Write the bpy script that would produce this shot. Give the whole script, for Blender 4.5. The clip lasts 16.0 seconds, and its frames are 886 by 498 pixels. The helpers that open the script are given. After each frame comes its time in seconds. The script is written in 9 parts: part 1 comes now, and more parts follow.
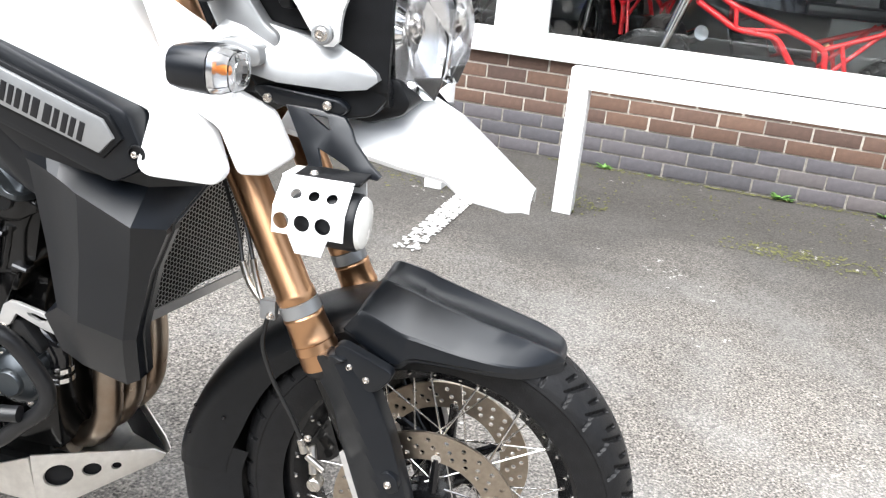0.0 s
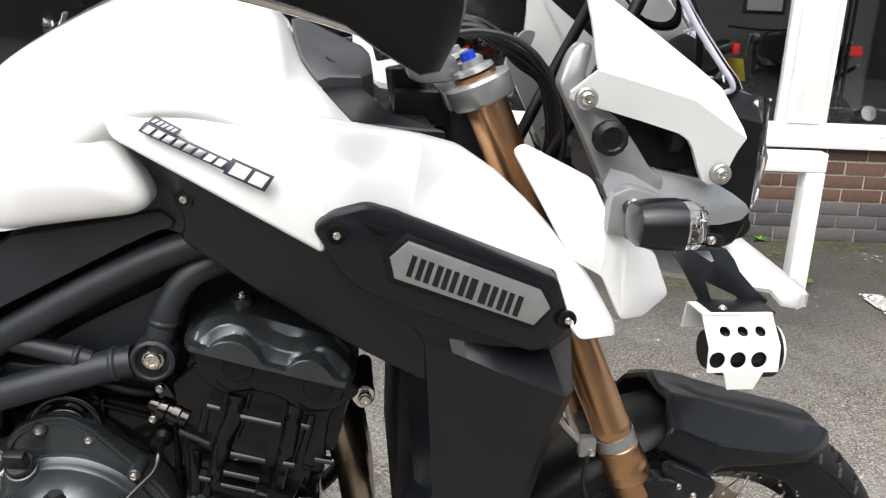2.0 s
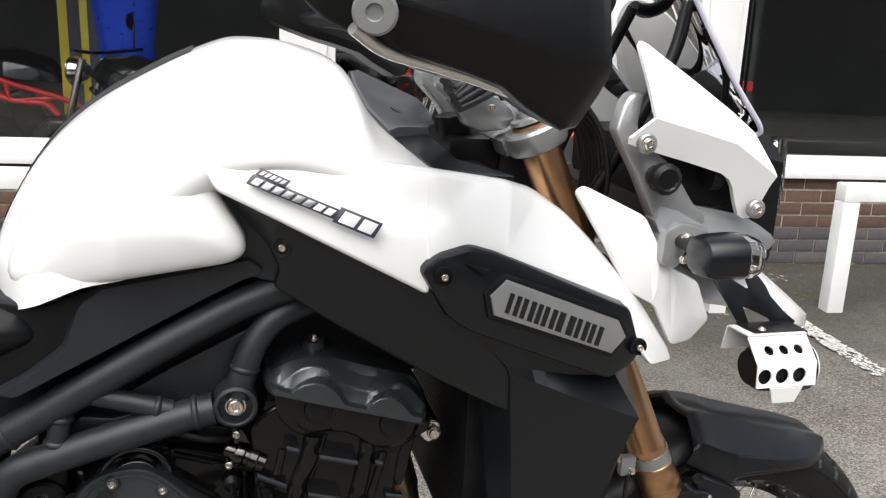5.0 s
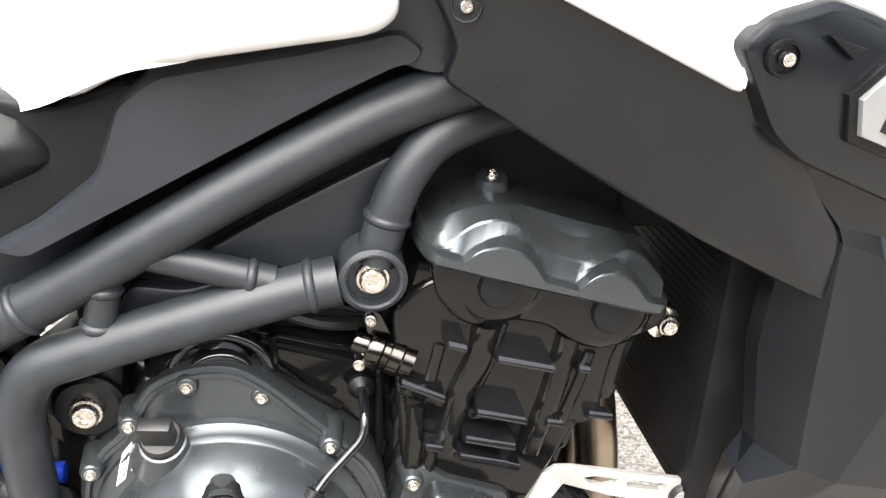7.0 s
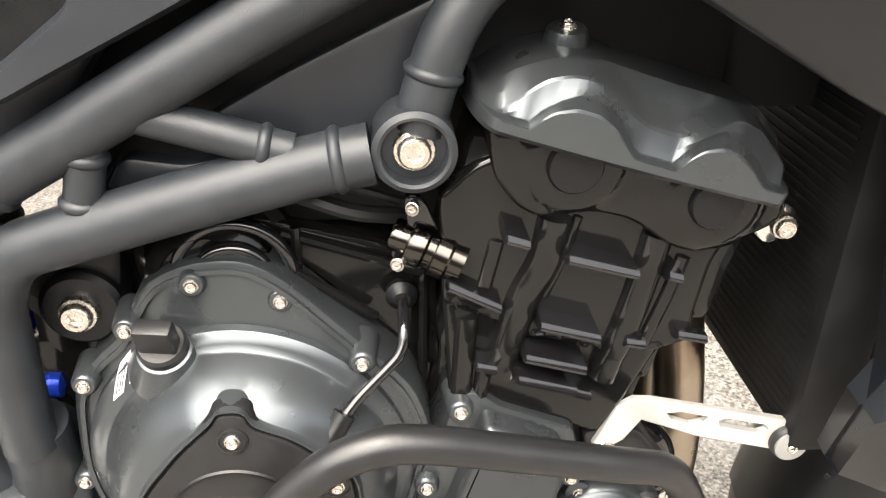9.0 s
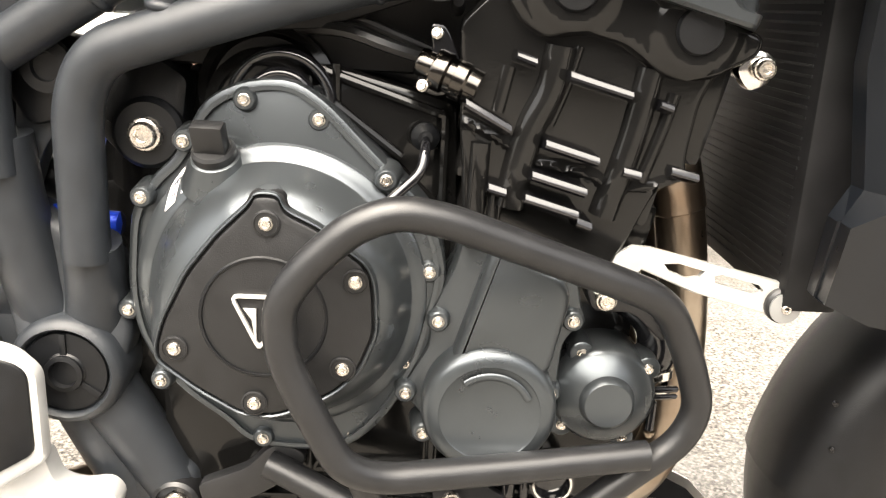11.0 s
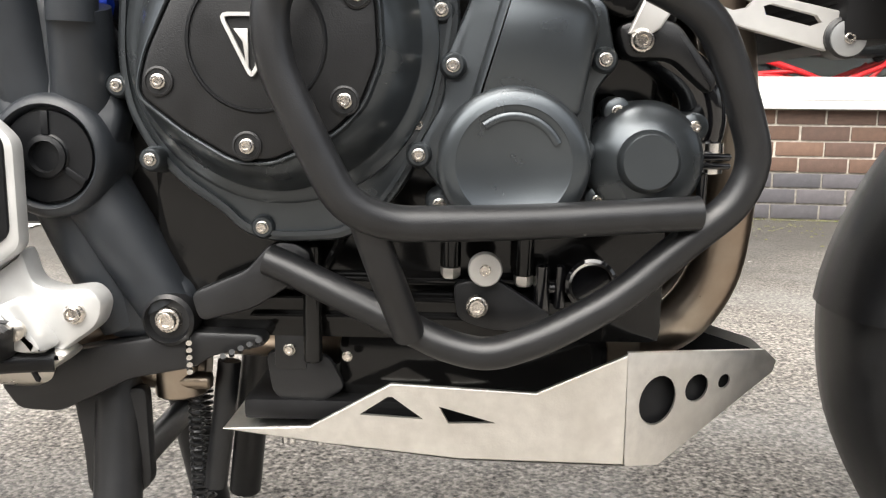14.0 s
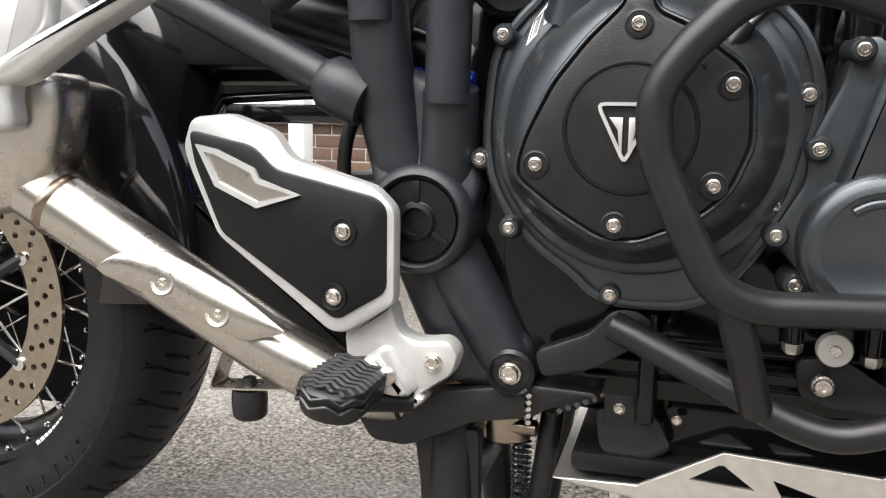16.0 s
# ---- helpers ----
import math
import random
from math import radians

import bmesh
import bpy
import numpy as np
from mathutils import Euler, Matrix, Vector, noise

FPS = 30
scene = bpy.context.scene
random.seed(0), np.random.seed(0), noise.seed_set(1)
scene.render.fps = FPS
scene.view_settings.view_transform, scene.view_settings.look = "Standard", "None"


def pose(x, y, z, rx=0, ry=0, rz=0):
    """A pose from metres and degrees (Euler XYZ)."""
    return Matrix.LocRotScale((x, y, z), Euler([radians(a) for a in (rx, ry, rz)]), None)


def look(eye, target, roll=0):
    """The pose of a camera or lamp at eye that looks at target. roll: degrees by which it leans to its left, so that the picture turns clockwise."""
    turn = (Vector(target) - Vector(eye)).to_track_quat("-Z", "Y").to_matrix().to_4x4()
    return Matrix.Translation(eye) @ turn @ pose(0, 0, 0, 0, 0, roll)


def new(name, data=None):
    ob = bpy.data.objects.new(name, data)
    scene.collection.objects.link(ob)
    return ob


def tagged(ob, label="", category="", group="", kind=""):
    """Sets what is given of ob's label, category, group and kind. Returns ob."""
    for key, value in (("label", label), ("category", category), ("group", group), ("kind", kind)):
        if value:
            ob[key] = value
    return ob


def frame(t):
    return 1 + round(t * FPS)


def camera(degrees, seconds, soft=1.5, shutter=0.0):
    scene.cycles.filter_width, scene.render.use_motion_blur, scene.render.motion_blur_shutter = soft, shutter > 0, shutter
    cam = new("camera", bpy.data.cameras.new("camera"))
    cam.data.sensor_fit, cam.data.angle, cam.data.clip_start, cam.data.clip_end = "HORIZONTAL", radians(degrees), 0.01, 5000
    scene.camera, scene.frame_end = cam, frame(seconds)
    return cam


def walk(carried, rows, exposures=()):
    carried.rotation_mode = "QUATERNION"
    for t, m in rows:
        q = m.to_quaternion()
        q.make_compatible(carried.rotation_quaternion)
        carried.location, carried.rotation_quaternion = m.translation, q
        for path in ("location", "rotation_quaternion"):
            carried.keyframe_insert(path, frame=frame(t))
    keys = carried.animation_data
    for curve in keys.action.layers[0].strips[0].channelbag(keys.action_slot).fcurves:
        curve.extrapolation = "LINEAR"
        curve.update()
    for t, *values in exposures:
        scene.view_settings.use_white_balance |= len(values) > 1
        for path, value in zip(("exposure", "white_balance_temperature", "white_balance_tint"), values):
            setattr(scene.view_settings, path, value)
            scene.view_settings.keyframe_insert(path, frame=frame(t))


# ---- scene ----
from mathutils.geometry import delaunay_2d_cdt

cam = camera(55.75, 16.0, soft=1.25)
PATH = [
    (0, (1.1414, -1.1155, 1.1824), (0.9607, -0.2043, 0.8121), 5.40),
    (0.5, (0.9378, -1.1087, 1.1855), (0.8532, -0.1703, 0.8505), 3.67),
    (1, (0.7559, -1.1182, 1.2226), (0.7246, -0.1649, 0.9222), 3.52),
    (1.5, (0.5581, -1.1669, 1.2482), (0.5955, -0.2077, 0.9677), 2.61),
    (2, (0.3648, -1.1190, 1.2321), (0.4814, -0.1691, 0.9422), 2.28),
    (2.5, (0.2588, -1.0557, 1.2492), (0.4273, -0.1118, 0.9653), 2.01),
    (3, (0.1646, -1.1227, 1.2536), (0.3957, -0.1861, 0.9903), 3.73),
    (5.3, (0.1413, -1.1352, 1.2434), (0.3821, -0.1966, 0.9962), 2.13),
    (5.5, (0.1611, -1.0935, 1.2206), (0.3642, -0.1483, 0.9650), 1.42),
    (6, (0.1785, -0.9773, 1.1658), (0.2993, -0.0319, 0.8633), 0.21),
    (6.5, (0.1333, -0.8366, 1.1282), (0.2611, 0.0856, 0.7631), 0.48),
    (7, (0.0977, -0.7406, 1.0919), (0.2489, 0.1548, 0.6730), 2.02),
    (7.5, (0.0885, -0.6629, 1.0546), (0.1992, 0.2193, 0.5969), 1.64),
    (8, (0.0897, -0.6190, 1.0316), (0.1728, 0.2475, 0.5393), 1.11),
    (8.2, (0.0923, -0.6063, 1.0256), (0.1756, 0.2516, 0.5184), 1.24),
    (10.3, (0.1560, -0.7744, 0.8779), (0.2062, 0.1647, 0.5379), 1.81),
    (10.5, (0.1577, -0.7869, 0.8529), (0.1971, 0.1588, 0.5303), 1.94),
    (11, (0.1361, -0.8123, 0.7789), (0.1597, 0.1469, 0.4973), 2.82),
    (11.5, (0.1161, -0.8361, 0.7386), (0.1695, 0.1221, 0.4573), 4.11),
    (12, (0.1248, -0.8499, 0.6713), (0.1764, 0.1135, 0.4080), 4.53),
    (12.5, (0.1406, -0.8418, 0.5887), (0.1544, 0.1450, 0.4275), 3.30),
    (13, (0.1453, -0.8267, 0.5384), (0.1460, 0.1670, 0.4259), 1.13),
    (13.5, (0.1601, -0.8116, 0.5028), (0.1410, 0.1770, 0.3538), 1.01),
    (14, (0.1640, -0.7973, 0.4943), (0.1343, 0.1891, 0.3326), 0.64),
    (14.5, (0.1337, -0.8008, 0.5086), (0.0201, 0.1799, 0.3495), 0.01),
    (15, (0.1009, -0.8066, 0.5187), (-0.1059, 0.1598, 0.3656), -0.11),
    (15.5, (0.0829, -0.8105, 0.5265), (-0.1804, 0.1430, 0.3793), 0.20),
    (16, (0.0591, -0.8445, 0.5447), (-0.2165, 0.1047, 0.3929), 0.97),
]
EXPOSURES = [(0.0, 1.68, 6150, 9), (0.5, 1.3, 6250, 9), (1.0, 0.85, 6350, 9), (1.5, 0.5, 6400, 9), (2.0, 0.75, 6450, 9), (2.5, 1.3, 6450, 9), (3.0, 1.4, 6500, 9), (5.5, 0.45, 6450, 9), (6.0, 1.8, 6450, 9), (6.5, 2.32, 6500, 9), (7.0, 2.4, 6650, 9), (7.5, 2.4, 6950, 10), (8.0, 2.38, 7000, 10), (10.5, 2.6, 7300, 10), (11.5, 2.6, 7300, 10), (12.5, 2.25, 6600, 9), (13.5, 1.98, 6700, 9), (14.5, 1.6, 6600, 9), (15.0, 1.6, 6450, 9), (16.0, 1.32, 6550, 10)]
walk(cam, [(t, look(eye, target, roll)) for t, eye, target, roll in PATH], EXPOSURES)

# ---- daylight: bright overcast sky ----
world = bpy.data.worlds.new("sky")
scene.world = world
world.use_nodes = True
wn = world.node_tree.nodes
sky = wn.new("ShaderNodeTexSky")
sky.sky_type, sky.sun_disc = "NISHITA", False
SUN_UP, SUN_TURN = 63.0, 205.0
sky.sun_elevation, sky.sun_rotation = radians(SUN_UP), radians(SUN_TURN)
sky.air_density, sky.dust_density, sky.ozone_density = 1.0, 6.0, 1.0
grey = wn.new("ShaderNodeHueSaturation")
grey.inputs["Saturation"].default_value = 0.40
world.node_tree.links.new(sky.outputs[0], grey.inputs["Color"])
world.node_tree.links.new(grey.outputs[0], wn["Background"].inputs[0])
wn["Background"].inputs[1].default_value = 0.12
sun = new("sun", bpy.data.lights.new("sun", "SUN"))
sun.data.energy, sun.data.angle, sun.data.color = 2.5, radians(84), (1.0, 0.985, 0.96)
az = radians(SUN_TURN)
sun.matrix_world = look((0, 0, 8), (-math.sin(az) * math.cos(radians(SUN_UP)), -math.cos(az) * math.cos(radians(SUN_UP)), 8 - math.sin(radians(SUN_UP))))


# ---- materials ----
def material(name, color, rough=0.5, metal=0.0, vary=0.12, scale=30.0, bump=0.0, bump_scale=300.0, coat=0.0, second=None, second_scale=3.0, second_amount=0.5, spec=0.5, rough_vary=0.08):
    m = bpy.data.materials.new(name)
    m.use_nodes = True
    nt = m.node_tree
    b = nt.nodes["Principled BSDF"]
    b.inputs["Metallic"].default_value = metal
    b.inputs["Coat Weight"].default_value = coat
    b.inputs["Coat Roughness"].default_value = 0.10
    b.inputs["Specular IOR Level"].default_value = spec
    co = nt.nodes.new("ShaderNodeTexCoord")
    n1 = nt.nodes.new("ShaderNodeTexNoise")
    n1.inputs["Scale"].default_value, n1.inputs["Detail"].default_value = scale, 5
    nt.links.new(co.outputs["Object"], n1.inputs["Vector"])
    r1 = nt.nodes.new("ShaderNodeValToRGB")
    c0 = tuple(max(0, c * (1 - vary)) for c in color)
    c1 = tuple(min(1, c * (1 + vary)) for c in color)
    r1.color_ramp.elements[0].position, r1.color_ramp.elements[1].position = 0.3, 0.7
    r1.color_ramp.elements[0].color, r1.color_ramp.elements[1].color = (*c0, 1), (*c1, 1)
    nt.links.new(n1.outputs["Fac"], r1.inputs["Fac"])
    out = r1.outputs["Color"]
    if second:
        n2 = nt.nodes.new("ShaderNodeTexNoise")
        n2.inputs["Scale"].default_value, n2.inputs["Detail"].default_value = second_scale, 6
        nt.links.new(co.outputs["Object"], n2.inputs["Vector"])
        r2 = nt.nodes.new("ShaderNodeValToRGB")
        r2.color_ramp.elements[0].position, r2.color_ramp.elements[1].position = 0.45, 0.68
        r2.color_ramp.elements[0].color, r2.color_ramp.elements[1].color = (0, 0, 0, 1), (second_amount,) * 3 + (1,)
        nt.links.new(n2.outputs["Fac"], r2.inputs["Fac"])
        mx = nt.nodes.new("ShaderNodeMix")
        mx.data_type = "RGBA"
        nt.links.new(r2.outputs["Color"], mx.inputs["Factor"])
        nt.links.new(out, mx.inputs["A"])
        mx.inputs["B"].default_value = (*second, 1)
        out = mx.outputs["Result"]
    nt.links.new(out, b.inputs["Base Color"])
    rr = nt.nodes.new("ShaderNodeMapRange")
    rr.inputs["To Min"].default_value, rr.inputs["To Max"].default_value = max(0.02, rough - rough_vary), min(1, rough + rough_vary)
    nt.links.new(n1.outputs["Fac"], rr.inputs["Value"])
    nt.links.new(rr.outputs[0], b.inputs["Roughness"])
    if bump:
        n3 = nt.nodes.new("ShaderNodeTexNoise")
        n3.inputs["Scale"].default_value, n3.inputs["Detail"].default_value = bump_scale, 3
        nt.links.new(co.outputs["Object"], n3.inputs["Vector"])
        bp = nt.nodes.new("ShaderNodeBump")
        bp.inputs["Strength"].default_value, bp.inputs["Distance"].default_value = bump, 0.002
        nt.links.new(n3.outputs["Fac"], bp.inputs["Height"])
        nt.links.new(bp.outputs[0], b.inputs["Normal"])
    return m


def piece_material(name, colors, rough, bump=0.4, bump_scale=120.0, grain=40.0):
    """Colour picked piece by piece from a ramp, with grain over it."""
    m = material(name, colors[0], rough, bump=bump, bump_scale=bump_scale)
    nt = m.node_tree
    info = nt.nodes.new("ShaderNodeObjectInfo")
    ramp = nt.nodes.new("ShaderNodeValToRGB")
    ramp.color_ramp.elements[0].color = (*colors[0], 1)
    ramp.color_ramp.elements[1].color = (*colors[-1], 1)
    for i, c in enumerate(colors[1:-1]):
        ramp.color_ramp.elements.new((i + 1) / (len(colors) - 1)).color = (*c, 1)
    nt.links.new(info.outputs["Random"], ramp.inputs["Fac"])
    co = nt.nodes.new("ShaderNodeTexCoord")
    n = nt.nodes.new("ShaderNodeTexNoise")
    n.inputs["Scale"].default_value, n.inputs["Detail"].default_value = grain, 6
    nt.links.new(co.outputs["Object"], n.inputs["Vector"])
    mr = nt.nodes.new("ShaderNodeMapRange")
    mr.inputs["To Min"].default_value, mr.inputs["To Max"].default_value = 0.65, 1.3
    nt.links.new(n.outputs["Fac"], mr.inputs["Value"])
    mx = nt.nodes.new("ShaderNodeMix")
    mx.data_type, mx.blend_type = "RGBA", "MULTIPLY"
    mx.inputs["Factor"].default_value = 1
    nt.links.new(ramp.outputs["Color"], mx.inputs["A"])
    nt.links.new(mr.outputs[0], mx.inputs["B"])
    nt.links.new(mx.outputs["Result"], nt.nodes["Principled BSDF"].inputs["Base Color"])
    return m


def glass_material(name, tint=(1, 1, 1), rough=0.0, ior=1.45):
    m = bpy.data.materials.new(name)
    m.use_nodes = True
    b = m.node_tree.nodes["Principled BSDF"]
    b.inputs["Transmission Weight"].default_value, b.inputs["Roughness"].default_value, b.inputs["IOR"].default_value = 1.0, rough, ior
    b.inputs["Base Color"].default_value = (*tint, 1)
    return m


WHITE = material("white_paint", (0.85, 0.85, 0.84), 0.22, vary=0.015, scale=6, coat=0.6, rough_vary=0.03)
SATIN = material("satin_black_plastic", (0.0040, 0.0051, 0.0070), 0.29, vary=0.12, scale=25, bump=0.05, bump_scale=1500, spec=0.50, rough_vary=0.03)
TANK_BLACK = material("grained_black_plastic", (0.0140, 0.0163, 0.0202), 0.38, vary=0.15, scale=25, bump=0.10, bump_scale=1200, spec=0.5, rough_vary=0.03)
MATT = material("textured_black_plastic", (0.0044, 0.0048, 0.0056), 0.36, vary=0.25, scale=60, bump=0.12, bump_scale=900, spec=0.32, rough_vary=0.03)
FRAME = material("powder_coated_frame", (0.0180, 0.0208, 0.0246), 0.38, metal=0.0, vary=0.15, scale=40, bump=0.20, bump_scale=2200, spec=0.42)
BAR = material("black_powder_coat", (0.0098, 0.0100, 0.0108), 0.36, vary=0.15, scale=50, bump=0.10, bump_scale=900, spec=0.46)
ENGINE = material("grey_engine_paint", (0.070, 0.078, 0.084), 0.28, metal=0.72, vary=0.06, scale=20, bump=0.03, bump_scale=900, rough_vary=0.03)
ENGINE_BLACK = material("gloss_black_engine_paint", (0.0054, 0.0053, 0.0052), 0.12, vary=0.2, scale=30, bump=0.02, bump_scale=260, spec=0.36, rough_vary=0.03)
COVER_BLACK = material("satin_black_cover", (0.0088, 0.0090, 0.0096), 0.40, vary=0.2, scale=50, bump=0.12, bump_scale=800, spec=0.40)
DARK = material("shadowed_black_parts", (0.0065, 0.0065, 0.0070), 0.55, vary=0.3, spec=0.2)
BOLT_STEEL = material("plated_bolt", (0.74, 0.69, 0.63), 0.27, metal=1.0, vary=0.06, scale=200, rough_vary=0.06)
STEEL = material("bright_steel", (0.86, 0.84, 0.81), 0.13, metal=1.0, vary=0.04, scale=200, rough_vary=0.05)
ALU = material("brushed_aluminium", (0.84, 0.82, 0.78), 0.42, metal=1.0, vary=0.06, scale=90, bump=0.15, bump_scale=500, second=(0.62, 0.59, 0.54), second_scale=14, second_amount=0.4)
ALU_WHITE = material("satin_aluminium_plate", (0.60, 0.59, 0.57), 0.36, metal=0.6, vary=0.05, scale=60)
SILVER = material("silver_paint", (0.33, 0.335, 0.335), 0.32, metal=0.55, vary=0.05, scale=40, coat=0.3)
CAST_SILVER = material("cast_silver_paint", (0.55, 0.55, 0.54), 0.34, metal=0.5, vary=0.06, scale=50, coat=0.2)
GOLD = material("gold_anodised", (0.62, 0.355, 0.19), 0.30, metal=1.0, vary=0.03, scale=40, rough_vary=0.04)
EXHAUST = material("heat_tinted_steel", (0.40, 0.34, 0.275), 0.30, metal=1.0, vary=0.12, scale=30, bump=0.08, second=(0.2, 0.12, 0.07), second_scale=9, second_amount=0.6)
PIPE = material("brushed_stainless", (0.62, 0.585, 0.53), 0.28, metal=1.0, vary=0.03, scale=40, bump=0.02, bump_scale=500, rough_vary=0.04)
RUBBER = material("tyre_rubber", (0.0085, 0.0085, 0.009), 0.44, vary=0.25, scale=60, bump=0.3, bump_scale=400, second=(0.013, 0.012, 0.011), second_scale=14, second_amount=0.4, spec=0.24)
RUBBER_SOFT = material("black_rubber", (0.0075, 0.0075, 0.008), 0.42, vary=0.2, scale=80)
RIM = material("black_rim", (0.005, 0.005, 0.0055), 0.22, vary=0.15, scale=30)
DISC = material("brake_disc_steel", (0.42, 0.36, 0.29), 0.32, metal=1.0, vary=0.1, scale=120)
GLOSS_BLACK = material("gloss_black", (0.006, 0.006, 0.007), 0.08, vary=0.1, coat=0.5, rough_vary=0.02)
BLACK_CHROME = material("black_chrome", (0.075, 0.070, 0.064), 0.17, metal=1.0, vary=0.05, rough_vary=0.03)
CABLE = material("cable_sheath", (0.010, 0.010, 0.010), 0.4, vary=0.1)
RED = material("red_frame_paint", (0.55, 0.015, 0.02), 0.3, vary=0.1, coat=0.3)
BLUE = material("blue_anodised", (0.01, 0.05, 0.5), 0.3, metal=0.3, vary=0.1)
AMBER = material("amber_bulb", (0.75, 0.22, 0.03), 0.3, vary=0.1)
YELLOW = material("yellow_print", (0.42, 0.33, 0.02), 0.5, vary=0.08)
PAPER = material("white_print", (0.75, 0.75, 0.75), 0.5, vary=0.05)
BADGE_BLACK = material("badge_black", (0.008, 0.008, 0.009), 0.35, vary=0.1)
DECAL_DARK = material("dark_decal", (0.03, 0.033, 0.05), 0.35, vary=0.1)
MIRROR_CHROME = material("reflector_chrome", (0.97, 0.97, 0.98), 0.20, metal=1.0, vary=0.02, scale=40, rough_vary=0.05)
LENS_BRIGHT = material("pale_diffuser", (0.84, 0.83, 0.78), 0.25, vary=0.03, scale=60, coat=0.5)
SCREEN_EDGE = material("screen_edge", (0.62, 0.60, 0.72), 0.2, vary=0.1, scale=30)
GUARD_GREY = material("grey_metal_mesh", (0.42, 0.42, 0.40), 0.4, metal=0.6, vary=0.1, scale=50)
COWL_GREY = material("dark_grey_plastic", (0.035, 0.036, 0.039), 0.32, vary=0.15, scale=60, bump=0.08, bump_scale=1500)
LENS = glass_material("clear_lens", (1, 1, 1))
SCREEN = glass_material("tinted_windscreen", (0.80, 0.80, 0.84))
PANE = glass_material("window_glass", (0.93, 0.96, 0.95), ior=1.5)
ASPHALT = material("worn_asphalt", (0.146, 0.134, 0.119), 0.9, vary=0.9, scale=150, bump=1.0, bump_scale=150, second=(0.235, 0.228, 0.216), second_scale=3.1, second_amount=0.5, spec=0.25)


def stony(m, scale, low, high, depth):
    """Small stones over a material, each with its own tone and its own rounded top."""
    nt = m.node_tree
    b = nt.nodes["Principled BSDF"]
    co = nt.nodes.new("ShaderNodeTexCoord")
    vo = nt.nodes.new("ShaderNodeTexVoronoi")
    vo.inputs["Scale"].default_value = scale
    nt.links.new(co.outputs["Object"], vo.inputs["Vector"])
    sp = nt.nodes.new("ShaderNodeSeparateColor")
    nt.links.new(vo.outputs["Color"], sp.inputs[0])
    mr = nt.nodes.new("ShaderNodeMapRange")
    mr.inputs["To Min"].default_value, mr.inputs["To Max"].default_value = low, high
    nt.links.new(sp.outputs[0], mr.inputs["Value"])
    mx = nt.nodes.new("ShaderNodeMix")
    mx.data_type, mx.blend_type = "RGBA", "MULTIPLY"
    mx.inputs["Factor"].default_value = 1
    nt.links.new(b.inputs["Base Color"].links[0].from_socket, mx.inputs["A"])
    nt.links.new(mr.outputs[0], mx.inputs["B"])
    nt.links.new(mx.outputs["Result"], b.inputs["Base Color"])
    bp = nt.nodes.new("ShaderNodeBump")
    bp.invert = True
    bp.inputs["Strength"].default_value, bp.inputs["Distance"].default_value = depth, 0.004
    nt.links.new(vo.outputs["Distance"], bp.inputs["Height"])
    nt.links.new(b.inputs["Normal"].links[0].from_socket, bp.inputs["Normal"])
    nt.links.new(bp.outputs[0], b.inputs["Normal"])


def darker_strip(m, colour, start, end):
    """Darker colour beyond a ragged edge across the yard."""
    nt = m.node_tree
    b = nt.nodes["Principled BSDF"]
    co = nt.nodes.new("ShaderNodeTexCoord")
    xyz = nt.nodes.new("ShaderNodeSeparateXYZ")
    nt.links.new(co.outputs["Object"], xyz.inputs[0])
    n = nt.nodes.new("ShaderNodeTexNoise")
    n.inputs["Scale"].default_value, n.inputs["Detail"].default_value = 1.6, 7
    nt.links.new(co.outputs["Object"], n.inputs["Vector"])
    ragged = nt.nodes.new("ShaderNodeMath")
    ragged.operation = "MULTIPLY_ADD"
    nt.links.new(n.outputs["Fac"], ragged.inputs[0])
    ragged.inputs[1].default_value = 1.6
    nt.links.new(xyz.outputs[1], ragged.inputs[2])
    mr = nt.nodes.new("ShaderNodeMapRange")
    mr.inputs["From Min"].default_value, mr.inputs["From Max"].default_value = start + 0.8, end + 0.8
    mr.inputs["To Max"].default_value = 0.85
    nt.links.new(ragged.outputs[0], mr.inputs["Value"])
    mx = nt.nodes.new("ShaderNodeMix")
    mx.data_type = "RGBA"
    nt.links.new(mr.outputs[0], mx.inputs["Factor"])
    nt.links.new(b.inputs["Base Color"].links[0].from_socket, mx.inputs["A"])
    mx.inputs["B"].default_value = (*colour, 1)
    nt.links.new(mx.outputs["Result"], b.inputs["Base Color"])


darker_strip(ASPHALT, (0.036, 0.033, 0.029), 0.9, 2.2)


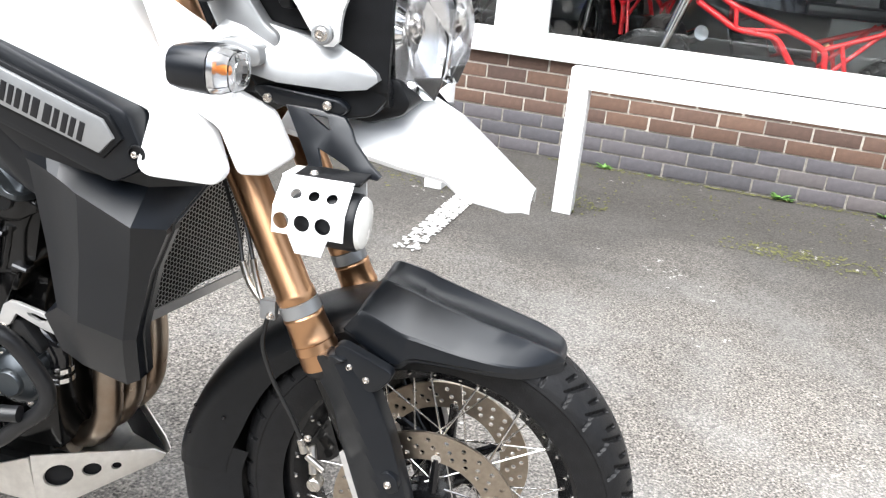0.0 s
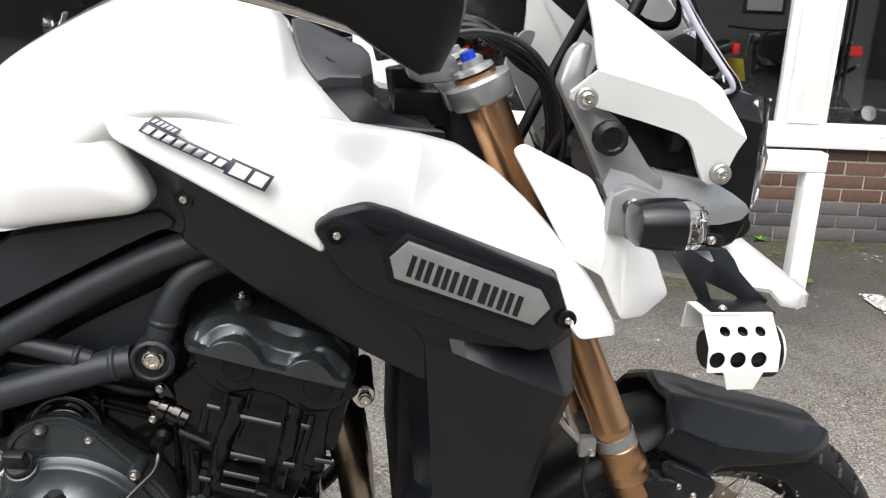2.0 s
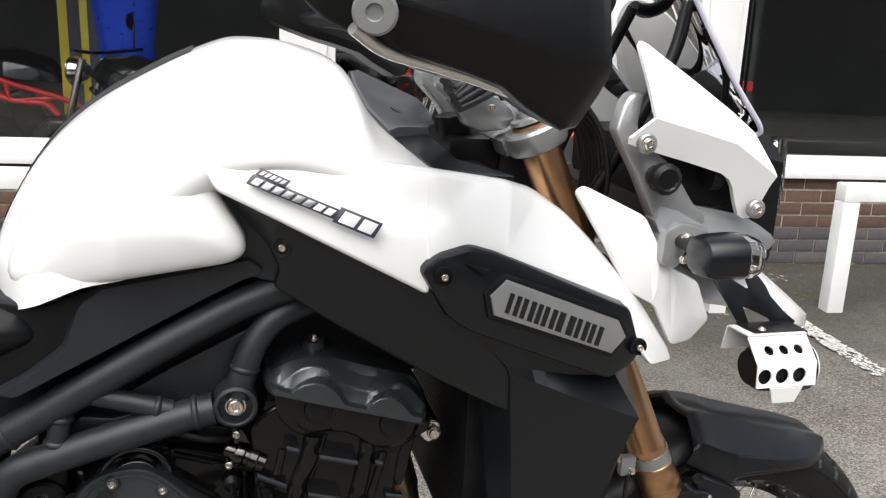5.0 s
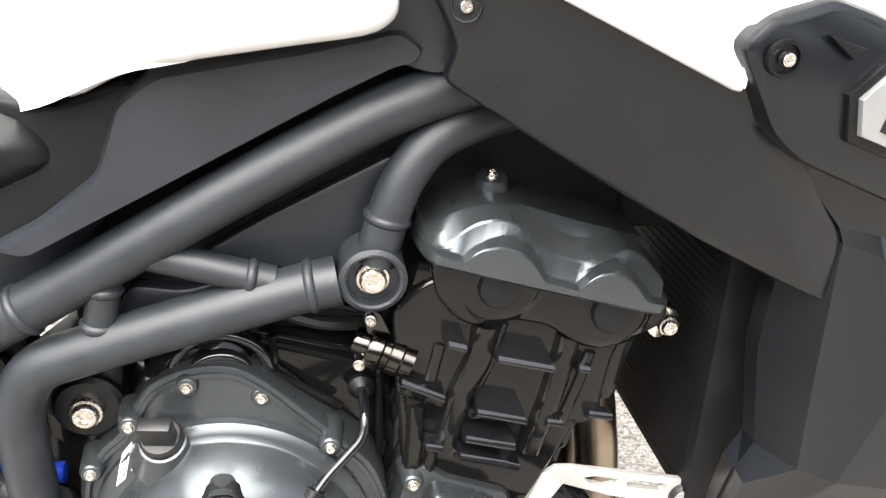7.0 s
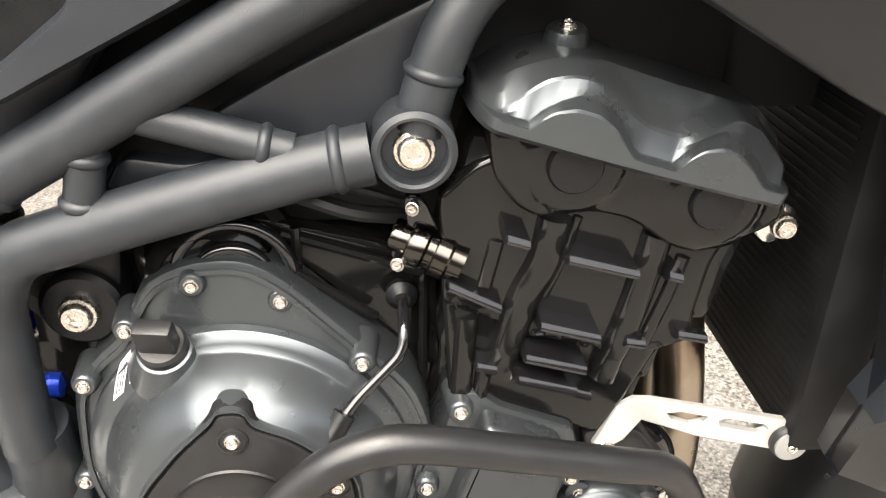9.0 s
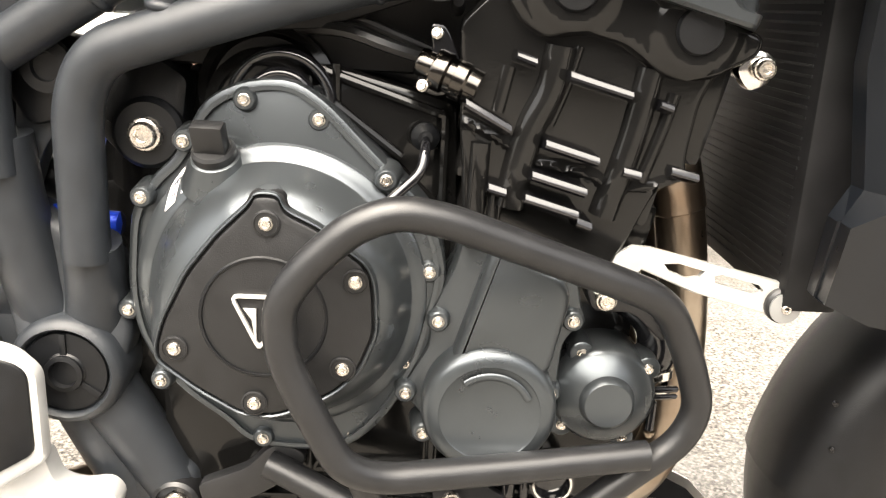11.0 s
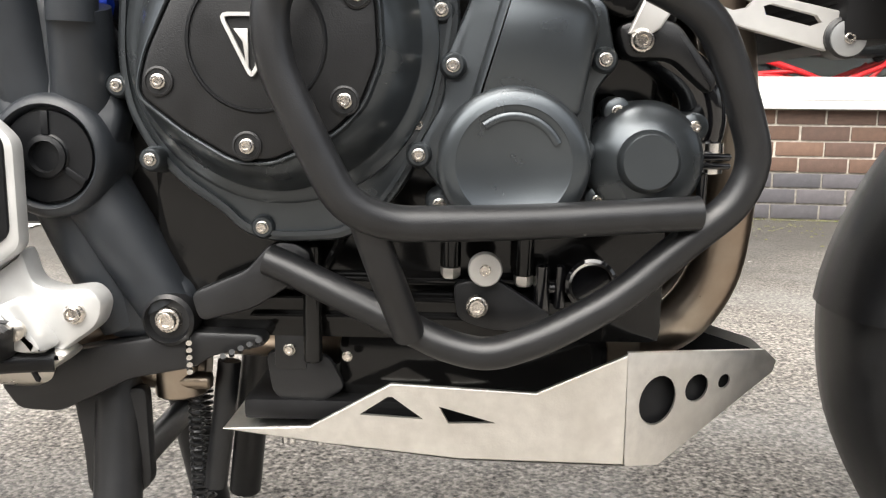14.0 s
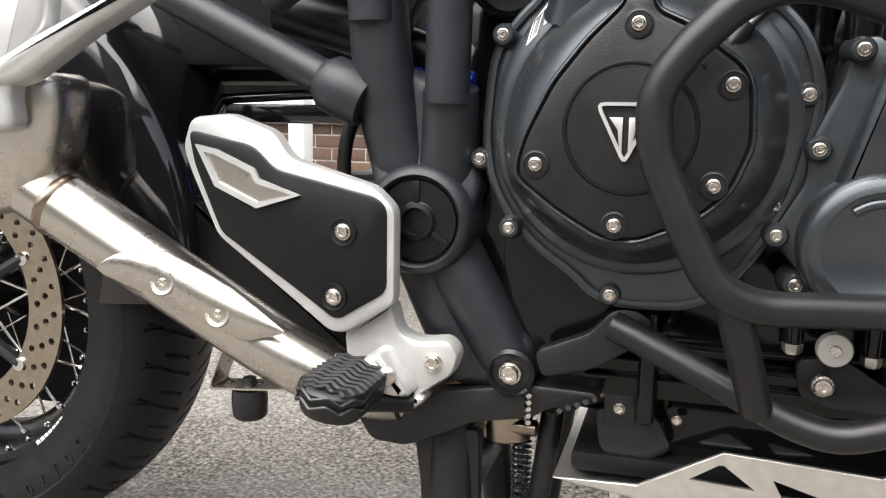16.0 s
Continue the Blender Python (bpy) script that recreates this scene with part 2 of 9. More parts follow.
def scuffs(m, scale, colour, start, end):
    """Small pale spots of old paint and dust, broken up by a second noise."""
    nt = m.node_tree
    b = nt.nodes["Principled BSDF"]
    co = nt.nodes.new("ShaderNodeTexCoord")
    fine = nt.nodes.new("ShaderNodeTexNoise")
    fine.inputs["Scale"].default_value, fine.inputs["Detail"].default_value, fine.inputs["Roughness"].default_value = scale, 9, 0.72
    wide = nt.nodes.new("ShaderNodeTexNoise")
    wide.inputs["Scale"].default_value, wide.inputs["Detail"].default_value = 2.3, 3
    for n in (fine, wide):
        nt.links.new(co.outputs["Object"], n.inputs["Vector"])
    mu = nt.nodes.new("ShaderNodeMath")
    mu.operation = "MULTIPLY"
    nt.links.new(fine.outputs["Fac"], mu.inputs[0])
    nt.links.new(wide.outputs["Fac"], mu.inputs[1])
    mr = nt.nodes.new("ShaderNodeMapRange")
    mr.inputs["From Min"].default_value, mr.inputs["From Max"].default_value = start, end
    mr.inputs["To Max"].default_value = 0.8
    nt.links.new(mu.outputs[0], mr.inputs["Value"])
    mx = nt.nodes.new("ShaderNodeMix")
    mx.data_type = "RGBA"
    nt.links.new(mr.outputs[0], mx.inputs["Factor"])
    nt.links.new(b.inputs["Base Color"].links[0].from_socket, mx.inputs["A"])
    mx.inputs["B"].default_value = (*colour, 1)
    nt.links.new(mx.outputs["Result"], b.inputs["Base Color"])


scuffs(ASPHALT, 26.0, (0.52, 0.51, 0.48), 0.385, 0.43)
stony(ASPHALT, 170.0, 0.66, 1.34, 0.6)
LINE_PAINT = material("worn_line_paint", (0.62, 0.61, 0.58), 0.7, vary=0.3, scale=60, bump=0.6, bump_scale=170, second=(0.2, 0.19, 0.18), second_scale=45, second_amount=0.9)
TIMBER_WHITE = material("white_gloss_timber", (0.82, 0.82, 0.81), 0.35, vary=0.04, scale=12, second=(0.55, 0.54, 0.5), second_scale=5, second_amount=0.25)
UPVC = material("white_window_frame", (0.80, 0.80, 0.79), 0.3, vary=0.03, scale=8)
BROWN_BRICK = piece_material("brown_brick", [(0.10, 0.058, 0.040), (0.13, 0.075, 0.050), (0.085, 0.052, 0.040), (0.15, 0.088, 0.060)], 0.75)
BLUE_BRICK = piece_material("blue_engineering_brick", [(0.085, 0.080, 0.088), (0.11, 0.10, 0.105), (0.07, 0.068, 0.075), (0.125, 0.11, 0.108)], 0.6)
MORTAR = material("mortar", (0.50, 0.46, 0.40), 0.9, vary=0.2, scale=60, bump=0.5, bump_scale=300)
MORTAR_DARK = material("stained_mortar", (0.30, 0.275, 0.24), 0.9, vary=0.3, scale=50, bump=0.5, bump_scale=300)
LEAF = material("weed_leaf", (0.09, 0.19, 0.035), 0.55, vary=0.35, scale=40)
MOSS = material("moss", (0.075, 0.075, 0.025), 0.95, vary=0.5, scale=90, bump=1.0, bump_scale=200)
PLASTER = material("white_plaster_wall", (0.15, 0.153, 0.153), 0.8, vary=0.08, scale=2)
SHOP_FLOOR = material("shop_floor", (0.05, 0.052, 0.055), 0.35, vary=0.1, scale=4)
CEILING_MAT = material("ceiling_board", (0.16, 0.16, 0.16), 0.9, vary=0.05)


# ---- mesh helpers ----
def mesh_part(name, verts, faces, mat, parent=None, label="", smooth=38):
    me = bpy.data.meshes.new(name)
    me.from_pydata([tuple(v) for v in verts], [], [tuple(f) for f in faces])
    bm = bmesh.new()
    bm.from_mesh(me)
    bmesh.ops.recalc_face_normals(bm, faces=bm.faces)
    bm.to_mesh(me)
    bm.free()
    me.materials.append(mat)
    if smooth:
        for p in me.polygons:
            p.use_smooth = True
        me.set_sharp_from_angle(angle=radians(smooth))
    ob = new(name, me)
    if parent:
        ob.parent = parent
    if label:
        tagged(ob, label)
    return ob


def joined(*lists):
    """Several (verts, faces) as one."""
    vs, fs = [], []
    for v, f in lists:
        n = len(vs)
        vs += [tuple(p) for p in v]
        fs += [tuple(i + n for i in q) for q in f]
    return vs, fs


def area2(pts):
    return sum(a[0] * b[1] - b[0] * a[1] for a, b in zip(pts, pts[1:] + pts[:1]))


def soft_outline(pts, n=1):
    """A closed outline with its corners rounded: 1 a little, 2 more, 3 much."""
    r = (0, 0.008, 0.02, 0.045)[n]
    out = []
    m = len(pts)
    for i in range(m):
        a, b, c = Vector(pts[i - 1]), Vector(pts[i]), Vector(pts[(i + 1) % m])
        u, v = a - b, c - b
        if u.length < 1e-6 or v.length < 1e-6:
            continue
        s, e = b + u.normalized() * min(r, u.length * 0.42), b + v.normalized() * min(r, v.length * 0.42)
        for t in (0.0, 0.33, 0.67, 1.0):
            out.append(tuple(s * (1 - t) ** 2 + b * (2 * t * (1 - t)) + e * t * t))
    return out


def inset(pts, d):
    """A closed outline moved inwards by d."""
    s = 1 if area2(pts) > 0 else -1
    n = len(pts)
    out = []
    for i in range(n):
        a, b, c = Vector(pts[i - 1]), Vector(pts[i]), Vector(pts[(i + 1) % n])
        e, f = (b - a), (c - b)
        if e.length < 1e-7 or f.length < 1e-7:
            out.append(tuple(b))
            continue
        e.normalize(), f.normalize()
        ne, nf = Vector((-e.y, e.x)) * s, Vector((-f.y, f.x)) * s
        m = ne + nf
        k = max(0.4, m.length_squared / 2)
        out.append(tuple(b + m * (d / k)))
    return out


def border_distance(x, z, pts):
    p = np.array(pts)
    q = np.roll(p, -1, axis=0)
    d = q - p
    t = np.clip(((x - p[:, 0]) * d[:, 0] + (z - p[:, 1]) * d[:, 1]) / np.maximum((d ** 2).sum(1), 1e-12), 0, 1)
    return np.sqrt(((p[:, 0] + t * d[:, 0] - x) ** 2 + (p[:, 1] + t * d[:, 1] - z) ** 2).min())


def panel(outline, depth, thick, edge=0.004, bulge=0.0, width=0.03, soft=1, sub=0, holes=()):
    """A moulded panel seen along y: outline in (x, z), depth a number or f(x, z) for its outer face, rounded edge, outer face swelling by bulge."""
    f = depth if callable(depth) else (lambda x, z: depth)
    o = soft_outline(outline, soft) if soft else list(outline)
    bm = bmesh.new()

    def ring(pts, dy):
        return [bm.verts.new((x, f(x, z) + dy, z)) for x, z in pts]

    back = ring(o, thick)
    rings = [back, ring(o, edge), ring(inset(o, edge * 0.3), edge * 0.3), ring(inset(o, edge), 0.0)]
    n = len(o)
    for a, b in zip(rings, rings[1:]):
        for i in range(n):
            j = (i + 1) % n
            bm.faces.new((a[i], a[j], b[j], b[i]))
    hole_loops = []
    for h in holes:
        front = [bm.verts.new((x, f(x, z), z)) for x, z in h]
        rear = [bm.verts.new((x, f(x, z) + thick, z)) for x, z in h]
        for i in range(len(h)):
            j = (i + 1) % len(h)
            bm.faces.new((front[i], front[j], rear[j], rear[i]))
        hole_loops.append((front, rear))
    if holes:
        for k, loop in ((0, rings[-1]), (1, back)):
            edges = [bm.edges.get((loop[i], loop[(i + 1) % n])) for i in range(n)]
            for hl in hole_loops:
                l = hl[k]
                edges += [bm.edges.get((l[i], l[(i + 1) % len(l)])) for i in range(len(l))]
            bmesh.ops.triangle_fill(bm, edges=edges, use_beauty=True)
    else:
        bm.faces.new(back)
        face = bm.faces.new(rings[-1])
        if sub:
            res = bmesh.ops.triangulate(bm, faces=[face])
            inner = {e for q in res["faces"] for e in q.edges if not e.is_boundary and all(g in res["faces"] for g in e.link_faces)}
            for _ in range(sub):
                r = bmesh.ops.subdivide_edges(bm, edges=list(inner), cuts=1, use_grid_fill=True)
                tri = [g for g in bm.faces if all((v.co.y < f(v.co.x, v.co.z) + 1e-5) for v in g.verts)]
                bmesh.ops.triangulate(bm, faces=tri)
                tri = [g for g in bm.faces if all((v.co.y < f(v.co.x, v.co.z) + 2e-4) for v in g.verts)]
                ts = set(tri)
                inner = {e for q in tri for e in q.edges if all(g in ts for g in e.link_faces)}
            for v in bm.verts:
                if v.co.y < f(v.co.x, v.co.z) + 1e-5 or all(g in ts for g in v.link_faces):
                    d = border_distance(v.co.x, v.co.z, o)
                    if d > edge * 1.05:
                        v.co.y = f(v.co.x, v.co.z) - bulge * (1 - math.exp(-(d - edge) / width))
    bm.verts.index_update()
    vs = [tuple(v.co) for v in bm.verts]
    fs = [tuple(v.index for v in g.verts) for g in bm.faces]
    bm.free()
    return vs, fs


def inside(pts, X, Z):
    """Which of the points X, Z lie within a closed outline."""
    r = np.zeros(X.shape, bool)
    for (x0, z0), (x1, z1) in zip(pts, pts[1:] + pts[:1]):
        if z0 != z1:
            r ^= ((z0 > Z) != (z1 > Z)) & (X < (x1 - x0) * (Z - z0) / (z1 - z0) + x0)
    return r


def reach(pts, X, Z):
    """Distance from a closed outline, above zero within it."""
    X, Z = np.asarray(X, float), np.asarray(Z, float)
    best = np.full(X.shape, 9.0)
    for (x0, z0), (x1, z1) in zip(pts, pts[1:] + pts[:1]):
        dx, dz = x1 - x0, z1 - z0
        t = np.clip(((X - x0) * dx + (Z - z0) * dz) / max(dx * dx + dz * dz, 1e-12), 0, 1)
        best = np.minimum(best, np.hypot(X - x0 - t * dx, Z - z0 - t * dz))
    return np.where(inside(pts, X, Z), best, -best)


def ease(v, a, b):
    """0 at a, 1 at b, gliding between them."""
    t = np.clip((v - a) / (b - a), 0, 1)
    return t * t * (3 - 2 * t)


def spaced(pts, step, closed=True):
    """An outline with points no farther apart than step."""
    out = []
    for a, b in zip(pts, (pts[1:] + pts[:1]) if closed else pts[1:]):
        n = max(1, int(math.ceil(math.hypot(b[0] - a[0], b[1] - a[1]) / step)))
        out += [(a[0] + (b[0] - a[0]) * i / n, a[1] + (b[1] - a[1]) * i / n) for i in range(n)]
    return out if closed else out + [tuple(pts[-1])]


def facets(rows, creases=(), blur=0.0):
    """Depth read from flat facets between rows of (x, z, y), with creases between numbered rows and softened by blur."""
    pts = [Vector(r[:2]) for r in rows]
    co, _, tri, ov, _, _ = delaunay_2d_cdt(pts, list(creases), [], 0, 1e-6)
    dep = [rows[o[0]][2] for o in ov]
    corners = [[(co[i].x, co[i].y, dep[i]) for i in t] for t in tri]

    def one(X, Z):
        best, out = np.full(X.shape, -9e9), np.zeros(X.shape)
        for (ax, az, ay), (bx, bz, by), (cx, cz, cy) in corners:
            det = (bz - cz) * (ax - cx) + (cx - bx) * (az - cz)
            if abs(det) < 1e-10:
                continue
            u = ((bz - cz) * (X - cx) + (cx - bx) * (Z - cz)) / det
            v = ((cz - az) * (X - cx) + (ax - cx) * (Z - cz)) / det
            w = 1 - u - v
            low = np.minimum(np.minimum(u, v), w)
            take = low > best
            best = np.where(take, low, best)
            lim = np.clip(np.array([u, v, w]), -0.3, 1.3)
            out = np.where(take, (lim[0] * ay + lim[1] * by + lim[2] * cy) / lim.sum(0), out)
        return out

    def f(X, Z):
        X, Z = np.asarray(X, float), np.asarray(Z, float)
        if not blur:
            return one(X, Z)
        spots = [(0, 0)] + [(blur * math.cos(k * math.pi / 4), blur * math.sin(k * math.pi / 4)) for k in range(8)]
        return sum(one(X + a, Z + b) for a, b in spots) / len(spots)
    return f


def field(outline, f, thick, step=0.007, edge=0.004, soft=1, lines=(), holes=()):
    """A moulded or cast face seen along y: closed outline in (x, z), depth f(X, Z) over arrays, rounded edge, close net of points, extra lines kept as edges."""
    o = spaced(soft_outline(list(outline), soft) if soft else list(outline), step)
    seen = []
    for p in o:
        if not seen or math.hypot(p[0] - seen[-1][0], p[1] - seen[-1][1]) > 2e-4:
            seen.append(p)
    o = seen
    n = len(o)
    mid, top = inset(o, edge * 0.3), inset(o, edge)
    x0, x1 = min(p[0] for p in o), max(p[0] for p in o)
    z0, z1 = min(p[1] for p in o), max(p[1] for p in o)
    gx, gz = np.meshgrid(np.arange(x0, x1, step), np.arange(z0, z1, step * 0.87))
    gx = gx + (np.arange(gx.shape[0]) % 2)[:, None] * step * 0.5
    gx, gz = gx.ravel(), gz.ravel()
    keep = reach(top, gx, gz) > step * 0.45
    extra, edges = [], [(i, (i + 1) % n) for i in range(n)]
    for closed, l in [(c, spaced(list(l), step, c)) for c, l in lines] + [(True, list(h)) for h in holes]:
        q = [p for p in l]
        b = n + len(extra)
        extra += q
        edges += [(b + i, b + i + 1) for i in range(len(q) - 1)] + ([(b + len(q) - 1, b)] if closed else [])
    for h in holes:
        keep &= reach(list(h), gx, gz) < -step * 0.3
    if extra:
        ex, ez = np.array([p[0] for p in extra]), np.array([p[1] for p in extra])
        for i in np.nonzero(keep)[0]:
            if ((ex - gx[i]) ** 2 + (ez - gz[i]) ** 2).min() < (step * 0.4) ** 2:
                keep[i] = False
    pts = [Vector(p) for p in top] + [Vector(p) for p in extra] + [Vector((a, b)) for a, b in zip(gx[keep], gz[keep])]
    co, _, tri, ov, _, _ = delaunay_2d_cdt(pts, edges, [], 1, 1e-6)
    X, Z = np.array([c.x for c in co]), np.array([c.y for c in co])
    Y = f(X, Z)
    vs = [(float(a), float(b), float(c)) for a, b, c in zip(X, Y, Z)]
    if holes:
        cx, cz = np.array([sum(X[i] for i in t) / 3 for t in tri]), np.array([sum(Z[i] for i in t) / 3 for t in tri])
        gone = np.zeros(len(tri), bool)
        for h in holes:
            gone |= inside(list(h), cx, cz)
        tri = [t for t, g in zip(tri, gone) if not g]
    fs = [tuple(t) for t in tri]
    place = {}
    for k, src in enumerate(ov):
        for i in src:
            place[i] = k
    rings = [[place[i] for i in range(n)]]
    for ring, dy in ((mid, edge * 0.3), (o, edge), (o, thick)):
        ry = f(np.array([p[0] for p in ring]), np.array([p[1] for p in ring]))
        b = len(vs)
        vs += [(p[0], float(y) + dy, p[1]) for p, y in zip(ring, ry)]
        rings.append([b + i for i in range(n)])
    for a, b in zip(rings, rings[1:]):
        fs += [(a[i], a[(i + 1) % n], b[(i + 1) % n], b[i]) for i in range(n)]
    for h in holes:
        idx = [place[n + len(extra) - sum(len(q) for q in holes) + sum(len(q) for q in holes[:holes.index(h)]) + i] for i in range(len(h))]
        b = len(vs)
        vs += [(vs[i][0], vs[i][1] + thick, vs[i][2]) for i in idx]
        m = len(h)
        fs += [(idx[i], idx[(i + 1) % m], b + (i + 1) % m, b + i) for i in range(m)]
    return vs, fs


def fillet(path, r, steps=5):
    """A 3D polyline with its corners rounded."""
    p = [Vector(q) for q in path]
    out = [p[0]]
    for a, b, c in zip(p, p[1:], p[2:]):
        u, v = a - b, c - b
        d = min(r, u.length * 0.48, v.length * 0.48)
        s, e = b + u.normalized() * d, b + v.normalized() * d
        for i in range(steps + 1):
            t = i / steps
            out.append(s * (1 - t) ** 2 + b * (2 * t * (1 - t)) + e * t ** 2)
    out.append(p[-1])
    return out


def tube(path, radius, seg=14, r=0.03, steps=5, flat=1.0):
    """A pipe along a path; radius a number or f(0..1)."""
    p = fillet(path, r, steps) if len(path) > 2 else [Vector(q) for q in path]
    f = radius if callable(radius) else (lambda s: radius)
    t0 = (p[1] - p[0]).normalized()
    n = t0.orthogonal().normalized() if abs(t0.y) > 0.9 else t0.cross(Vector((0, 1, 0))).normalized()
    vs, fs = [], []
    total = sum((b - a).length for a, b in zip(p, p[1:])) or 1
    run = 0
    for i, q in enumerate(p):
        if i:
            run += (q - p[i - 1]).length
        t = ((p[min(i + 1, len(p) - 1)] - q).normalized() + (q - p[max(i - 1, 0)]).normalized()).normalized()
        n = (n - t * n.dot(t)).normalized()
        b = t.cross(n)
        for k in range(seg):
            a = 2 * math.pi * k / seg
            vs.append(q + (n * math.cos(a) + b * math.sin(a) * flat) * f(run / total))
    for i in range(len(p) - 1):
        for k in range(seg):
            j = (k + 1) % seg
            fs.append((i * seg + k, i * seg + j, (i + 1) * seg + j, (i + 1) * seg + k))
    fs.append(tuple(range(seg)))
    fs.append(tuple(len(vs) - seg + k for k in range(seg)))
    return [tuple(v) for v in vs], fs


def lathe(profile, origin, axis=(0, -1, 0), seg=24, close=True):
    """Turned about axis: profile of (radius, distance along the axis from origin)."""
    w = Vector(axis).normalized()
    u = w.orthogonal().normalized()
    v = w.cross(u)
    o = Vector(origin)
    vs, fs = [], []
    for rad, s in profile:
        for k in range(seg):
            a = 2 * math.pi * k / seg
            vs.append(tuple(o + w * s + (u * math.cos(a) + v * math.sin(a)) * rad))
    for i in range(len(profile) - 1):
        for k in range(seg):
            j = (k + 1) % seg
            fs.append((i * seg + k, i * seg + j, (i + 1) * seg + j, (i + 1) * seg + k))
    if close:
        if profile[0][0] > 1e-6:
            fs.append(tuple(range(seg)))
        if profile[-1][0] > 1e-6:
            fs.append(tuple(len(vs) - seg + k for k in range(seg)))
    return vs, fs


def rod(p0, p1, rad, seg=16, edge=0.0015):
    a, b = Vector(p0), Vector(p1)
    L = (b - a).length
    return lathe([(rad - edge, 0), (rad, edge), (rad, L - edge), (rad - edge, L)], a, b - a, seg)


def block(x0, x1, y0, y1, z0, z1, e=0.002):
    """A box with chamfered edges."""
    bm = bmesh.new()
    bmesh.ops.create_cube(bm, size=1)
    for v in bm.verts:
        v.co = Vector(((x0 + x1) / 2 + v.co.x * (x1 - x0), (y0 + y1) / 2 + v.co.y * (y1 - y0), (z0 + z1) / 2 + v.co.z * (z1 - z0)))
    if e:
        bmesh.ops.bevel(bm, geom=list(bm.edges), offset=e, segments=2, profile=0.6, affect="EDGES")
    bm.verts.index_update()
    out = [tuple(v.co) for v in bm.verts], [tuple(v.index for v in g.verts) for g in bm.faces]
    bm.free()
    return out


def moved(data, m):
    return [tuple(m @ Vector(v)) for v in data[0]], data[1]


BOLTS = {}


def bolt(at, size, parent, axis=(0, -1, 0), mat=None, washer=True, name="bolt"):
    """A flanged socket-head bolt; size is the flange radius."""
    mat = mat or BOLT_STEEL
    size = size * (0.74 if size < 0.0085 else 0.86)
    key = (round(size, 5), mat.name, washer)
    if key not in BOLTS:
        s = size
        prof = ([(s, -s * 0.4), (s, 0.1 * s), (s * 0.93, 0.2 * s), (s * 0.80, 0.24 * s)] if washer else [(s * 0.8, -s * 0.4)]) + [
            (s * 0.76, 0.55 * s), (s * 0.66, 0.66 * s), (s * 0.44, 0.66 * s), (s * 0.40, 0.60 * s), (s * 0.38, 0.35 * s), (0.0001, 0.33 * s)]
        BOLTS[key] = mesh_part(name, *lathe(prof, (0, 0, 0), (0, 0, 1), 18), mat, None)
        ob = BOLTS[key]
    else:
        ob = new(name, BOLTS[key].data)
    ob.matrix_basis = Matrix.Translation(at) @ Vector(axis).to_track_quat("Z", "Y").to_matrix().to_4x4()
    ob.parent = parent
    return ob


def line(a, b, n):
    return [tuple(Vector(a).lerp(Vector(b), i / n)) for i in range(n + 1)]


def smooth_curve(pts, n=8):
    """Catmull-Rom through points (any dimension)."""
    p = [np.array(q, float) for q in pts]
    p = [2 * p[0] - p[1]] + p + [2 * p[-1] - p[-2]]
    out = []
    for a, b, c, d in zip(p, p[1:], p[2:], p[3:]):
        for i in range(n):
            t = i / n
            out.append(0.5 * (2 * b + (c - a) * t + (2 * a - 5 * b + 4 * c - d) * t * t + (3 * b - a - 3 * c + d) * t ** 3))
    out.append(p[-2])
    return [tuple(float(v) for v in q) for q in out]


def loft(sections, closed=False, cap=False):
    """A skin over sections with equal numbers of 3D points."""
    m = len(sections[0])
    vs = [tuple(p) for s in sections for p in s]
    fs = []
    for i in range(len(sections) - 1):
        for k in range(m if closed else m - 1):
            j = (k + 1) % m
            fs.append((i * m + k, i * m + j, (i + 1) * m + j, (i + 1) * m + k))
    if cap:
        fs.append(tuple(range(m)))
        fs.append(tuple(len(vs) - m + k for k in range(m)))
    return vs, fs


def sheet(rows, thick=0.012):
    """A skin over rows of points with a second skin thick behind it and closed edges."""
    a = loft(rows)
    back = loft([[(x, y + thick, z) for x, y, z in r] for r in rows])
    vs, fs = joined(a, back)
    m, q, off = len(rows[0]), len(rows), len(a[0])
    for i in range(q - 1):
        for k in (0, m - 1):
            fs.append((i * m + k, (i + 1) * m + k, (i + 1) * m + k + off, i * m + k + off))
    for i in (0, q - 1):
        for k in range(m - 1):
            fs.append((i * m + k, i * m + k + 1, i * m + k + 1 + off, i * m + k + off))
    return vs, fs


def table(z, rows):
    """Linear reading of (z, value) rows."""
    r = sorted(rows)
    return float(np.interp(z, [a for a, _ in r], [c for _, c in r]))


def circle2(cx, cz, r, n=20, a0=0.0):
    return [(cx + r * math.cos(a0 + 2 * math.pi * i / n), cz + r * math.sin(a0 + 2 * math.pi * i / n)) for i in range(n)]


# ---- ground ----
def build_ground():
    n = 120
    xs = [-60 + 120 * i / 12 for i in range(13)]
    near = [-4 + 8 * i / n for i in range(n + 1)]
    g = sorted(set([round(v, 4) for v in near] + [-60, -30, -15, -8, 8, 15, 30, 60, 300, -300]))
    vs, fs = [], []
    for y in g:
        for x in g:
            h = 0.004 * noise.noise(Vector((x * 0.9, y * 0.9, 0))) + 0.0016 * noise.noise(Vector((x * 9, y * 9, 3))) if abs(x) < 5 and abs(y) < 5 else 0
            vs.append((x, y, h - 0.004))
    m = len(g)
    for i in range(m - 1):
        for j in range(m - 1):
            fs.append((i * m + j, i * m + j + 1, (i + 1) * m + j + 1, (i + 1) * m + j))
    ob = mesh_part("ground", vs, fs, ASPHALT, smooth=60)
    tagged(ob, "worn grey asphalt of a forecourt with pale patches", "ground", kind="structure")


build_ground()

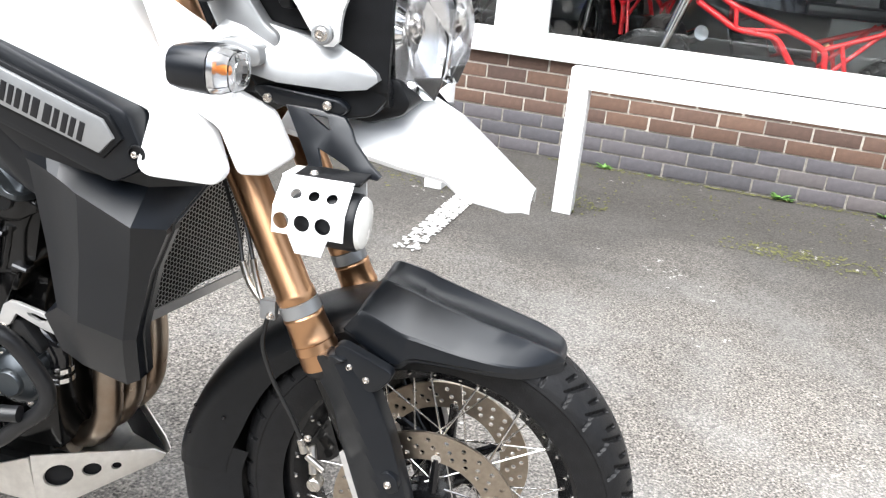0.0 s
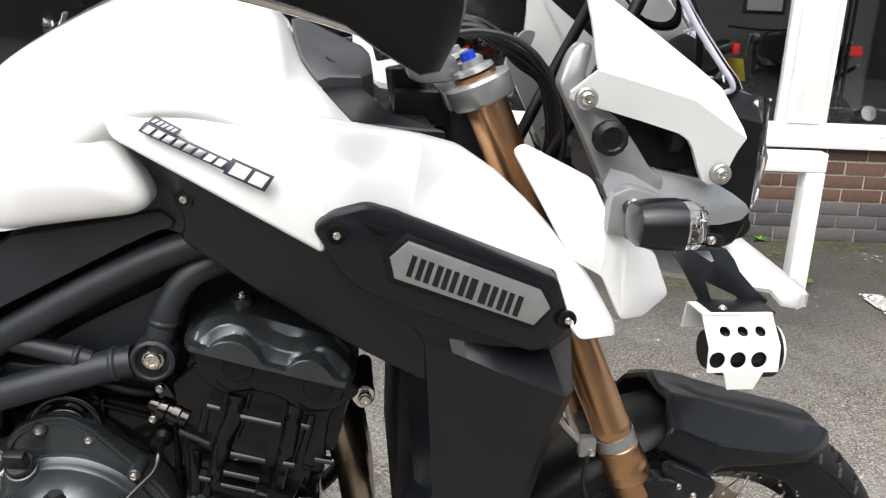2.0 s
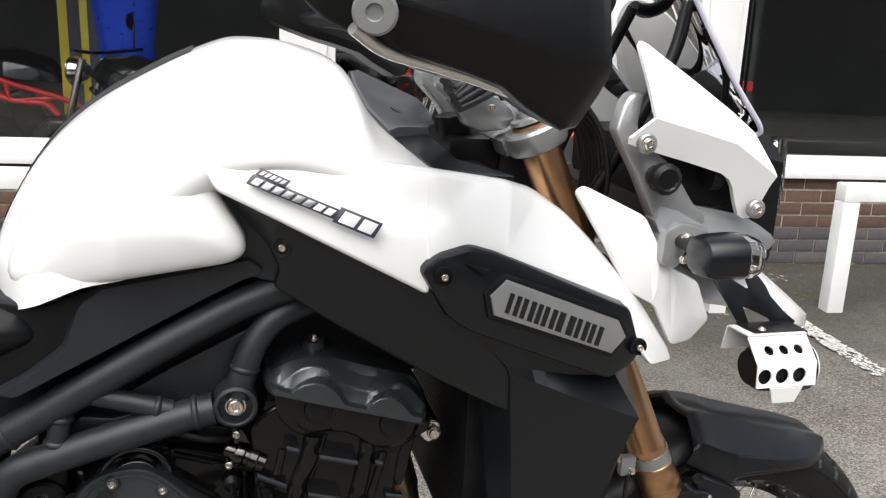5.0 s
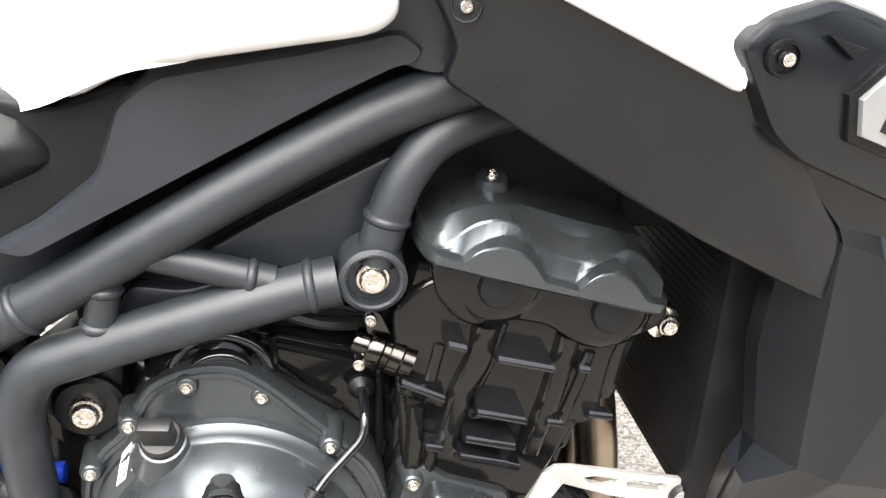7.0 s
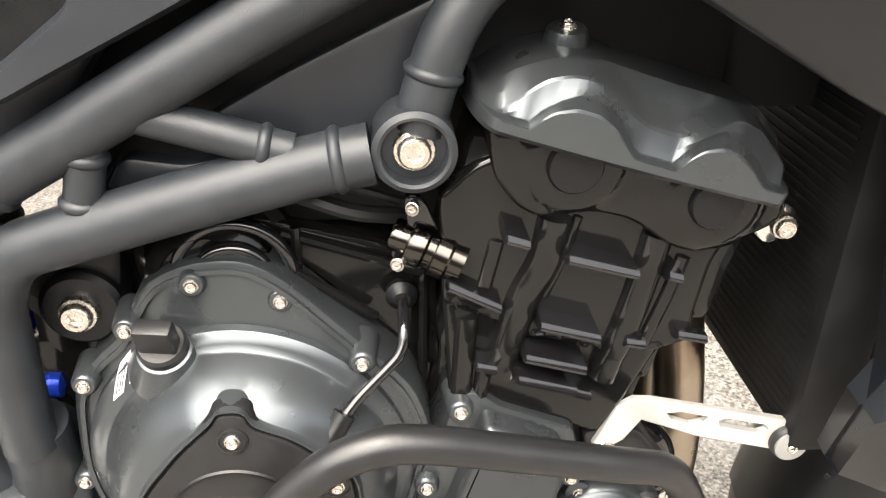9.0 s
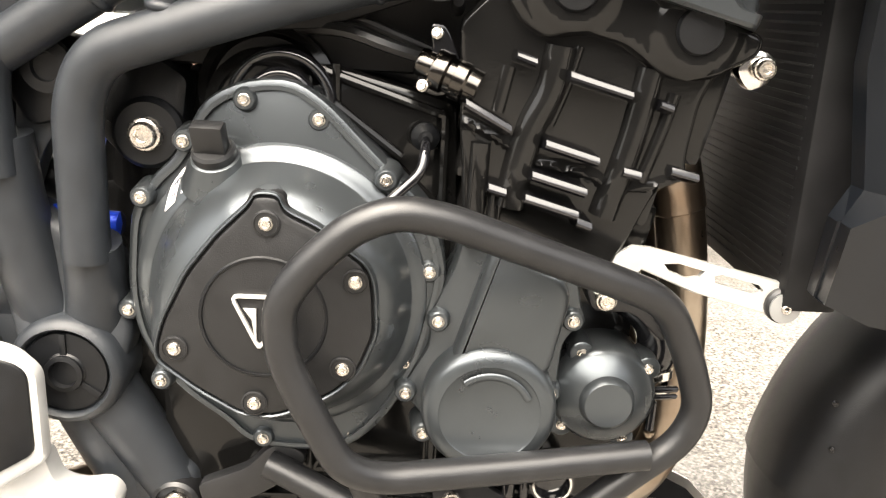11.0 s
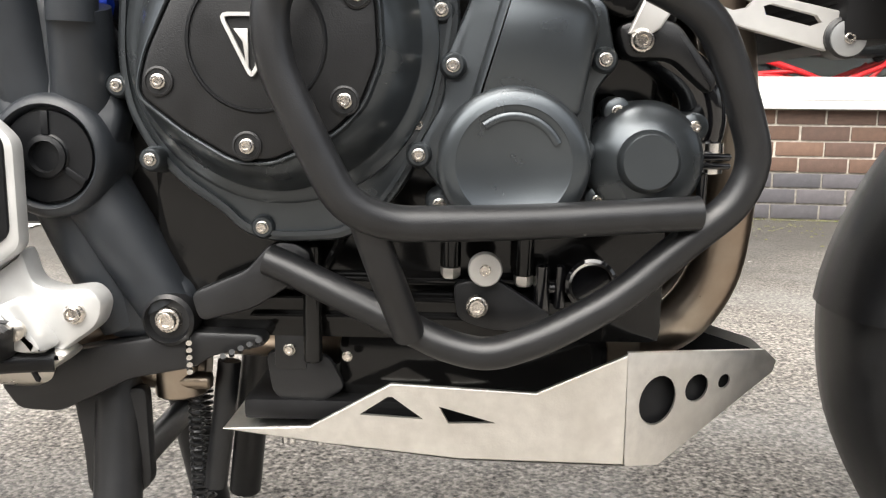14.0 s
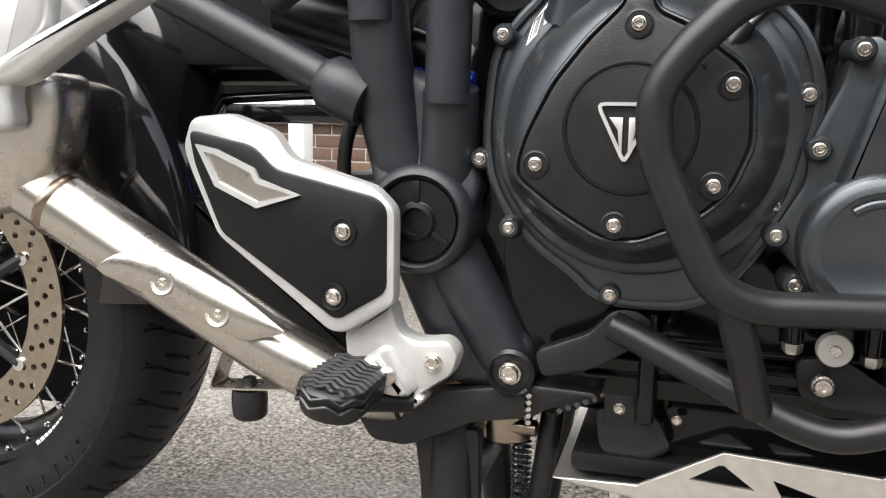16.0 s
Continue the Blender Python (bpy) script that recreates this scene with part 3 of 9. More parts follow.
# ---- showroom front; u runs along the wall, v into the building ----
WALL = Matrix.Translation((1.953, 3.231, 0)) @ pose(0, 0, 0, 0, 0, -7.0)


def setting(name, data, mat, label, category, parent=None, kind="structure", smooth=38, at=None):
    ob = mesh_part(name, *data, mat, None, "", smooth)
    ob.matrix_basis = WALL if at is None else WALL @ at
    tagged(ob, label, category, kind=kind)
    return ob


U0, U1 = -9.0, 9.0
wall_low = setting("wall_front", joined(block(U0, U1, 0.008, 0.21, -0.05, 0.2245, 0), ), MORTAR_DARK, "low brick wall under the showroom window, blue bricks below brown ones", "wall", smooth=0)
mesh_part("mortar_bed", *block(U0, U1, 0.008, 0.21, 0.2245, 0.525, 0), MORTAR, wall_low, "", 0)
sill = setting("window_sill", block(U0, U1, -0.055, 0.16, 0.525, 0.582, 0.006), UPVC, "white painted window sill along the showroom front", "sill")
WIN_TOP = 2.55
COLS = [(-8.4, -8.2), (-6.0, -5.8), (-3.75, -3.55), (-1.52, -1.32), (0.76, 0.94), (3.0, 3.18), (5.2, 5.38), (7.4, 7.58)]
win = new("window_1")
win.matrix_basis = WALL
tagged(win, "large fixed showroom windows in white frames", "window", kind="structure")
mesh_part("window_frame", *block(U0, U1, 0.0, 0.07, 0.584, 0.648, 0.006), UPVC, win)
mesh_part("window_frame", *block(U0, U1, 0.0, 0.07, WIN_TOP, WIN_TOP + 0.07, 0.006), UPVC, win)
for a, b in COLS:
    mesh_part("window_frame", *block(a, b, -0.012, 0.09, 0.6485, WIN_TOP - 0.001, 0.006), UPVC, win)
for (a, b), (c, d) in zip(COLS, COLS[1:]):
    for p, q in ((b, b + 0.045), (c - 0.045, c)):
        mesh_part("glazing_bead", *block(p, q, 0.012, 0.06, 0.6485, WIN_TOP - 0.001, 0.004), UPVC, win)
    pane = mesh_part("pane", *block(b + 0.045, c - 0.045, 0.033, 0.039, 0.645, WIN_TOP, 0), PANE, win, "clear glass reflecting the sky", 0)
    pane.visible_shadow = False
setting("wall_top", block(U0, U1, 0.01, 0.25, WIN_TOP + 0.071, 4.6, 0), UPVC, "white fascia above the showroom window", "wall", smooth=0)
# closing walls of the showroom
setting("floor_showroom", block(U0, U1, 0.211, 7.0, 0.0, 0.04, 0), SHOP_FLOOR, "dark grey showroom floor", "floor", smooth=0)
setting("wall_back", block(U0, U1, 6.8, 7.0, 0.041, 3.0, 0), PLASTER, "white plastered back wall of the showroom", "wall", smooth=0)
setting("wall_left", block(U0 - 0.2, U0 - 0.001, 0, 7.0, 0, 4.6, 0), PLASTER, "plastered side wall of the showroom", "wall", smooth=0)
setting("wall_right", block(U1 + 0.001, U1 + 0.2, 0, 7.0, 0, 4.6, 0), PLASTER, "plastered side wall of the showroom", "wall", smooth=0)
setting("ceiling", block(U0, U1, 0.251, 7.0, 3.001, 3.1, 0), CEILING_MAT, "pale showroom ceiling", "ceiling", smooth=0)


# unseen plain wall added behind the camera, to darken low reflections on the bike
back = mesh_part("wall_yard", *block(-26, 26, -9.6, -9.4, -0.05, 3.8, 0), material("dull_brown_brickwork", (0.090, 0.084, 0.080), 0.85, vary=0.3, scale=8), None, "", 0)
tagged(back, "unseen plain brown wall added behind the camera", "wall", kind="structure")


# bump rails
def bump_rail(u, length):
    ob = new("bump_rail")
    ob.matrix_basis = WALL @ pose(u, -0.853, 0)
    w, h = 0.085, 0.636
    mesh_part("rail", *block(0, length, -w / 2, w / 2, h - 0.085, h, 0.006), TIMBER_WHITE, ob)
    for x in (0.0, length - w):
        mesh_part("post", *block(x, x + w, -w / 2 + 0.001, w / 2 - 0.001, -0.04, h - 0.0855, 0.006), TIMBER_WHITE, ob)
    tagged(ob, "white painted timber bump rail in front of the wall", "barrier", group="bump rails")


for u in (-5.11, -3.03, -0.945, 1.138):
    bump_rail(u, 1.557)


def parking_line(u):
    """A worn painted stripe on the ground, broken up along its edges."""
    rnd = random.Random(int(u * 100))
    vs, fs = [], []
    y = -0.9
    while y > -1.68:
        L = rnd.uniform(0.008, 0.020)
        for x in range(9):
            edge = 0.72 if x in (0, 8) else 0.94
            if rnd.random() < edge * (1.0 if y > -1.3 else max(0.35, 1.0 - (-1.3 - y) * 1.6)):
                a, b = -0.05 + 0.0112 * x + rnd.uniform(-0.004, 0.002), -0.0388 + 0.0112 * x + rnd.uniform(-0.001, 0.004)
                n = len(vs)
                vs += [(a, y, 0.0045), (b, y + rnd.uniform(-.006, .006), 0.0045), (b, y - L * rnd.uniform(0.9, 1.3), 0.0045), (a, y - L + rnd.uniform(-.006, .006), 0.0045)]
                fs.append((n, n + 1, n + 2, n + 3))
        y -= L
    ob = mesh_part("parking_line", vs, fs, LINE_PAINT, smooth=0)
    ob.matrix_basis = WALL @ pose(u, 0, 0)
    tagged(ob, "worn white painted parking line on the asphalt", "road marking", group="parking lines", kind="structure")


for u in (-3.55, -1.33, 0.9):
    parking_line(u)


# ==== the motorcycle; x forwards, y to its far side ====
bike = tagged(new("motorcycle"), "white and black adventure motorcycle with gold forks on its stand", "motorcycle")


def P(name, data, mat, parent=None, label="", smooth=38):
    return mesh_part(name, *data, mat, parent or bike, label, smooth)


def mirror(data):
    return [(x, -y, z) for x, y, z in data[0]], data[1]


# ---- wheels ----
def tyre_data(cx, cz, R, half, rim_r, bite=0.0065, far=0.66, narrow=1.0):
    """Tyre carcass with cut tread grooves."""
    prof = []
    steps = 96
    for i in range(steps + 1):
        a = math.pi * (i / steps - 0.5) * 1.28
        w = half * math.sin(a) / math.sin(math.pi * 0.64)
        h = (math.cos(a) - math.cos(math.pi * 0.64)) / (1 - math.cos(math.pi * 0.64))
        prof.append((w * (1.0 if abs(a) < 1.5 else 0.97), rim_r + (R - rim_r) * h ** 0.62))
    seg = 960
    vs, fs = [], []
    m = len(prof)
    for k in range(seg):
        th = 2 * math.pi * k / seg
        for i, (w, r) in enumerate(prof):
            d = i - steps / 2
            s = abs(d) / (steps / 2)
            beat = (k + (12 if d > 0 else 0)) % 24
            cut = 0.0
            for lo, hi, slope, at, wide in ((0.03, 0.46, 34.0, 4.0, 1.5), (0.38, 0.66, -9.0, 20.0, 1.3), (0.08, 0.30, 26.0, 15.5, 1.2)):
                off = abs((beat - at - s * slope + 12) % 24 - 12)
                if lo < s < min(hi, far):
                    cut = max(cut, bite * max(0.0, min(1.0, (wide * narrow + 0.55 - off) / 0.7)))
            if 0.70 < s < 0.76:
                cut = -0.0014
            vs.append((cx + (r - cut) * math.cos(th), w, cz + (r - cut) * math.sin(th)))
    for k in range(seg):
        for i in range(m - 1):
            j = (k + 1) % seg
            fs.append((k * m + i, k * m + i + 1, j * m + i + 1, j * m + i))
    return vs, fs


def ring_data(cx, cz, profile, seg=96):
    """Turned about y: profile of (y, radius), closed."""
    vs, fs = [], []
    m = len(profile)
    for k in range(seg):
        th = 2 * math.pi * k / seg
        for y, r in profile:
            vs.append((cx + r * math.cos(th), y, cz + r * math.sin(th)))
    for k in range(seg):
        for i in range(m):
            j, q = (k + 1) % seg, (i + 1) % m
            fs.append((k * m + i, k * m + q, j * m + q, j * m + i))
    return vs, fs


def disc_data(cx, cz, y, r0, r1, thick, rows, per):
    """A brake disc drilled through."""
    bm = bmesh.new()
    seg = per * 4
    holes = []
    loops = []
    for side in (0, thick):
        vo = [bm.verts.new((cx + r1 * math.cos(2 * math.pi * k / seg), y + side, cz + r1 * math.sin(2 * math.pi * k / seg))) for k in range(seg)]
        vi = [bm.verts.new((cx + r0 * math.cos(2 * math.pi * k / seg), y + side, cz + r0 * math.sin(2 * math.pi * k / seg))) for k in range(seg)]
        hl = []
        for i, rr in enumerate(rows):
            for k in range(per):
                a = 2 * math.pi * (k + 0.33 * i) / per
                hx, hz = cx + rr * math.cos(a), cz + rr * math.sin(a)
                hl.append([bm.verts.new((hx + 0.0042 * math.cos(2 * math.pi * q / 8), y + side, hz + 0.0042 * math.sin(2 * math.pi * q / 8))) for q in range(8)])
        edges = []
        for l in [vo, vi] + hl:
            edges += [bm.edges.new((l[q], l[(q + 1) % len(l)])) for q in range(len(l))]
        bmesh.ops.triangle_fill(bm, edges=edges, use_beauty=True)
        loops.append([vo, vi] + hl)
    for a, b in zip(*loops):
        for q in range(len(a)):
            w = (q + 1) % len(a)
            bm.faces.new((a[q], a[w], b[w], b[q]))
    bm.verts.index_update()
    out = [tuple(v.co) for v in bm.verts], [tuple(v.index for v in g.verts) for g in bm.faces]
    bm.free()
    return out


def wheel(name, cx, cz, R, half, rim_r, rim_half, label, discs, spokes, turn=0.0, bite=0.0065, far=0.66, narrow=1.0):
    w = new(name)
    w.parent = bike
    w.matrix_basis = Matrix.Translation((cx, 0, cz)) @ pose(0, 0, 0, 0, 0, turn)
    tagged(w, label)
    P("tyre", tyre_data(0, 0, R, half, rim_r - 0.004, bite, far, narrow), RUBBER, w, "black road tyre with cut tread", 32)
    h, r = rim_half, rim_r
    prof = [(-h, r + 0.008), (-h - 0.003, r + 0.004), (-h - 0.002, r - 0.014), (-h + 0.006, r - 0.022), (-0.014, r - 0.040), (0.014, r - 0.040), (h - 0.006, r - 0.022), (h + 0.002, r - 0.014), (h + 0.003, r + 0.004), (h, r + 0.008), (h - 0.005, r - 0.004), (0.0, r - 0.026), (-h + 0.005, r - 0.004)]
    P("rim", ring_data(0, 0, prof), RIM, w, "gloss black spoked rim")
    for k in range(spokes):
        a = 2 * math.pi * (k + 0.25) / spokes
        P("rim_stud", lathe([(0.0001, 0.0055), (0.0025, 0.0048), (0.0036, 0.002), (0.0036, -0.002)], ((r - 0.018) * math.cos(a), -h + 0.001, (r - 0.018) * math.sin(a)), (-0.4 * math.cos(a), -0.9, -0.4 * math.sin(a)), 8), STEEL, w)
    P("hub", lathe([(0.012, -0.085), (0.045, -0.08), (0.05, -0.05), (0.03, -0.03), (0.03, 0.03), (0.05, 0.05), (0.045, 0.08), (0.012, 0.085)], (0, 0, 0), (0, 1, 0), 28), RIM, w)
    for y, r0, r1, rows, thick in discs:
        d = P("brake_disc", disc_data(0, 0, y, r0, r1, thick, rows, 30), DISC, w, "drilled steel brake disc", 20)
        for k in range(6):
            a = math.pi / 3 * k + 0.3
            P("disc_carrier", tube([(0.045 * math.cos(a), y + 0.003, 0.045 * math.sin(a)), ((r0 + 0.006) * math.cos(a + 0.12), y + 0.003, (r0 + 0.006) * math.sin(a + 0.12))], 0.008, 8), RIM, d)
            P("disc_button", lathe([(0.0001, 0.004), (0.008, 0.003), (0.008, -0.003)], ((r0 + 0.006) * math.cos(a + 0.12), y, (r0 + 0.006) * math.sin(a + 0.12)), (0, -1, 0), 10), STEEL, d)
    spoke = None
    for k in range(spokes):
        side = -1 if k % 2 else 1
        lean = 0.55 if (k // 2) % 2 else -0.55
        a = 2 * math.pi * (k + 0.5) / spokes
        p0 = (0.047 * math.cos(a + lean * 2.0), side * 0.062, 0.047 * math.sin(a + lean * 2.0))
        p1 = ((r - 0.030) * math.cos(a), side * (rim_half * 0.62), (r - 0.030) * math.sin(a))
        P("spoke", tube([p0, p1], 0.0017, 6), STEEL, w, "", 60)
        P("nipple", lathe([(0.0035, -0.006), (0.0035, 0.004), (0.0015, 0.006)], p1, (Vector(p0) - Vector(p1)), 8), STEEL, w)
    return w


FW, RW = (0.942, 0.318), (-0.792, 0.326)
wheel("front_wheel", FW[0], FW[1], 0.318, 0.058, 0.243, 0.036, "black spoked front wheel with twin drilled discs", [(-0.078, 0.100, 0.147, (0.112, 0.122, 0.135), 0.005), (0.073, 0.100, 0.147, (0.112, 0.122, 0.135), 0.005)], 36, 2.0)
wheel("rear_wheel", RW[0], RW[1], 0.308, 0.078, 0.219, 0.058, "black spoked rear wheel with drilled disc", [(-0.062, 0.122, 0.168, (0.134, 0.146, 0.157), 0.005)], 36, 0.0, 0.0035, 0.52, 0.5)

P("final_drive", lathe([(0.0001, 0.03), (0.060, 0.03), (0.085, 0.02), (0.150, 0.0), (0.178, -0.012), (0.184, -0.03), (0.170, -0.04), (0.0001, -0.04)], (RW[0], 0.125, RW[1]), (0, 1, 0), 48), DARK, None, "black bevel drive housing beside the rear wheel", 30)

# ---- forks: gold outer tubes, black guards ----
def on_fork(z, y, off=0.0):
    """Centre line of a fork leg at height z, moved forwards by off."""
    return (0.534 + (1.11 - z) * 0.452 + off, y, z)


for side in (-1, 1):
    y = side * 0.104
    fork = new("fork_leg")
    fork.parent = bike
    tagged(fork, "gold anodised upside-down fork leg")
    ax = Vector(on_fork(0.5, y)) - Vector(on_fork(1.1, y))
    ax.normalize()
    top = Vector(on_fork(1.145, y))
    L = lambda z: (Vector(on_fork(z, y)) - top).length
    P("outer_tube", lathe([(0.020, 0), (0.0265, 0.002), (0.0268, L(0.672)), (0.0282, L(0.670)), (0.0286, L(0.664)), (0.0280, L(0.658))], top, ax, 48), GOLD, fork, "gold anodised fork tube")
    P("clamp_ring", lathe([(0.0275, L(0.6575)), (0.0296, L(0.657)), (0.0296, L(0.640)), (0.0280, L(0.6395))], top, ax, 48), SILVER, fork, "plain satin metal ring")
    P("lower_sleeve", lathe([(0.0282, L(0.639)), (0.0300, L(0.637)), (0.0302, L(0.634)), (0.0292, L(0.632)), (0.0304, L(0.607)), (0.0316, L(0.605)), (0.0318, L(0.601)), (0.0300, L(0.599)), (0.0312, L(0.590)), (0.0318, L(0.587)), (0.0304, L(0.585)), (0.0310, L(0.568)), (0.0304, L(0.564)), (0.026, L(0.562))], top, ax, 48), GOLD, fork, "turned gold lower sleeve")
    P("dust_seal", lathe([(0.0300, L(0.5635)), (0.0290, L(0.558)), (0.024, L(0.552)), (0.022, L(0.550))], top, ax, 32), RUBBER_SOFT, fork, "black rubber dust seal")
    P("fork_slider", lathe([(0.022, L(0.56)), (0.022, L(0.36)), (0.026, L(0.345)), (0.026, L(0.315))], top, ax, 24), ENGINE_BLACK, fork)
    P("fork_cap", lathe([(0.0265, -0.001), (0.025, -0.006), (0.016, -0.008), (0.015, -0.016), (0.0001, -0.017)], top, ax, 24), SILVER, fork)
    P("adjuster", lathe([(0.010, -0.016), (0.009, -0.026), (0.0001, -0.027)], top, ax, 12), BLUE, fork, "blue anodised adjuster")
    # guard down the leg: a long blade folded along one edge, with a bolted plate at its head
    blade = field([(0.776, 0.590), (0.800, 0.604), (0.826, 0.600), (0.858, 0.562), (0.868, 0.545), (0.894, 0.483), (0.930, 0.375), (0.945, 0.305), (0.925, 0.285), (0.880, 0.285), (0.850, 0.357), (0.798, 0.508), (0.770, 0.566)],
                  facets([(0.760, 0.575, -0.122), (0.798, 0.508, -0.122), (0.850, 0.357, -0.126), (0.880, 0.285, -0.128), (0.810, 0.600, -0.146), (0.813, 0.589, -0.147), (0.851, 0.504, -0.148), (0.884, 0.415, -0.150), (0.920, 0.285, -0.152),
                          (0.870, 0.565, -0.126), (0.896, 0.483, -0.128), (0.934, 0.375, -0.132), (0.955, 0.285, -0.134)], [(4, 5), (5, 6), (6, 7), (7, 8)], 0.003), 0.03, 0.008, 0.005, 1)
    plate = panel([(0.806, 0.610), (0.812, 0.618), (0.822, 0.619), (0.886, 0.588), (0.892, 0.581), (0.889, 0.571), (0.870, 0.550), (0.846, 0.548), (0.818, 0.578)], lambda x, z: -0.136 - 0.10 * (0.85 - x), 0.018, 0.004, soft=1)
    ridge = panel([(0.884, 0.424), (0.898, 0.432), (0.914, 0.420), (0.918, 0.402), (0.905, 0.392), (0.890, 0.398)], -0.146, 0.014, 0.003, soft=2)
    for nm, data in (("fork_guard", blade), ("guard_bracket", plate), ("bolt_boss", ridge)):
        P(nm, data if side < 0 else mirror(data), SATIN, fork, "black moulded fork guard" if nm == "fork_guard" else "", 24)
    foot = panel([(0.770, 0.560), (0.784, 0.555), (0.838, 0.395), (0.858, 0.330), (0.846, 0.325), (0.824, 0.385)], -0.112, 0.006, 0.0015, soft=0)
    P("guard_edge", foot if side < 0 else mirror(foot), ALU_WHITE, fork, "bare metal strip behind the guard", 20)

fk = [o for o in bike.children if o.name.startswith("fork_leg")][0]
bolt((0.830, -0.138, 0.586), 0.0070, fk)
bolt((0.855, -0.1355, 0.569), 0.0070, fk)
bolt((0.900, -0.147, 0.410), 0.0078, fk)
bolt((0.772, -0.135, 0.452), 0.0080, fk)
axle = P("front_axle", lathe([(0.03, -0.02), (0.03, 0.012), (0.022, 0.016), (0.020, 0.03), (0.011, 0.031), (0.010, 0.02), (0.0001, 0.02)], (FW[0], -0.13, FW[1]), (0, -1, 0), 20), ENGINE_BLACK)
for side in (-1, 1):
    cal = P("brake_caliper", panel([(0.80, 0.40), (0.86, 0.46), (0.85, 0.50), (0.80, 0.49), (0.765, 0.43), (0.77, 0.395)], -0.112, 0.05, 0.006), ENGINE_BLACK, None, "black brake caliper") if side < 0 else P("brake_caliper", mirror(panel([(0.80, 0.40), (0.86, 0.46), (0.85, 0.50), (0.80, 0.49), (0.765, 0.43), (0.77, 0.395)], -0.112, 0.05, 0.006)), ENGINE_BLACK)

# ---- front mudguard ----
def mudguard():
    """Straight wedge with two ridges and a shallow valley between them."""
    ribs = []
    stations = [  # ridge, shoulder and lower edge: x, half width, z
        (0.838, 0.040, 0.678, 0.822, 0.098, 0.647, 0.808, 0.102, 0.622),
        (0.850, 0.041, 0.682, 0.836, 0.099, 0.654, 0.846, 0.104, 0.600),
        (0.890, 0.042, 0.674, 0.884, 0.098, 0.633, 0.886, 0.103, 0.580),
        (0.916, 0.042, 0.665, 0.912, 0.097, 0.627, 0.910, 0.102, 0.594),
        (0.990, 0.041, 0.644, 0.975, 0.094, 0.614, 0.970, 0.098, 0.594),
        (1.050, 0.038, 0.629, 1.030, 0.086, 0.605, 1.025, 0.089, 0.590),
        (1.090, 0.034, 0.618, 1.068, 0.070, 0.600, 1.066, 0.072, 0.586),
        (1.112, 0.028, 0.608, 1.102, 0.042, 0.598, 1.102, 0.042, 0.586),
        (1.120, 0.020, 0.598, 1.118, 0.026, 0.595, 1.118, 0.026, 0.588)]
    for i, (xr, yr, zr, xs, ys, zs, xl, yl, zl) in enumerate(stations):
        dip = (0.004, 0.006, 0.010, 0.011, 0.007, 0.006, 0.006, 0.003, 0.001)[i]
        half = [(xl + 0.002, yl * 0.975, zl + 0.001), (xl, yl, zl + 0.004), (xs * 0.9 + xl * 0.1, ys * 1.012, zs * 0.9 + zl * 0.1), (xs + 0.001, ys * 0.985, zs + 0.001),
                (xr * 0.5 + xs * 0.5, yr * 0.5 + ys * 0.5, zr * 0.5 + zs * 0.5 + 0.0008), (xr, yr * 1.05, zr - 0.0012), (xr, yr * 0.93, zr - 0.0004), (xr, yr * 0.60, zr - dip * 0.6), (xr, yr * 0.3, zr - dip * 0.95)]
        ribs.append([(x, -y, z) for x, y, z in half] + [(xr, 0.0, zr - dip)] + [(x, y, z) for x, y, z in reversed(half)])
    n = len(ribs[0])
    dense = []
    for k in range(n):
        dense.append(smooth_curve([r[k] for r in ribs], 4))
    rows = [[dense[k][i] for k in range(n)] for i in range(len(dense[0]))]
    outer = loft(rows)
    inner = loft([[(p[0], p[1] * (0.97 if abs(p[1]) > 0.06 else 1.0), p[2] - 0.007) for p in r] for r in rows])
    vs, fs = joined(outer, inner)
    m, q, off = n, len(rows), len(outer[0])
    for i in range(q - 1):
        for k in (0, m - 1):
            a, b = i * m + k, (i + 1) * m + k
            fs.append((a, b, b + off, a + off))
    for i in (0, q - 1):
        for k in range(m - 1):
            a, b = i * m + k, i * m + k + 1
            fs.append((a, b, b + off, a + off))
    return vs, fs


P("front_mudguard", mudguard(), SATIN, None, "satin black front mudguard with a raised ridge", 20)
# long splash guard behind the front tyre
def splash(a0, a1, n, lift, skirt):
    """Guard round the back of the tyre: rounded crown, flat side skirts."""
    rows = []
    for i in range(n):
        a = a0 + (a1 - a0) * i / (n - 1)
        th = radians(a)
        r = table(a, ((95, 0.338), (118, 0.348), (137, 0.366), (155, 0.390), (168, 0.409), (180, 0.425), (196, 0.428), (212, 0.424))) + lift
        hw = table(a, ((95, 0.072), (130, 0.080), (212, 0.084))) + lift
        deep = table(a, ((95, 0.035), (140, 0.060), (165, 0.092), (212, 0.100))) * skirt
        half = ((0.98, -deep), (1.0, -deep * 0.6), (1.0, -0.034), (0.90, -0.016), (0.66, -0.003), (0.33, 0.003))
        prof = [(-s, d) for s, d in half] + [(0.0, 0.005)] + [(s, d) for s, d in reversed(half)]
        rows.append([(FW[0] + (r + d) * math.cos(th), s * hw, FW[1] + (r + d) * math.sin(th)) for s, d in prof])
    return sheet_in(rows, 0.003)


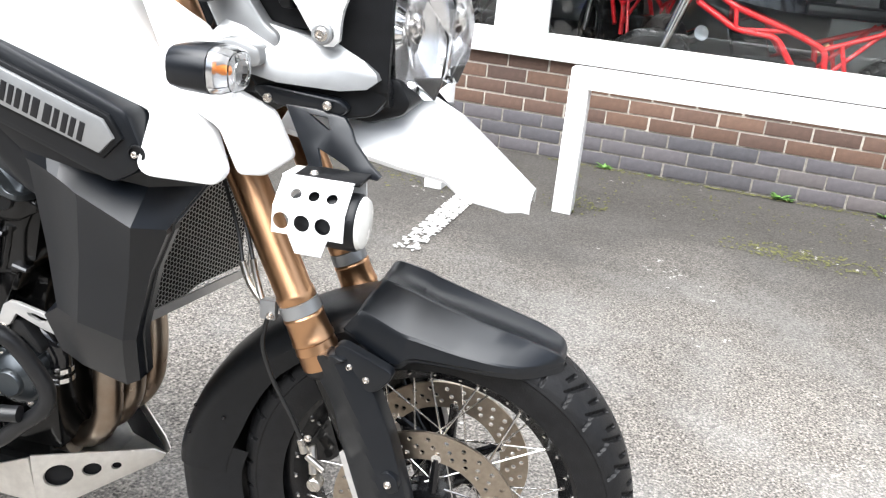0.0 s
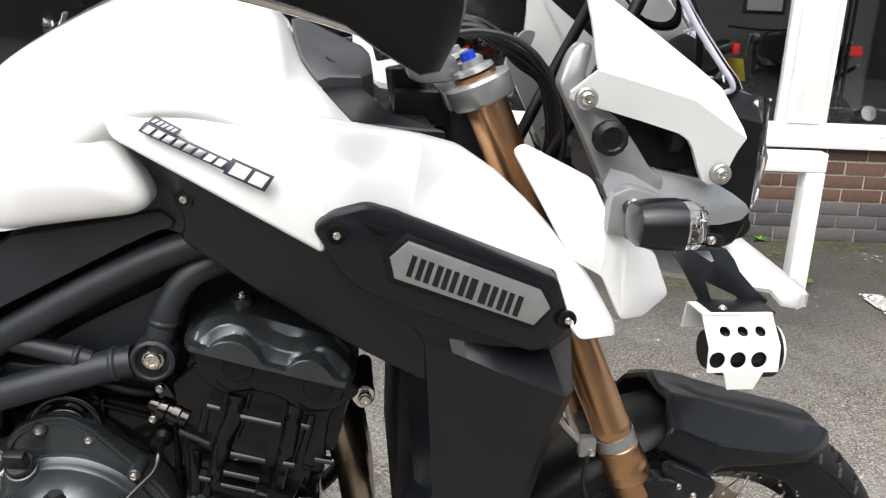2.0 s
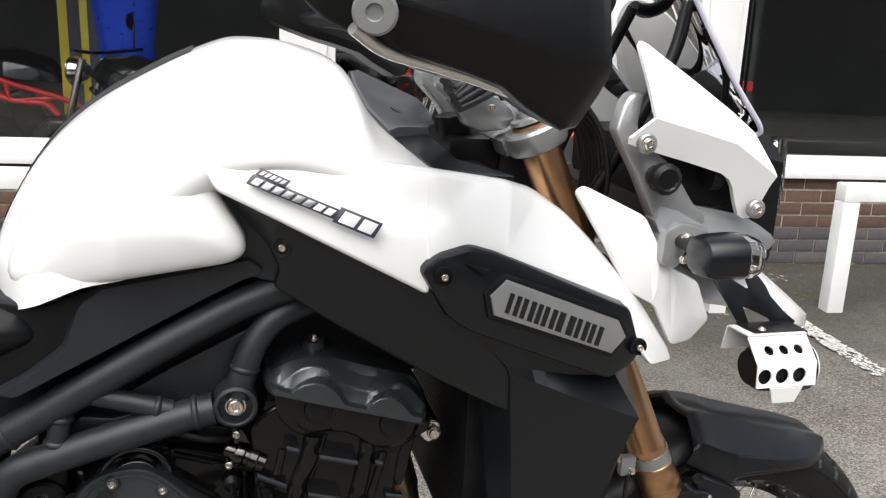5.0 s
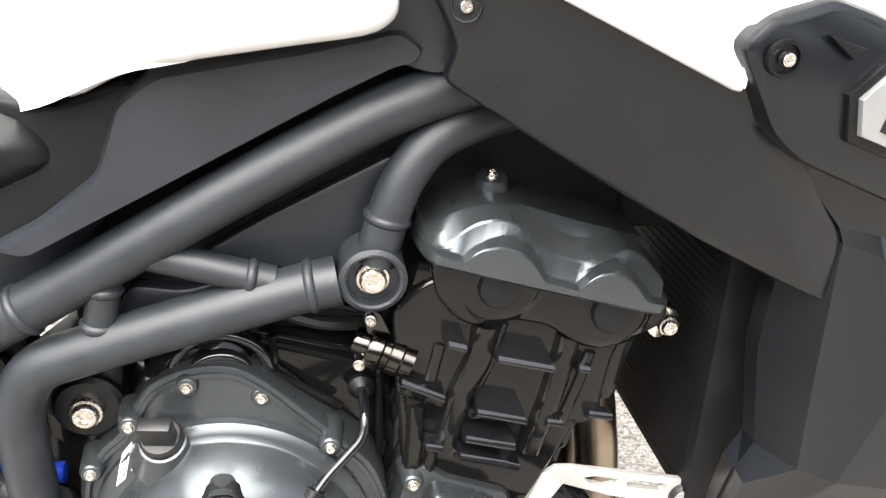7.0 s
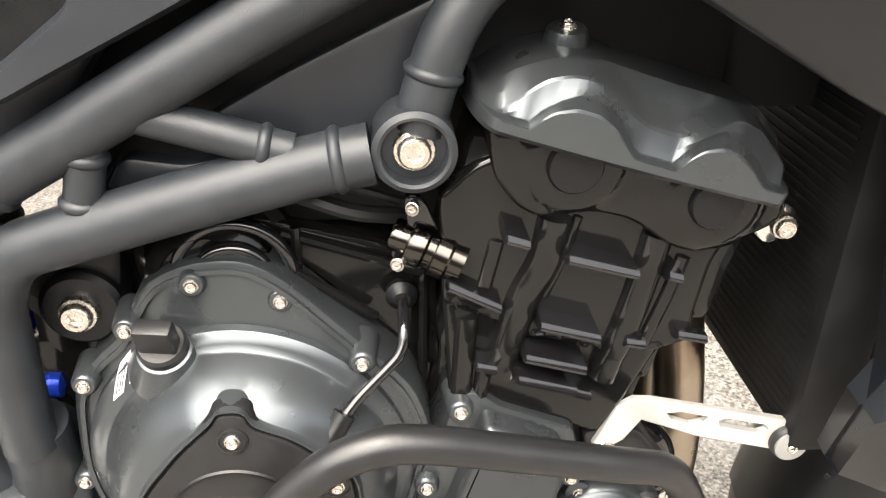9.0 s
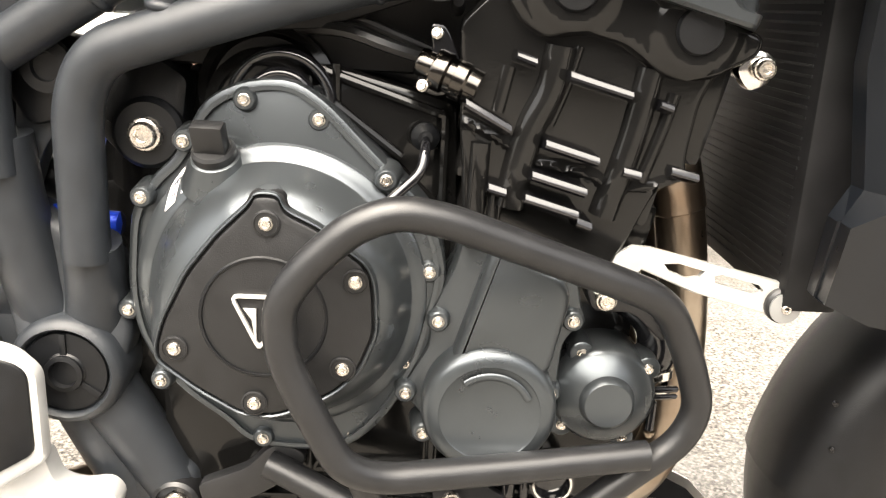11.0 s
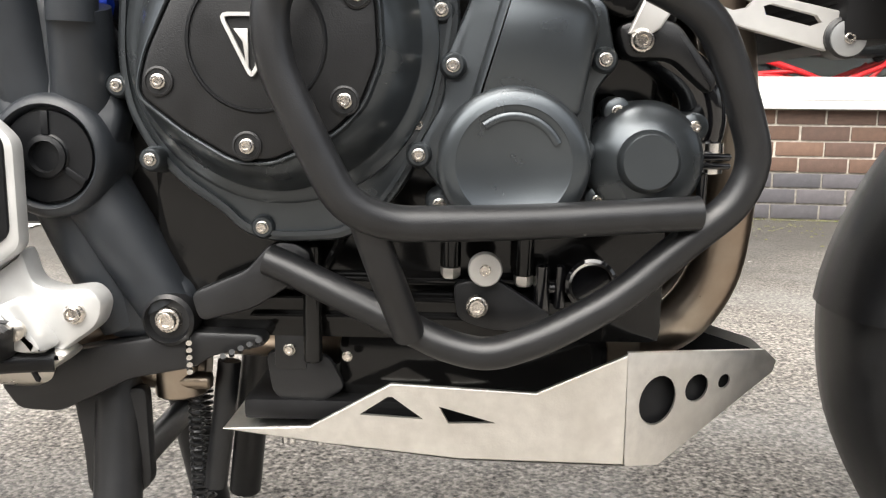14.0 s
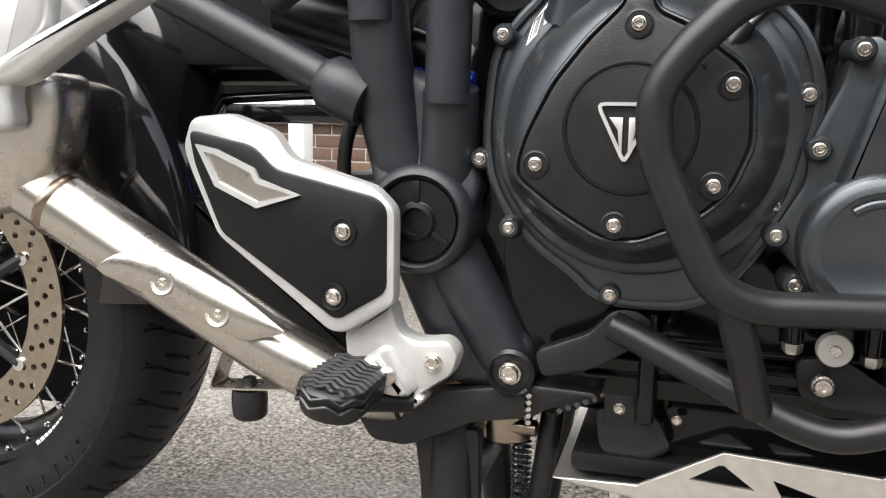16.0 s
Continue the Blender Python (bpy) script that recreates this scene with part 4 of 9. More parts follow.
def sheet_in(rows, thick):
    """A skin with a second one drawn towards the wheel's axle line, edges closed."""
    inner = []
    for r in rows:
        q = []
        for x, y, z in r:
            d = Vector((FW[0] - x, -y * 1.5, FW[1] - z)).normalized() * thick
            q.append((x + d.x, y + d.y, z + d.z))
        inner.append(q)
    a, b = loft(rows), loft(inner)
    vs, fs = joined(a, b)
    m, q, off = len(rows[0]), len(rows), len(a[0])
    fs += [(i * m + k, (i + 1) * m + k, (i + 1) * m + k + off, i * m + k + off) for i in range(q - 1) for k in (0, m - 1)]
    fs += [(i * m + k, i * m + k + 1, i * m + k + 1 + off, i * m + k + off) for i in (0, q - 1) for k in range(m - 1)]
    return vs, fs


P("guard_extension", splash(172, 212, 12, -0.0015, 1.25), MATT, None, "dark extension below the splash guard", 34)
sg = P("splash_guard", splash(97, 181, 24, 0.0015, 1.0), MATT, None, "satin black splash guard behind the front tyre", 34)
for a, r, y in ((166, 0.402, -0.062), (172, 0.398, -0.078), (163, 0.345, -0.0855)):
    th = radians(a)
    bolt((FW[0] + r * math.cos(th), y, FW[1] + r * math.sin(th)), 0.0045, sg, (math.cos(th) * 0.3, -0.95, 0), RIM)

# ---- tank and body ----
def tank():
    """Cross-sections along x: crown, shoulder, side and tuck under the side wing."""
    st = [  # x, top z, shoulder (y, z), side (y, z), low (y, z)
        (-0.135, 0.985, (0.060, 0.980), (0.085, 0.965), (0.088, 0.935)),
        (-0.115, 1.035, (0.085, 1.020), (0.125, 0.985), (0.128, 0.925)),
        (-0.075, 1.100, (0.100, 1.080), (0.165, 1.010), (0.178, 0.940)),
        (-0.02, 1.152, (0.115, 1.130), (0.190, 1.045), (0.196, 0.965)),
        (0.05, 1.195, (0.130, 1.165), (0.208, 1.075), (0.202, 0.985)),
        (0.12, 1.228, (0.140, 1.195), (0.218, 1.105), (0.175, 1.050)),
        (0.16, 1.236, (0.150, 1.205), (0.234, 1.110), (0.160, 1.070)),
        (0.22, 1.230, (0.155, 1.197), (0.244, 1.110), (0.165, 1.070)),
        (0.28, 1.206, (0.150, 1.170), (0.250, 1.095), (0.205, 1.04)),
        (0.315, 1.150, (0.145, 1.130), (0.245, 1.090), (0.205, 1.03)),
        (0.37, 1.105, (0.140, 1.100), (0.240, 1.075), (0.205, 1.02)),
        (0.48, 1.050, (0.115, 1.045), (0.180, 1.020), (0.165, 0.98)),
        (0.54, 0.980, (0.100, 0.975), (0.150, 0.960), (0.140, 0.93))]
    secs = []
    for x, zt, (ys, zs), (yd, zd), (yl, zl) in st:
        half = smooth_curve([(-yl, zl), (-yd, zd), (-ys, zs), (-ys * 0.5, zt - (zt - zs) * 0.2), (0, zt)], 5)
        secs.append([(x, y, z) for y, z in half] + [(x, -y, z) for y, z in half[-2::-1]])
    n = len(secs[0])
    cols = [smooth_curve([s[k] for s in secs], 5) for k in range(n)]
    return loft([[cols[k][i] for k in range(n)] for i in range(len(cols[0]))], cap=True)


P("fuel_tank", tank(), WHITE, None, "gloss white fuel tank", 50)
pad_rows = []
for x, z in smooth_curve([(-0.125, 1.012), (-0.115, 1.037), (-0.075, 1.102), (-0.02, 1.154), (0.05, 1.197), (0.10, 1.221)], 5):
    pad_rows.append([(x - 0.004, -0.046, z - 0.009), (x - 0.002, -0.040, z - 0.0035), (x - 0.0015, 0.0, z + 0.0025), (x - 0.002, 0.040, z - 0.0035), (x - 0.004, 0.046, z - 0.009)])
P("tank_pad", loft(pad_rows), MATT, None, "black rubber pad along the crown of the tank", 60)
TANK_SIDE = [(0.021, 1.133), (0.110, 1.100), (0.125, 1.072), (0.155, 1.022), (0.156, 1.003), (0.140, 0.991), (0.094, 0.985), (0.010, 0.973), (-0.024, 0.961), (-0.064, 0.937), (-0.110, 0.965), (-0.08, 1.05)]
TANK_EDGE = soft_outline(TANK_SIDE, 2)
P("tank_side", field(TANK_SIDE, lambda X, Z: -0.210 + np.maximum(0, 0.02 - X) * 0.50 + np.maximum(0, Z - 1.03) * 0.26 - 0.020 * (1 - np.exp(-np.maximum(reach(TANK_EDGE, X, Z), 0) / 0.030)), 0.10, 0.008, 0.008, 2), WHITE, None, "gloss white lower side of the tank", 60)


def wing_depth(x, z):
    mid = 1.10 - (x - 0.11) * 0.42
    crown = table(x, ((0.108, 1.108), (0.204, 1.124), (0.287, 1.112), (0.351, 1.106), (0.441, 1.092), (0.490, 1.074), (0.535, 1.044)))
    sink = 0.020 * max(0.0, 1 - (crown - z) / 0.045) ** 2 * max(0, min(1, (0.54 - x) / 0.06))
    return sink - 0.226 - 0.32 * max(0, min(x, 0.36) - 0.10) + max(0, x - 0.45) * 0.10 + max(0, z - mid) * 0.25 + max(0, x - 0.629 + (z - 0.868) * 0.85) * 1.15


for side in (1, -1):
    d = panel([(0.108, 1.108), (0.125, 1.078), (0.345, 0.975), (0.345, 1.000), (0.389, 1.026), (0.423, 1.018), (0.603, 0.938), (0.612, 0.885), (0.622, 0.874), (0.682, 0.855), (0.686, 0.866), (0.658, 0.915), (0.620, 0.962), (0.575, 1.008), (0.535, 1.044), (0.490, 1.074), (0.441, 1.092), (0.351, 1.106), (0.287, 1.112), (0.204, 1.124)],
              wing_depth, 0.018, 0.006, 0.006, 0.02, 1, 2)
    P("side_wing", d if side == 1 else mirror(d), WHITE, None, "gloss white side wing with a dark decal", 45)


def badge_depth(x, z):
    return -0.312 + 0.12 * (x - 0.357)


bp = P("badge_panel", panel([(0.332, 1.005), (0.350, 1.022), (0.386, 1.032), (0.419, 1.022), (0.596, 0.943), (0.616, 0.889), (0.606, 0.872), (0.574, 0.855), (0.385, 0.936), (0.362, 0.955)], lambda x, z: badge_depth(x, z) + 0.004, 0.05, 0.006, 0.004, 0.01, 1, 1), SATIN, None, "satin black panel round the badge", 35)
badge_outline = [(0.410, 0.976), (0.429, 0.993), (0.574, 0.934), (0.586, 0.913), (0.568, 0.894), (0.415, 0.954)]
rimline = inset(badge_outline, -0.006)
P("badge_surround", panel(rimline, lambda x, z: badge_depth(x, z) - 0.0035, 0.006, 0.002, soft=0), MATT, bp)
P("badge", panel(badge_outline, lambda x, z: badge_depth(x, z) - 0.008, 0.006, 0.002, soft=0), SILVER, bp, "silver badge with slanted black characters")
# slanted black blocks in place of the characters
bx, bz = Vector((0.430, 0.968)), Vector((0.553, 0.916))
along = (bz - bx).normalized()
up = Vector((0.28, 0.96))
for i, w in enumerate((0.016, 0.017, 0.006, 0.017, 0.023, 0.017, 0.017)):
    s = sum((0.016, 0.017, 0.006, 0.017, 0.023, 0.017, 0.017)[:i]) + 0.0032 * i
    a, b = bx + along * s, bx + along * (s + w)
    h = 0.0115
    cuts = ((0.0, 1.0),) if w < 0.01 else ((0.0, 0.36), (0.62, 1.0))
    for c0, c1 in cuts:
        p, q = a.lerp(b, c0), a.lerp(b, c1)
        P("badge_mark", panel([tuple(p - up * h), tuple(q - up * h), tuple(q + up * h), tuple(p + up * h)], lambda x, z: badge_depth(x, z) - 0.0092, 0.003, 0.0005, soft=0), BADGE_BLACK, bp)
for x, z in ((0.357, 1.0), (0.608, 0.896)):
    P("bolt_recess", lathe([(0.011, 0.0), (0.0105, 0.003), (0.0085, 0.003), (0.008, -0.002), (0.0001, -0.002)], (x, badge_depth(x, z) + 0.001, z), (0, -1, 0), 20), MATT, bp)
    bolt((x, badge_depth(x, z) - 0.003, z), 0.0068, bp, washer=False)
P("panel_notch", panel([(0.383, 1.012), (0.410, 1.004), (0.402, 0.998)], lambda x, z: badge_depth(x, z) - 0.0015, 0.004, 0.001, soft=0), DARK, bp)

# dark decal: two lines of slanted blocks with a pale outline
dx, dz = Vector((0.158, 1.094)), Vector((0.286, 1.046))
da = (dz - dx).normalized()
dn = Vector((-da.y, da.x))


def decal(s0, s1, h0, h1, mat, lift, name="decal_mark"):
    q = [dx + da * s0 + dn * h0, dx + da * s1 + dn * h0, dx + da * (s1 + 0.004) + dn * h1, dx + da * (s0 + 0.004) + dn * h1]
    P(name, panel([tuple(v) for v in q], lambda x, z: wing_depth(x, z) - 0.006 - lift, 0.002, 0.0004, soft=0), mat, side_wing)


side_wing = [o for o in bike.children if o.name.startswith("side_wing")][0]
decal(0.000, 0.096, -0.0055, 0.0060, DECAL_DARK, 0.0006)
decal(0.006, 0.038, 0.0062, 0.0145, DECAL_DARK, 0.0006)
decal(0.094, 0.139, -0.0085, 0.0095, DECAL_DARK, 0.0006)
for i in range(8):
    decal(0.004 + 0.0112 * i, 0.0120 + 0.0112 * i, -0.0035, 0.0040, PAPER if i > 5 else SILVER, 0.0012)
for i in range(5):
    decal(0.009 + 0.0055 * i, 0.0125 + 0.0055 * i, 0.0080, 0.0128, SILVER, 0.0012)
decal(0.099, 0.116, -0.0060, 0.0070, PAPER, 0.0012)
decal(0.120, 0.135, -0.0060, 0.0070, PAPER, 0.0012)

# black side shroud: from the tank's flank under the wing and badge down beside the radiator
SHROUD = facets([
    (0.118, 1.088, -0.198), (0.192, 1.050, -0.230), (0.333, 0.990, -0.290), (0.358, 0.950, -0.291),
    (0.150, 1.015, -0.178), (0.184, 0.962, -0.203), (0.268, 0.913, -0.232), (0.359, 0.862, -0.251), (0.452, 0.814, -0.262),
    (0.455, 0.866, -0.268), (0.400, 0.930, -0.283)],
    [(3, 8), (0, 1), (1, 2), (2, 3), (5, 6), (6, 7), (7, 8)], 0.004)
P("side_cover", field([(0.118, 1.086), (0.192, 1.050), (0.333, 0.990), (0.372, 0.962), (0.402, 0.934), (0.443, 0.880), (0.460, 0.866), (0.463, 0.812), (0.430, 0.826), (0.359, 0.862), (0.268, 0.913), (0.184, 0.962), (0.192, 0.985), (0.176, 1.018), (0.150, 1.040)],
                      SHROUD, 0.012, 0.007, 0.003, 1, [(False, [(0.361, 0.944), (0.447, 0.822)])]), SATIN, None, "satin black side cover under the wing", 40)


def shroud():
    """Radiator shroud: vertical band under the badge, ledge with a sharp ridge, tall lower face."""
    lines = [
        ((0.385, -0.284, 0.940), (0.500, -0.272, 0.906), (0.600, -0.250, 0.884), (0.656, -0.176, 0.868)),
        ((0.446, -0.2720, 0.878), (0.530, -0.264, 0.858), (0.600, -0.247, 0.845), (0.642, -0.186, 0.836)),
        ((0.452, -0.2715, 0.866), (0.530, -0.290, 0.839), (0.608, -0.302, 0.812), (0.629, -0.258, 0.798)),
        ((0.454, -0.2690, 0.855), (0.530, -0.288, 0.828), (0.606, -0.299, 0.803), (0.628, -0.258, 0.790)),
        ((0.463, -0.263, 0.750), (0.520, -0.280, 0.742), (0.590, -0.283, 0.737), (0.607, -0.262, 0.737)),
        ((0.469, -0.262, 0.664), (0.502, -0.268, 0.652), (0.568, -0.271, 0.640), (0.582, -0.262, 0.640)),
        ((0.436, -0.246, 0.640), (0.480, -0.250, 0.612), (0.558, -0.256, 0.600), (0.574, -0.248, 0.600)),
        ((0.440, -0.222, 0.574), (0.474, -0.226, 0.560), (0.546, -0.234, 0.549), (0.564, -0.230, 0.558))]
    rear = ((0.004, 0.014), (0.004, 0.014), (-0.010, 0.030), (-0.018, 0.038), (-0.022, 0.045), (-0.018, 0.036), (0.002, 0.020), (0.002, 0.016))
    rows = []
    for p, (rx, ry) in zip(lines, rear):
        q = [tuple(p[k][i] + (p[k + 1][i] - p[k][i]) * ((f / 5) ** 1.7 if i == 1 and k == 0 else f / 5) for i in range(3)) for k in range(3) for f in range(5)] + [p[3]]
        a, c_ = q[0], q[-1]
        rows.append([(a[0] + rx, a[1] + ry, a[2])] + q + [(c_[0] - 0.002, c_[1] + 0.016, c_[2])])
    return sheet(rows, 0.02)


P("radiator_shroud", shroud(), SATIN, None, "satin black radiator shroud with a sharp ridge", 12)
P("neck_cover", field([(0.112, 1.086), (0.150, 1.068), (0.188, 1.030), (0.200, 0.985), (0.192, 0.958), (0.168, 0.962), (0.140, 0.975), (0.120, 1.02)], lambda X, Z: -0.172 - 0.16 * np.maximum(0, X - 0.165) - 0.10 * np.maximum(0, Z - 1.0), 0.03, 0.007, 0.004, 2), TANK_BLACK, None, "black moulding where tank and shroud meet", 40)
bolt((0.194, -0.2245, 1.013), 0.0072, bike, washer=False)
P("bolt_recess", lathe([(0.0105, 0.0), (0.010, 0.0012), (0.0085, 0.001), (0.008, -0.001), (0.0001, -0.001)], (0.194, -0.2245, 1.013), (-0.2, -0.95, 0.1), 20), MATT)

# seat nose, black panels under the tank
SEAT = soft_outline([(-0.24, 0.985), (-0.135, 0.955), (-0.085, 0.928), (-0.071, 0.905), (-0.075, 0.890), (-0.12, 0.868), (-0.25, 0.83), (-0.5, 0.82), (-0.5, 0.96)], 2)
P("seat", field(SEAT, lambda X, Z: -0.140 - 0.042 * np.sqrt(1 - (1 - np.clip(reach(SEAT, X, Z) / 0.045, 0, 1)) ** 2), 0.28, 0.009, 0.003, 0), MATT, None, "black vinyl seat nose", 60)
UNDER = [(-0.030, 0.942), (-0.002, 0.962), (0.100, 0.979), (0.140, 0.988), (0.160, 0.992), (0.178, 0.978), (0.172, 0.965), (0.156, 0.962), (0.118, 0.944), (0.000, 0.882), (-0.060, 0.851), (-0.100, 0.830), (-0.128, 0.838), (-0.093, 0.856), (-0.050, 0.889), (-0.038, 0.920)]
GROOVE = [(0.034, 0.921), (0.060, 0.934), (0.090, 0.949), (0.120, 0.962), (0.148, 0.968)]


def under_depth(X, Z):
    """Flat with a groove that deepens forwards, and a chamfer along its upper edge."""
    line_z = np.interp(X, [p[0] for p in GROOVE], [p[1] for p in GROOVE])
    wide = 0.002 + 0.05 * np.clip(X - 0.034, 0, 0.12)
    dip = np.clip((X - 0.034) / 0.05, 0, 1) * 0.006 * np.exp(-((Z - line_z) / wide) ** 2)
    return -0.180 + 0.22 * dip + 0.012 * ease(-reach(UNDER, X, Z), -0.004, 0.0) + 0.16 * np.maximum(0, Z - (0.957 + 0.17 * (X - 0.0)))


P("tank_under_panel", field(UNDER, under_depth, 0.03, 0.006, 0.004, 1, [(False, GROOVE)]), TANK_BLACK, None, "satin black panel under the tank", 30)
P("seat_flank", field([(-0.12, 0.945), (-0.070, 0.934), (-0.020, 0.952), (-0.010, 0.93), (-0.03, 0.88), (-0.09, 0.835), (-0.14, 0.825), (-0.16, 0.86)], lambda X, Z: -0.160 + 0.0 * X, 0.02, 0.01, 0.004, 1), MATT, None, "black moulding beside the seat nose", 40)
P("air_box", joined(field([(0.008, 0.811), (0.062, 0.842), (0.158, 0.890), (0.164, 0.884), (0.146, 0.860), (0.137, 0.826), (0.120, 0.800), (0.100, 0.796), (0.040, 0.802)], lambda X, Z: -0.138 + 0.0 * X, 0.02, 0.012, 0.003, 1), field([(-0.058, 0.764), (-0.044, 0.788), (-0.004, 0.782), (0.060, 0.798), (0.066, 0.790), (0.010, 0.776)], lambda X, Z: -0.138 + 0.0 * X, 0.02, 0.012, 0.003, 1)), TANK_BLACK, None, "black grained air box side")
P("air_box_back", field([(-0.075, 0.745), (0.0, 0.86), (0.175, 0.93), (0.19, 0.89), (0.15, 0.79), (0.05, 0.755)], lambda X, Z: -0.124 + 0.0 * X, 0.02, 0.02, 0.003, 0), DARK)
P("seat_side_panel", panel([(-0.32, 0.90), (-0.14, 0.934), (-0.068, 0.925), (-0.015, 0.895), (-0.060, 0.838), (-0.098, 0.775), (-0.150, 0.748), (-0.200, 0.735), (-0.32, 0.72)], -0.132, 0.02, 0.006), TANK_BLACK, None, "black grained panel below the seat", 40)
P("inner_body", joined(block(-0.10, 0.36, -0.10, 0.10, 0.72, 1.02, 0.01), block(0.36, 0.50, -0.09, 0.09, 0.80, 1.02, 0.01)), DARK, None, "dark air box and wiring under the tank")

# ---- cowl over the yoke, hand guard, bars ----
def slab(top, drop):
    """A flat-topped moulding: top outline in space, its foot moved by drop."""
    n = len(top)
    c = sum((Vector(p) for p in top), Vector()) / n
    rim = [tuple(Vector(p) + (c - Vector(p)).normalized() * 0.004 + Vector((0, 0, 0.0015))) for p in top]
    foot = [tuple(Vector(p) + Vector(drop)) for p in top]
    vs = rim + [tuple(p) for p in top] + foot
    fs = [tuple(range(n)), tuple(range(2 * n, 3 * n))]
    for a in (0, n):
        fs += [(a + i, a + (i + 1) % n, a + n + (i + 1) % n, a + n + i) for i in range(n)]
    return vs, fs


cowl = P("tank_cowl", slab([(0.334, -0.112, 1.122), (0.380, -0.104, 1.126), (0.396, -0.106, 1.112), (0.418, -0.126, 1.096), (0.478, -0.172, 1.082), (0.425, -0.180, 1.086), (0.372, -0.180, 1.092)], (0.0, 0.035, -0.05)), SATIN, None, "black cowl at the front of the tank", 20)
P("tank_cowl", mirror(slab([(0.334, -0.112, 1.122), (0.380, -0.104, 1.126), (0.396, -0.106, 1.112), (0.418, -0.126, 1.096), (0.478, -0.172, 1.082), (0.425, -0.180, 1.086), (0.372, -0.180, 1.092)], (0.0, 0.035, -0.05))), SATIN, None, "", 20)
for s in (1, -1):
    plate = slab([(0.297, -0.010, 1.196), (0.308, -0.008, 1.198), (0.386, -0.012, 1.164), (0.396, -0.030, 1.154), (0.396, -0.085, 1.138), (0.384, -0.100, 1.134), (0.346, -0.102, 1.134), (0.333, -0.108, 1.130), (0.310, -0.072, 1.154), (0.300, -0.030, 1.180)], (0.004, -0.004, -0.024))
    P("cowl_plate", plate if s > 0 else mirror(plate), COWL_GREY, cowl, "satin dark grey cowl plate", 20)
P("cowl_fastener", lathe([(0.0125, 0.0), (0.0115, 0.0025), (0.009, 0.0025), (0.0085, -0.002), (0.0001, -0.002)], (0.351, -0.064, 1.1505), (0.32, -0.22, 0.92), 20), DARK, cowl)
P("fastener_screw", lathe([(0.0065, 0.0), (0.006, 0.0016), (0.0001, 0.0018)], (0.351, -0.064, 1.1495), (0.32, -0.22, 0.92), 14), BOLT_STEEL, cowl)
P("cowl_well", block(0.31, 0.47, -0.16, 0.16, 1.03, 1.085, 0.01), DARK, cowl)


def hand_guard(side):
    """A shell round the grip with a crease along its flank: sections along x."""
    secs = []
    for x, z0, z1, y0, y1 in ((0.200, 1.268, 1.298, 0.445, 0.474), (0.215, 1.255, 1.312, 0.430, 0.482), (0.245, 1.243, 1.324, 0.410, 0.488), (0.283, 1.230, 1.332, 0.390, 0.491), (0.331, 1.217, 1.336, 0.370, 0.492), (0.365, 1.206, 1.336, 0.356, 0.491), (0.389, 1.189, 1.334, 0.345, 0.490), (0.424, 1.169, 1.328, 0.330, 0.488), (0.440, 1.172, 1.322, 0.318, 0.485), (0.452, 1.200, 1.310, 0.305, 0.476), (0.456, 1.222, 1.296, 0.300, 0.462)):
        zc = min(1.226 + (0.45 - x) * 0.25, (z0 + z1) / 2 + 0.008)
        y2 = y1 - 0.045 * min(1.0, (zc - z0) / 0.05)
        secs.append([(x, -side * q, z) for q, z in ((y0, z0 + 0.02), (y0 + 0.01, z0 + 0.006), (y2 - 0.004, z0), (y2, z0 + 0.002), (y1 - 0.001, zc - 0.003), (y1, zc + 0.002), (y1 - 0.020, z1 - 0.006), (y1 - 0.028, z1), (y0 + 0.01, z1), (y0, z1 - 0.01))])
    return loft(secs, closed=True, cap=True)


for side in (1, -1):
    hg = P("hand_guard", hand_guard(side), MATT, None, "black plastic hand guard", 32)
P("handlebar", joined(tube([(0.245, -0.485, 1.268), (0.33, -0.25, 1.262), (0.43, -0.10, 1.215), (0.43, 0.10, 1.215), (0.33, 0.25, 1.262), (0.245, 0.485, 1.268)], 0.013, 14, 0.05)), MATT, None, "black handlebar")
P("bar_end", lathe([(0.0165, -0.012), (0.0175, 0), (0.0175, 0.007), (0.0155, 0.0095), (0.007, 0.010), (0.006, 0.007), (0.0001, 0.007)], (0.250, -0.486, 1.262), (-0.25, -0.96, -0.05), 28), SILVER, None, "silver bar end cap")
P("guard_frame", tube([(0.235, -0.470, 1.250), (0.262, -0.452, 1.232), (0.300, -0.440, 1.224), (0.350, -0.430, 1.211), (0.385, -0.410, 1.200)], 0.0055, 10, 0.02), ALU, None, "bare alloy strip under the hand guard")
P("brake_lever", tube([(0.268, -0.400, 1.240), (0.300, -0.385, 1.224), (0.345, -0.360, 1.214), (0.385, -0.330, 1.208), (0.400, -0.280, 1.212), (0.390, -0.245, 1.225)], lambda q: 0.0065 + 0.0035 * q, 12, 0.03, 5, 0.7), GLOSS_BLACK, None, "gloss black brake lever")
P("brake_master_cylinder", joined(rod((0.385, -0.255, 1.232), (0.400, -0.165, 1.222), 0.014), block(0.365, 0.405, -0.245, -0.205, 1.238, 1.262, 0.006)), MATT, None, "black brake master cylinder")
P("switch_housing", joined(rod((0.318, -0.285, 1.258), (0.338, -0.225, 1.256), 0.024), block(0.305, 0.325, -0.275, -0.25, 1.232, 1.245, 0.003)), MATT, None, "black handlebar switch housing")
P("stop_switch", block(0.302, 0.312, -0.285, -0.270, 1.238, 1.247, 0.002), RED, None, "red stop switch")
P("throttle_grip", lathe([(0.0165, 0.0), (0.0175, 0.003), (0.0175, 0.165), (0.0165, 0.168)], (0.330, -0.262, 1.2625), (-0.36, -0.93, 0.02), 20), RUBBER_SOFT, None, "black rubber grip")
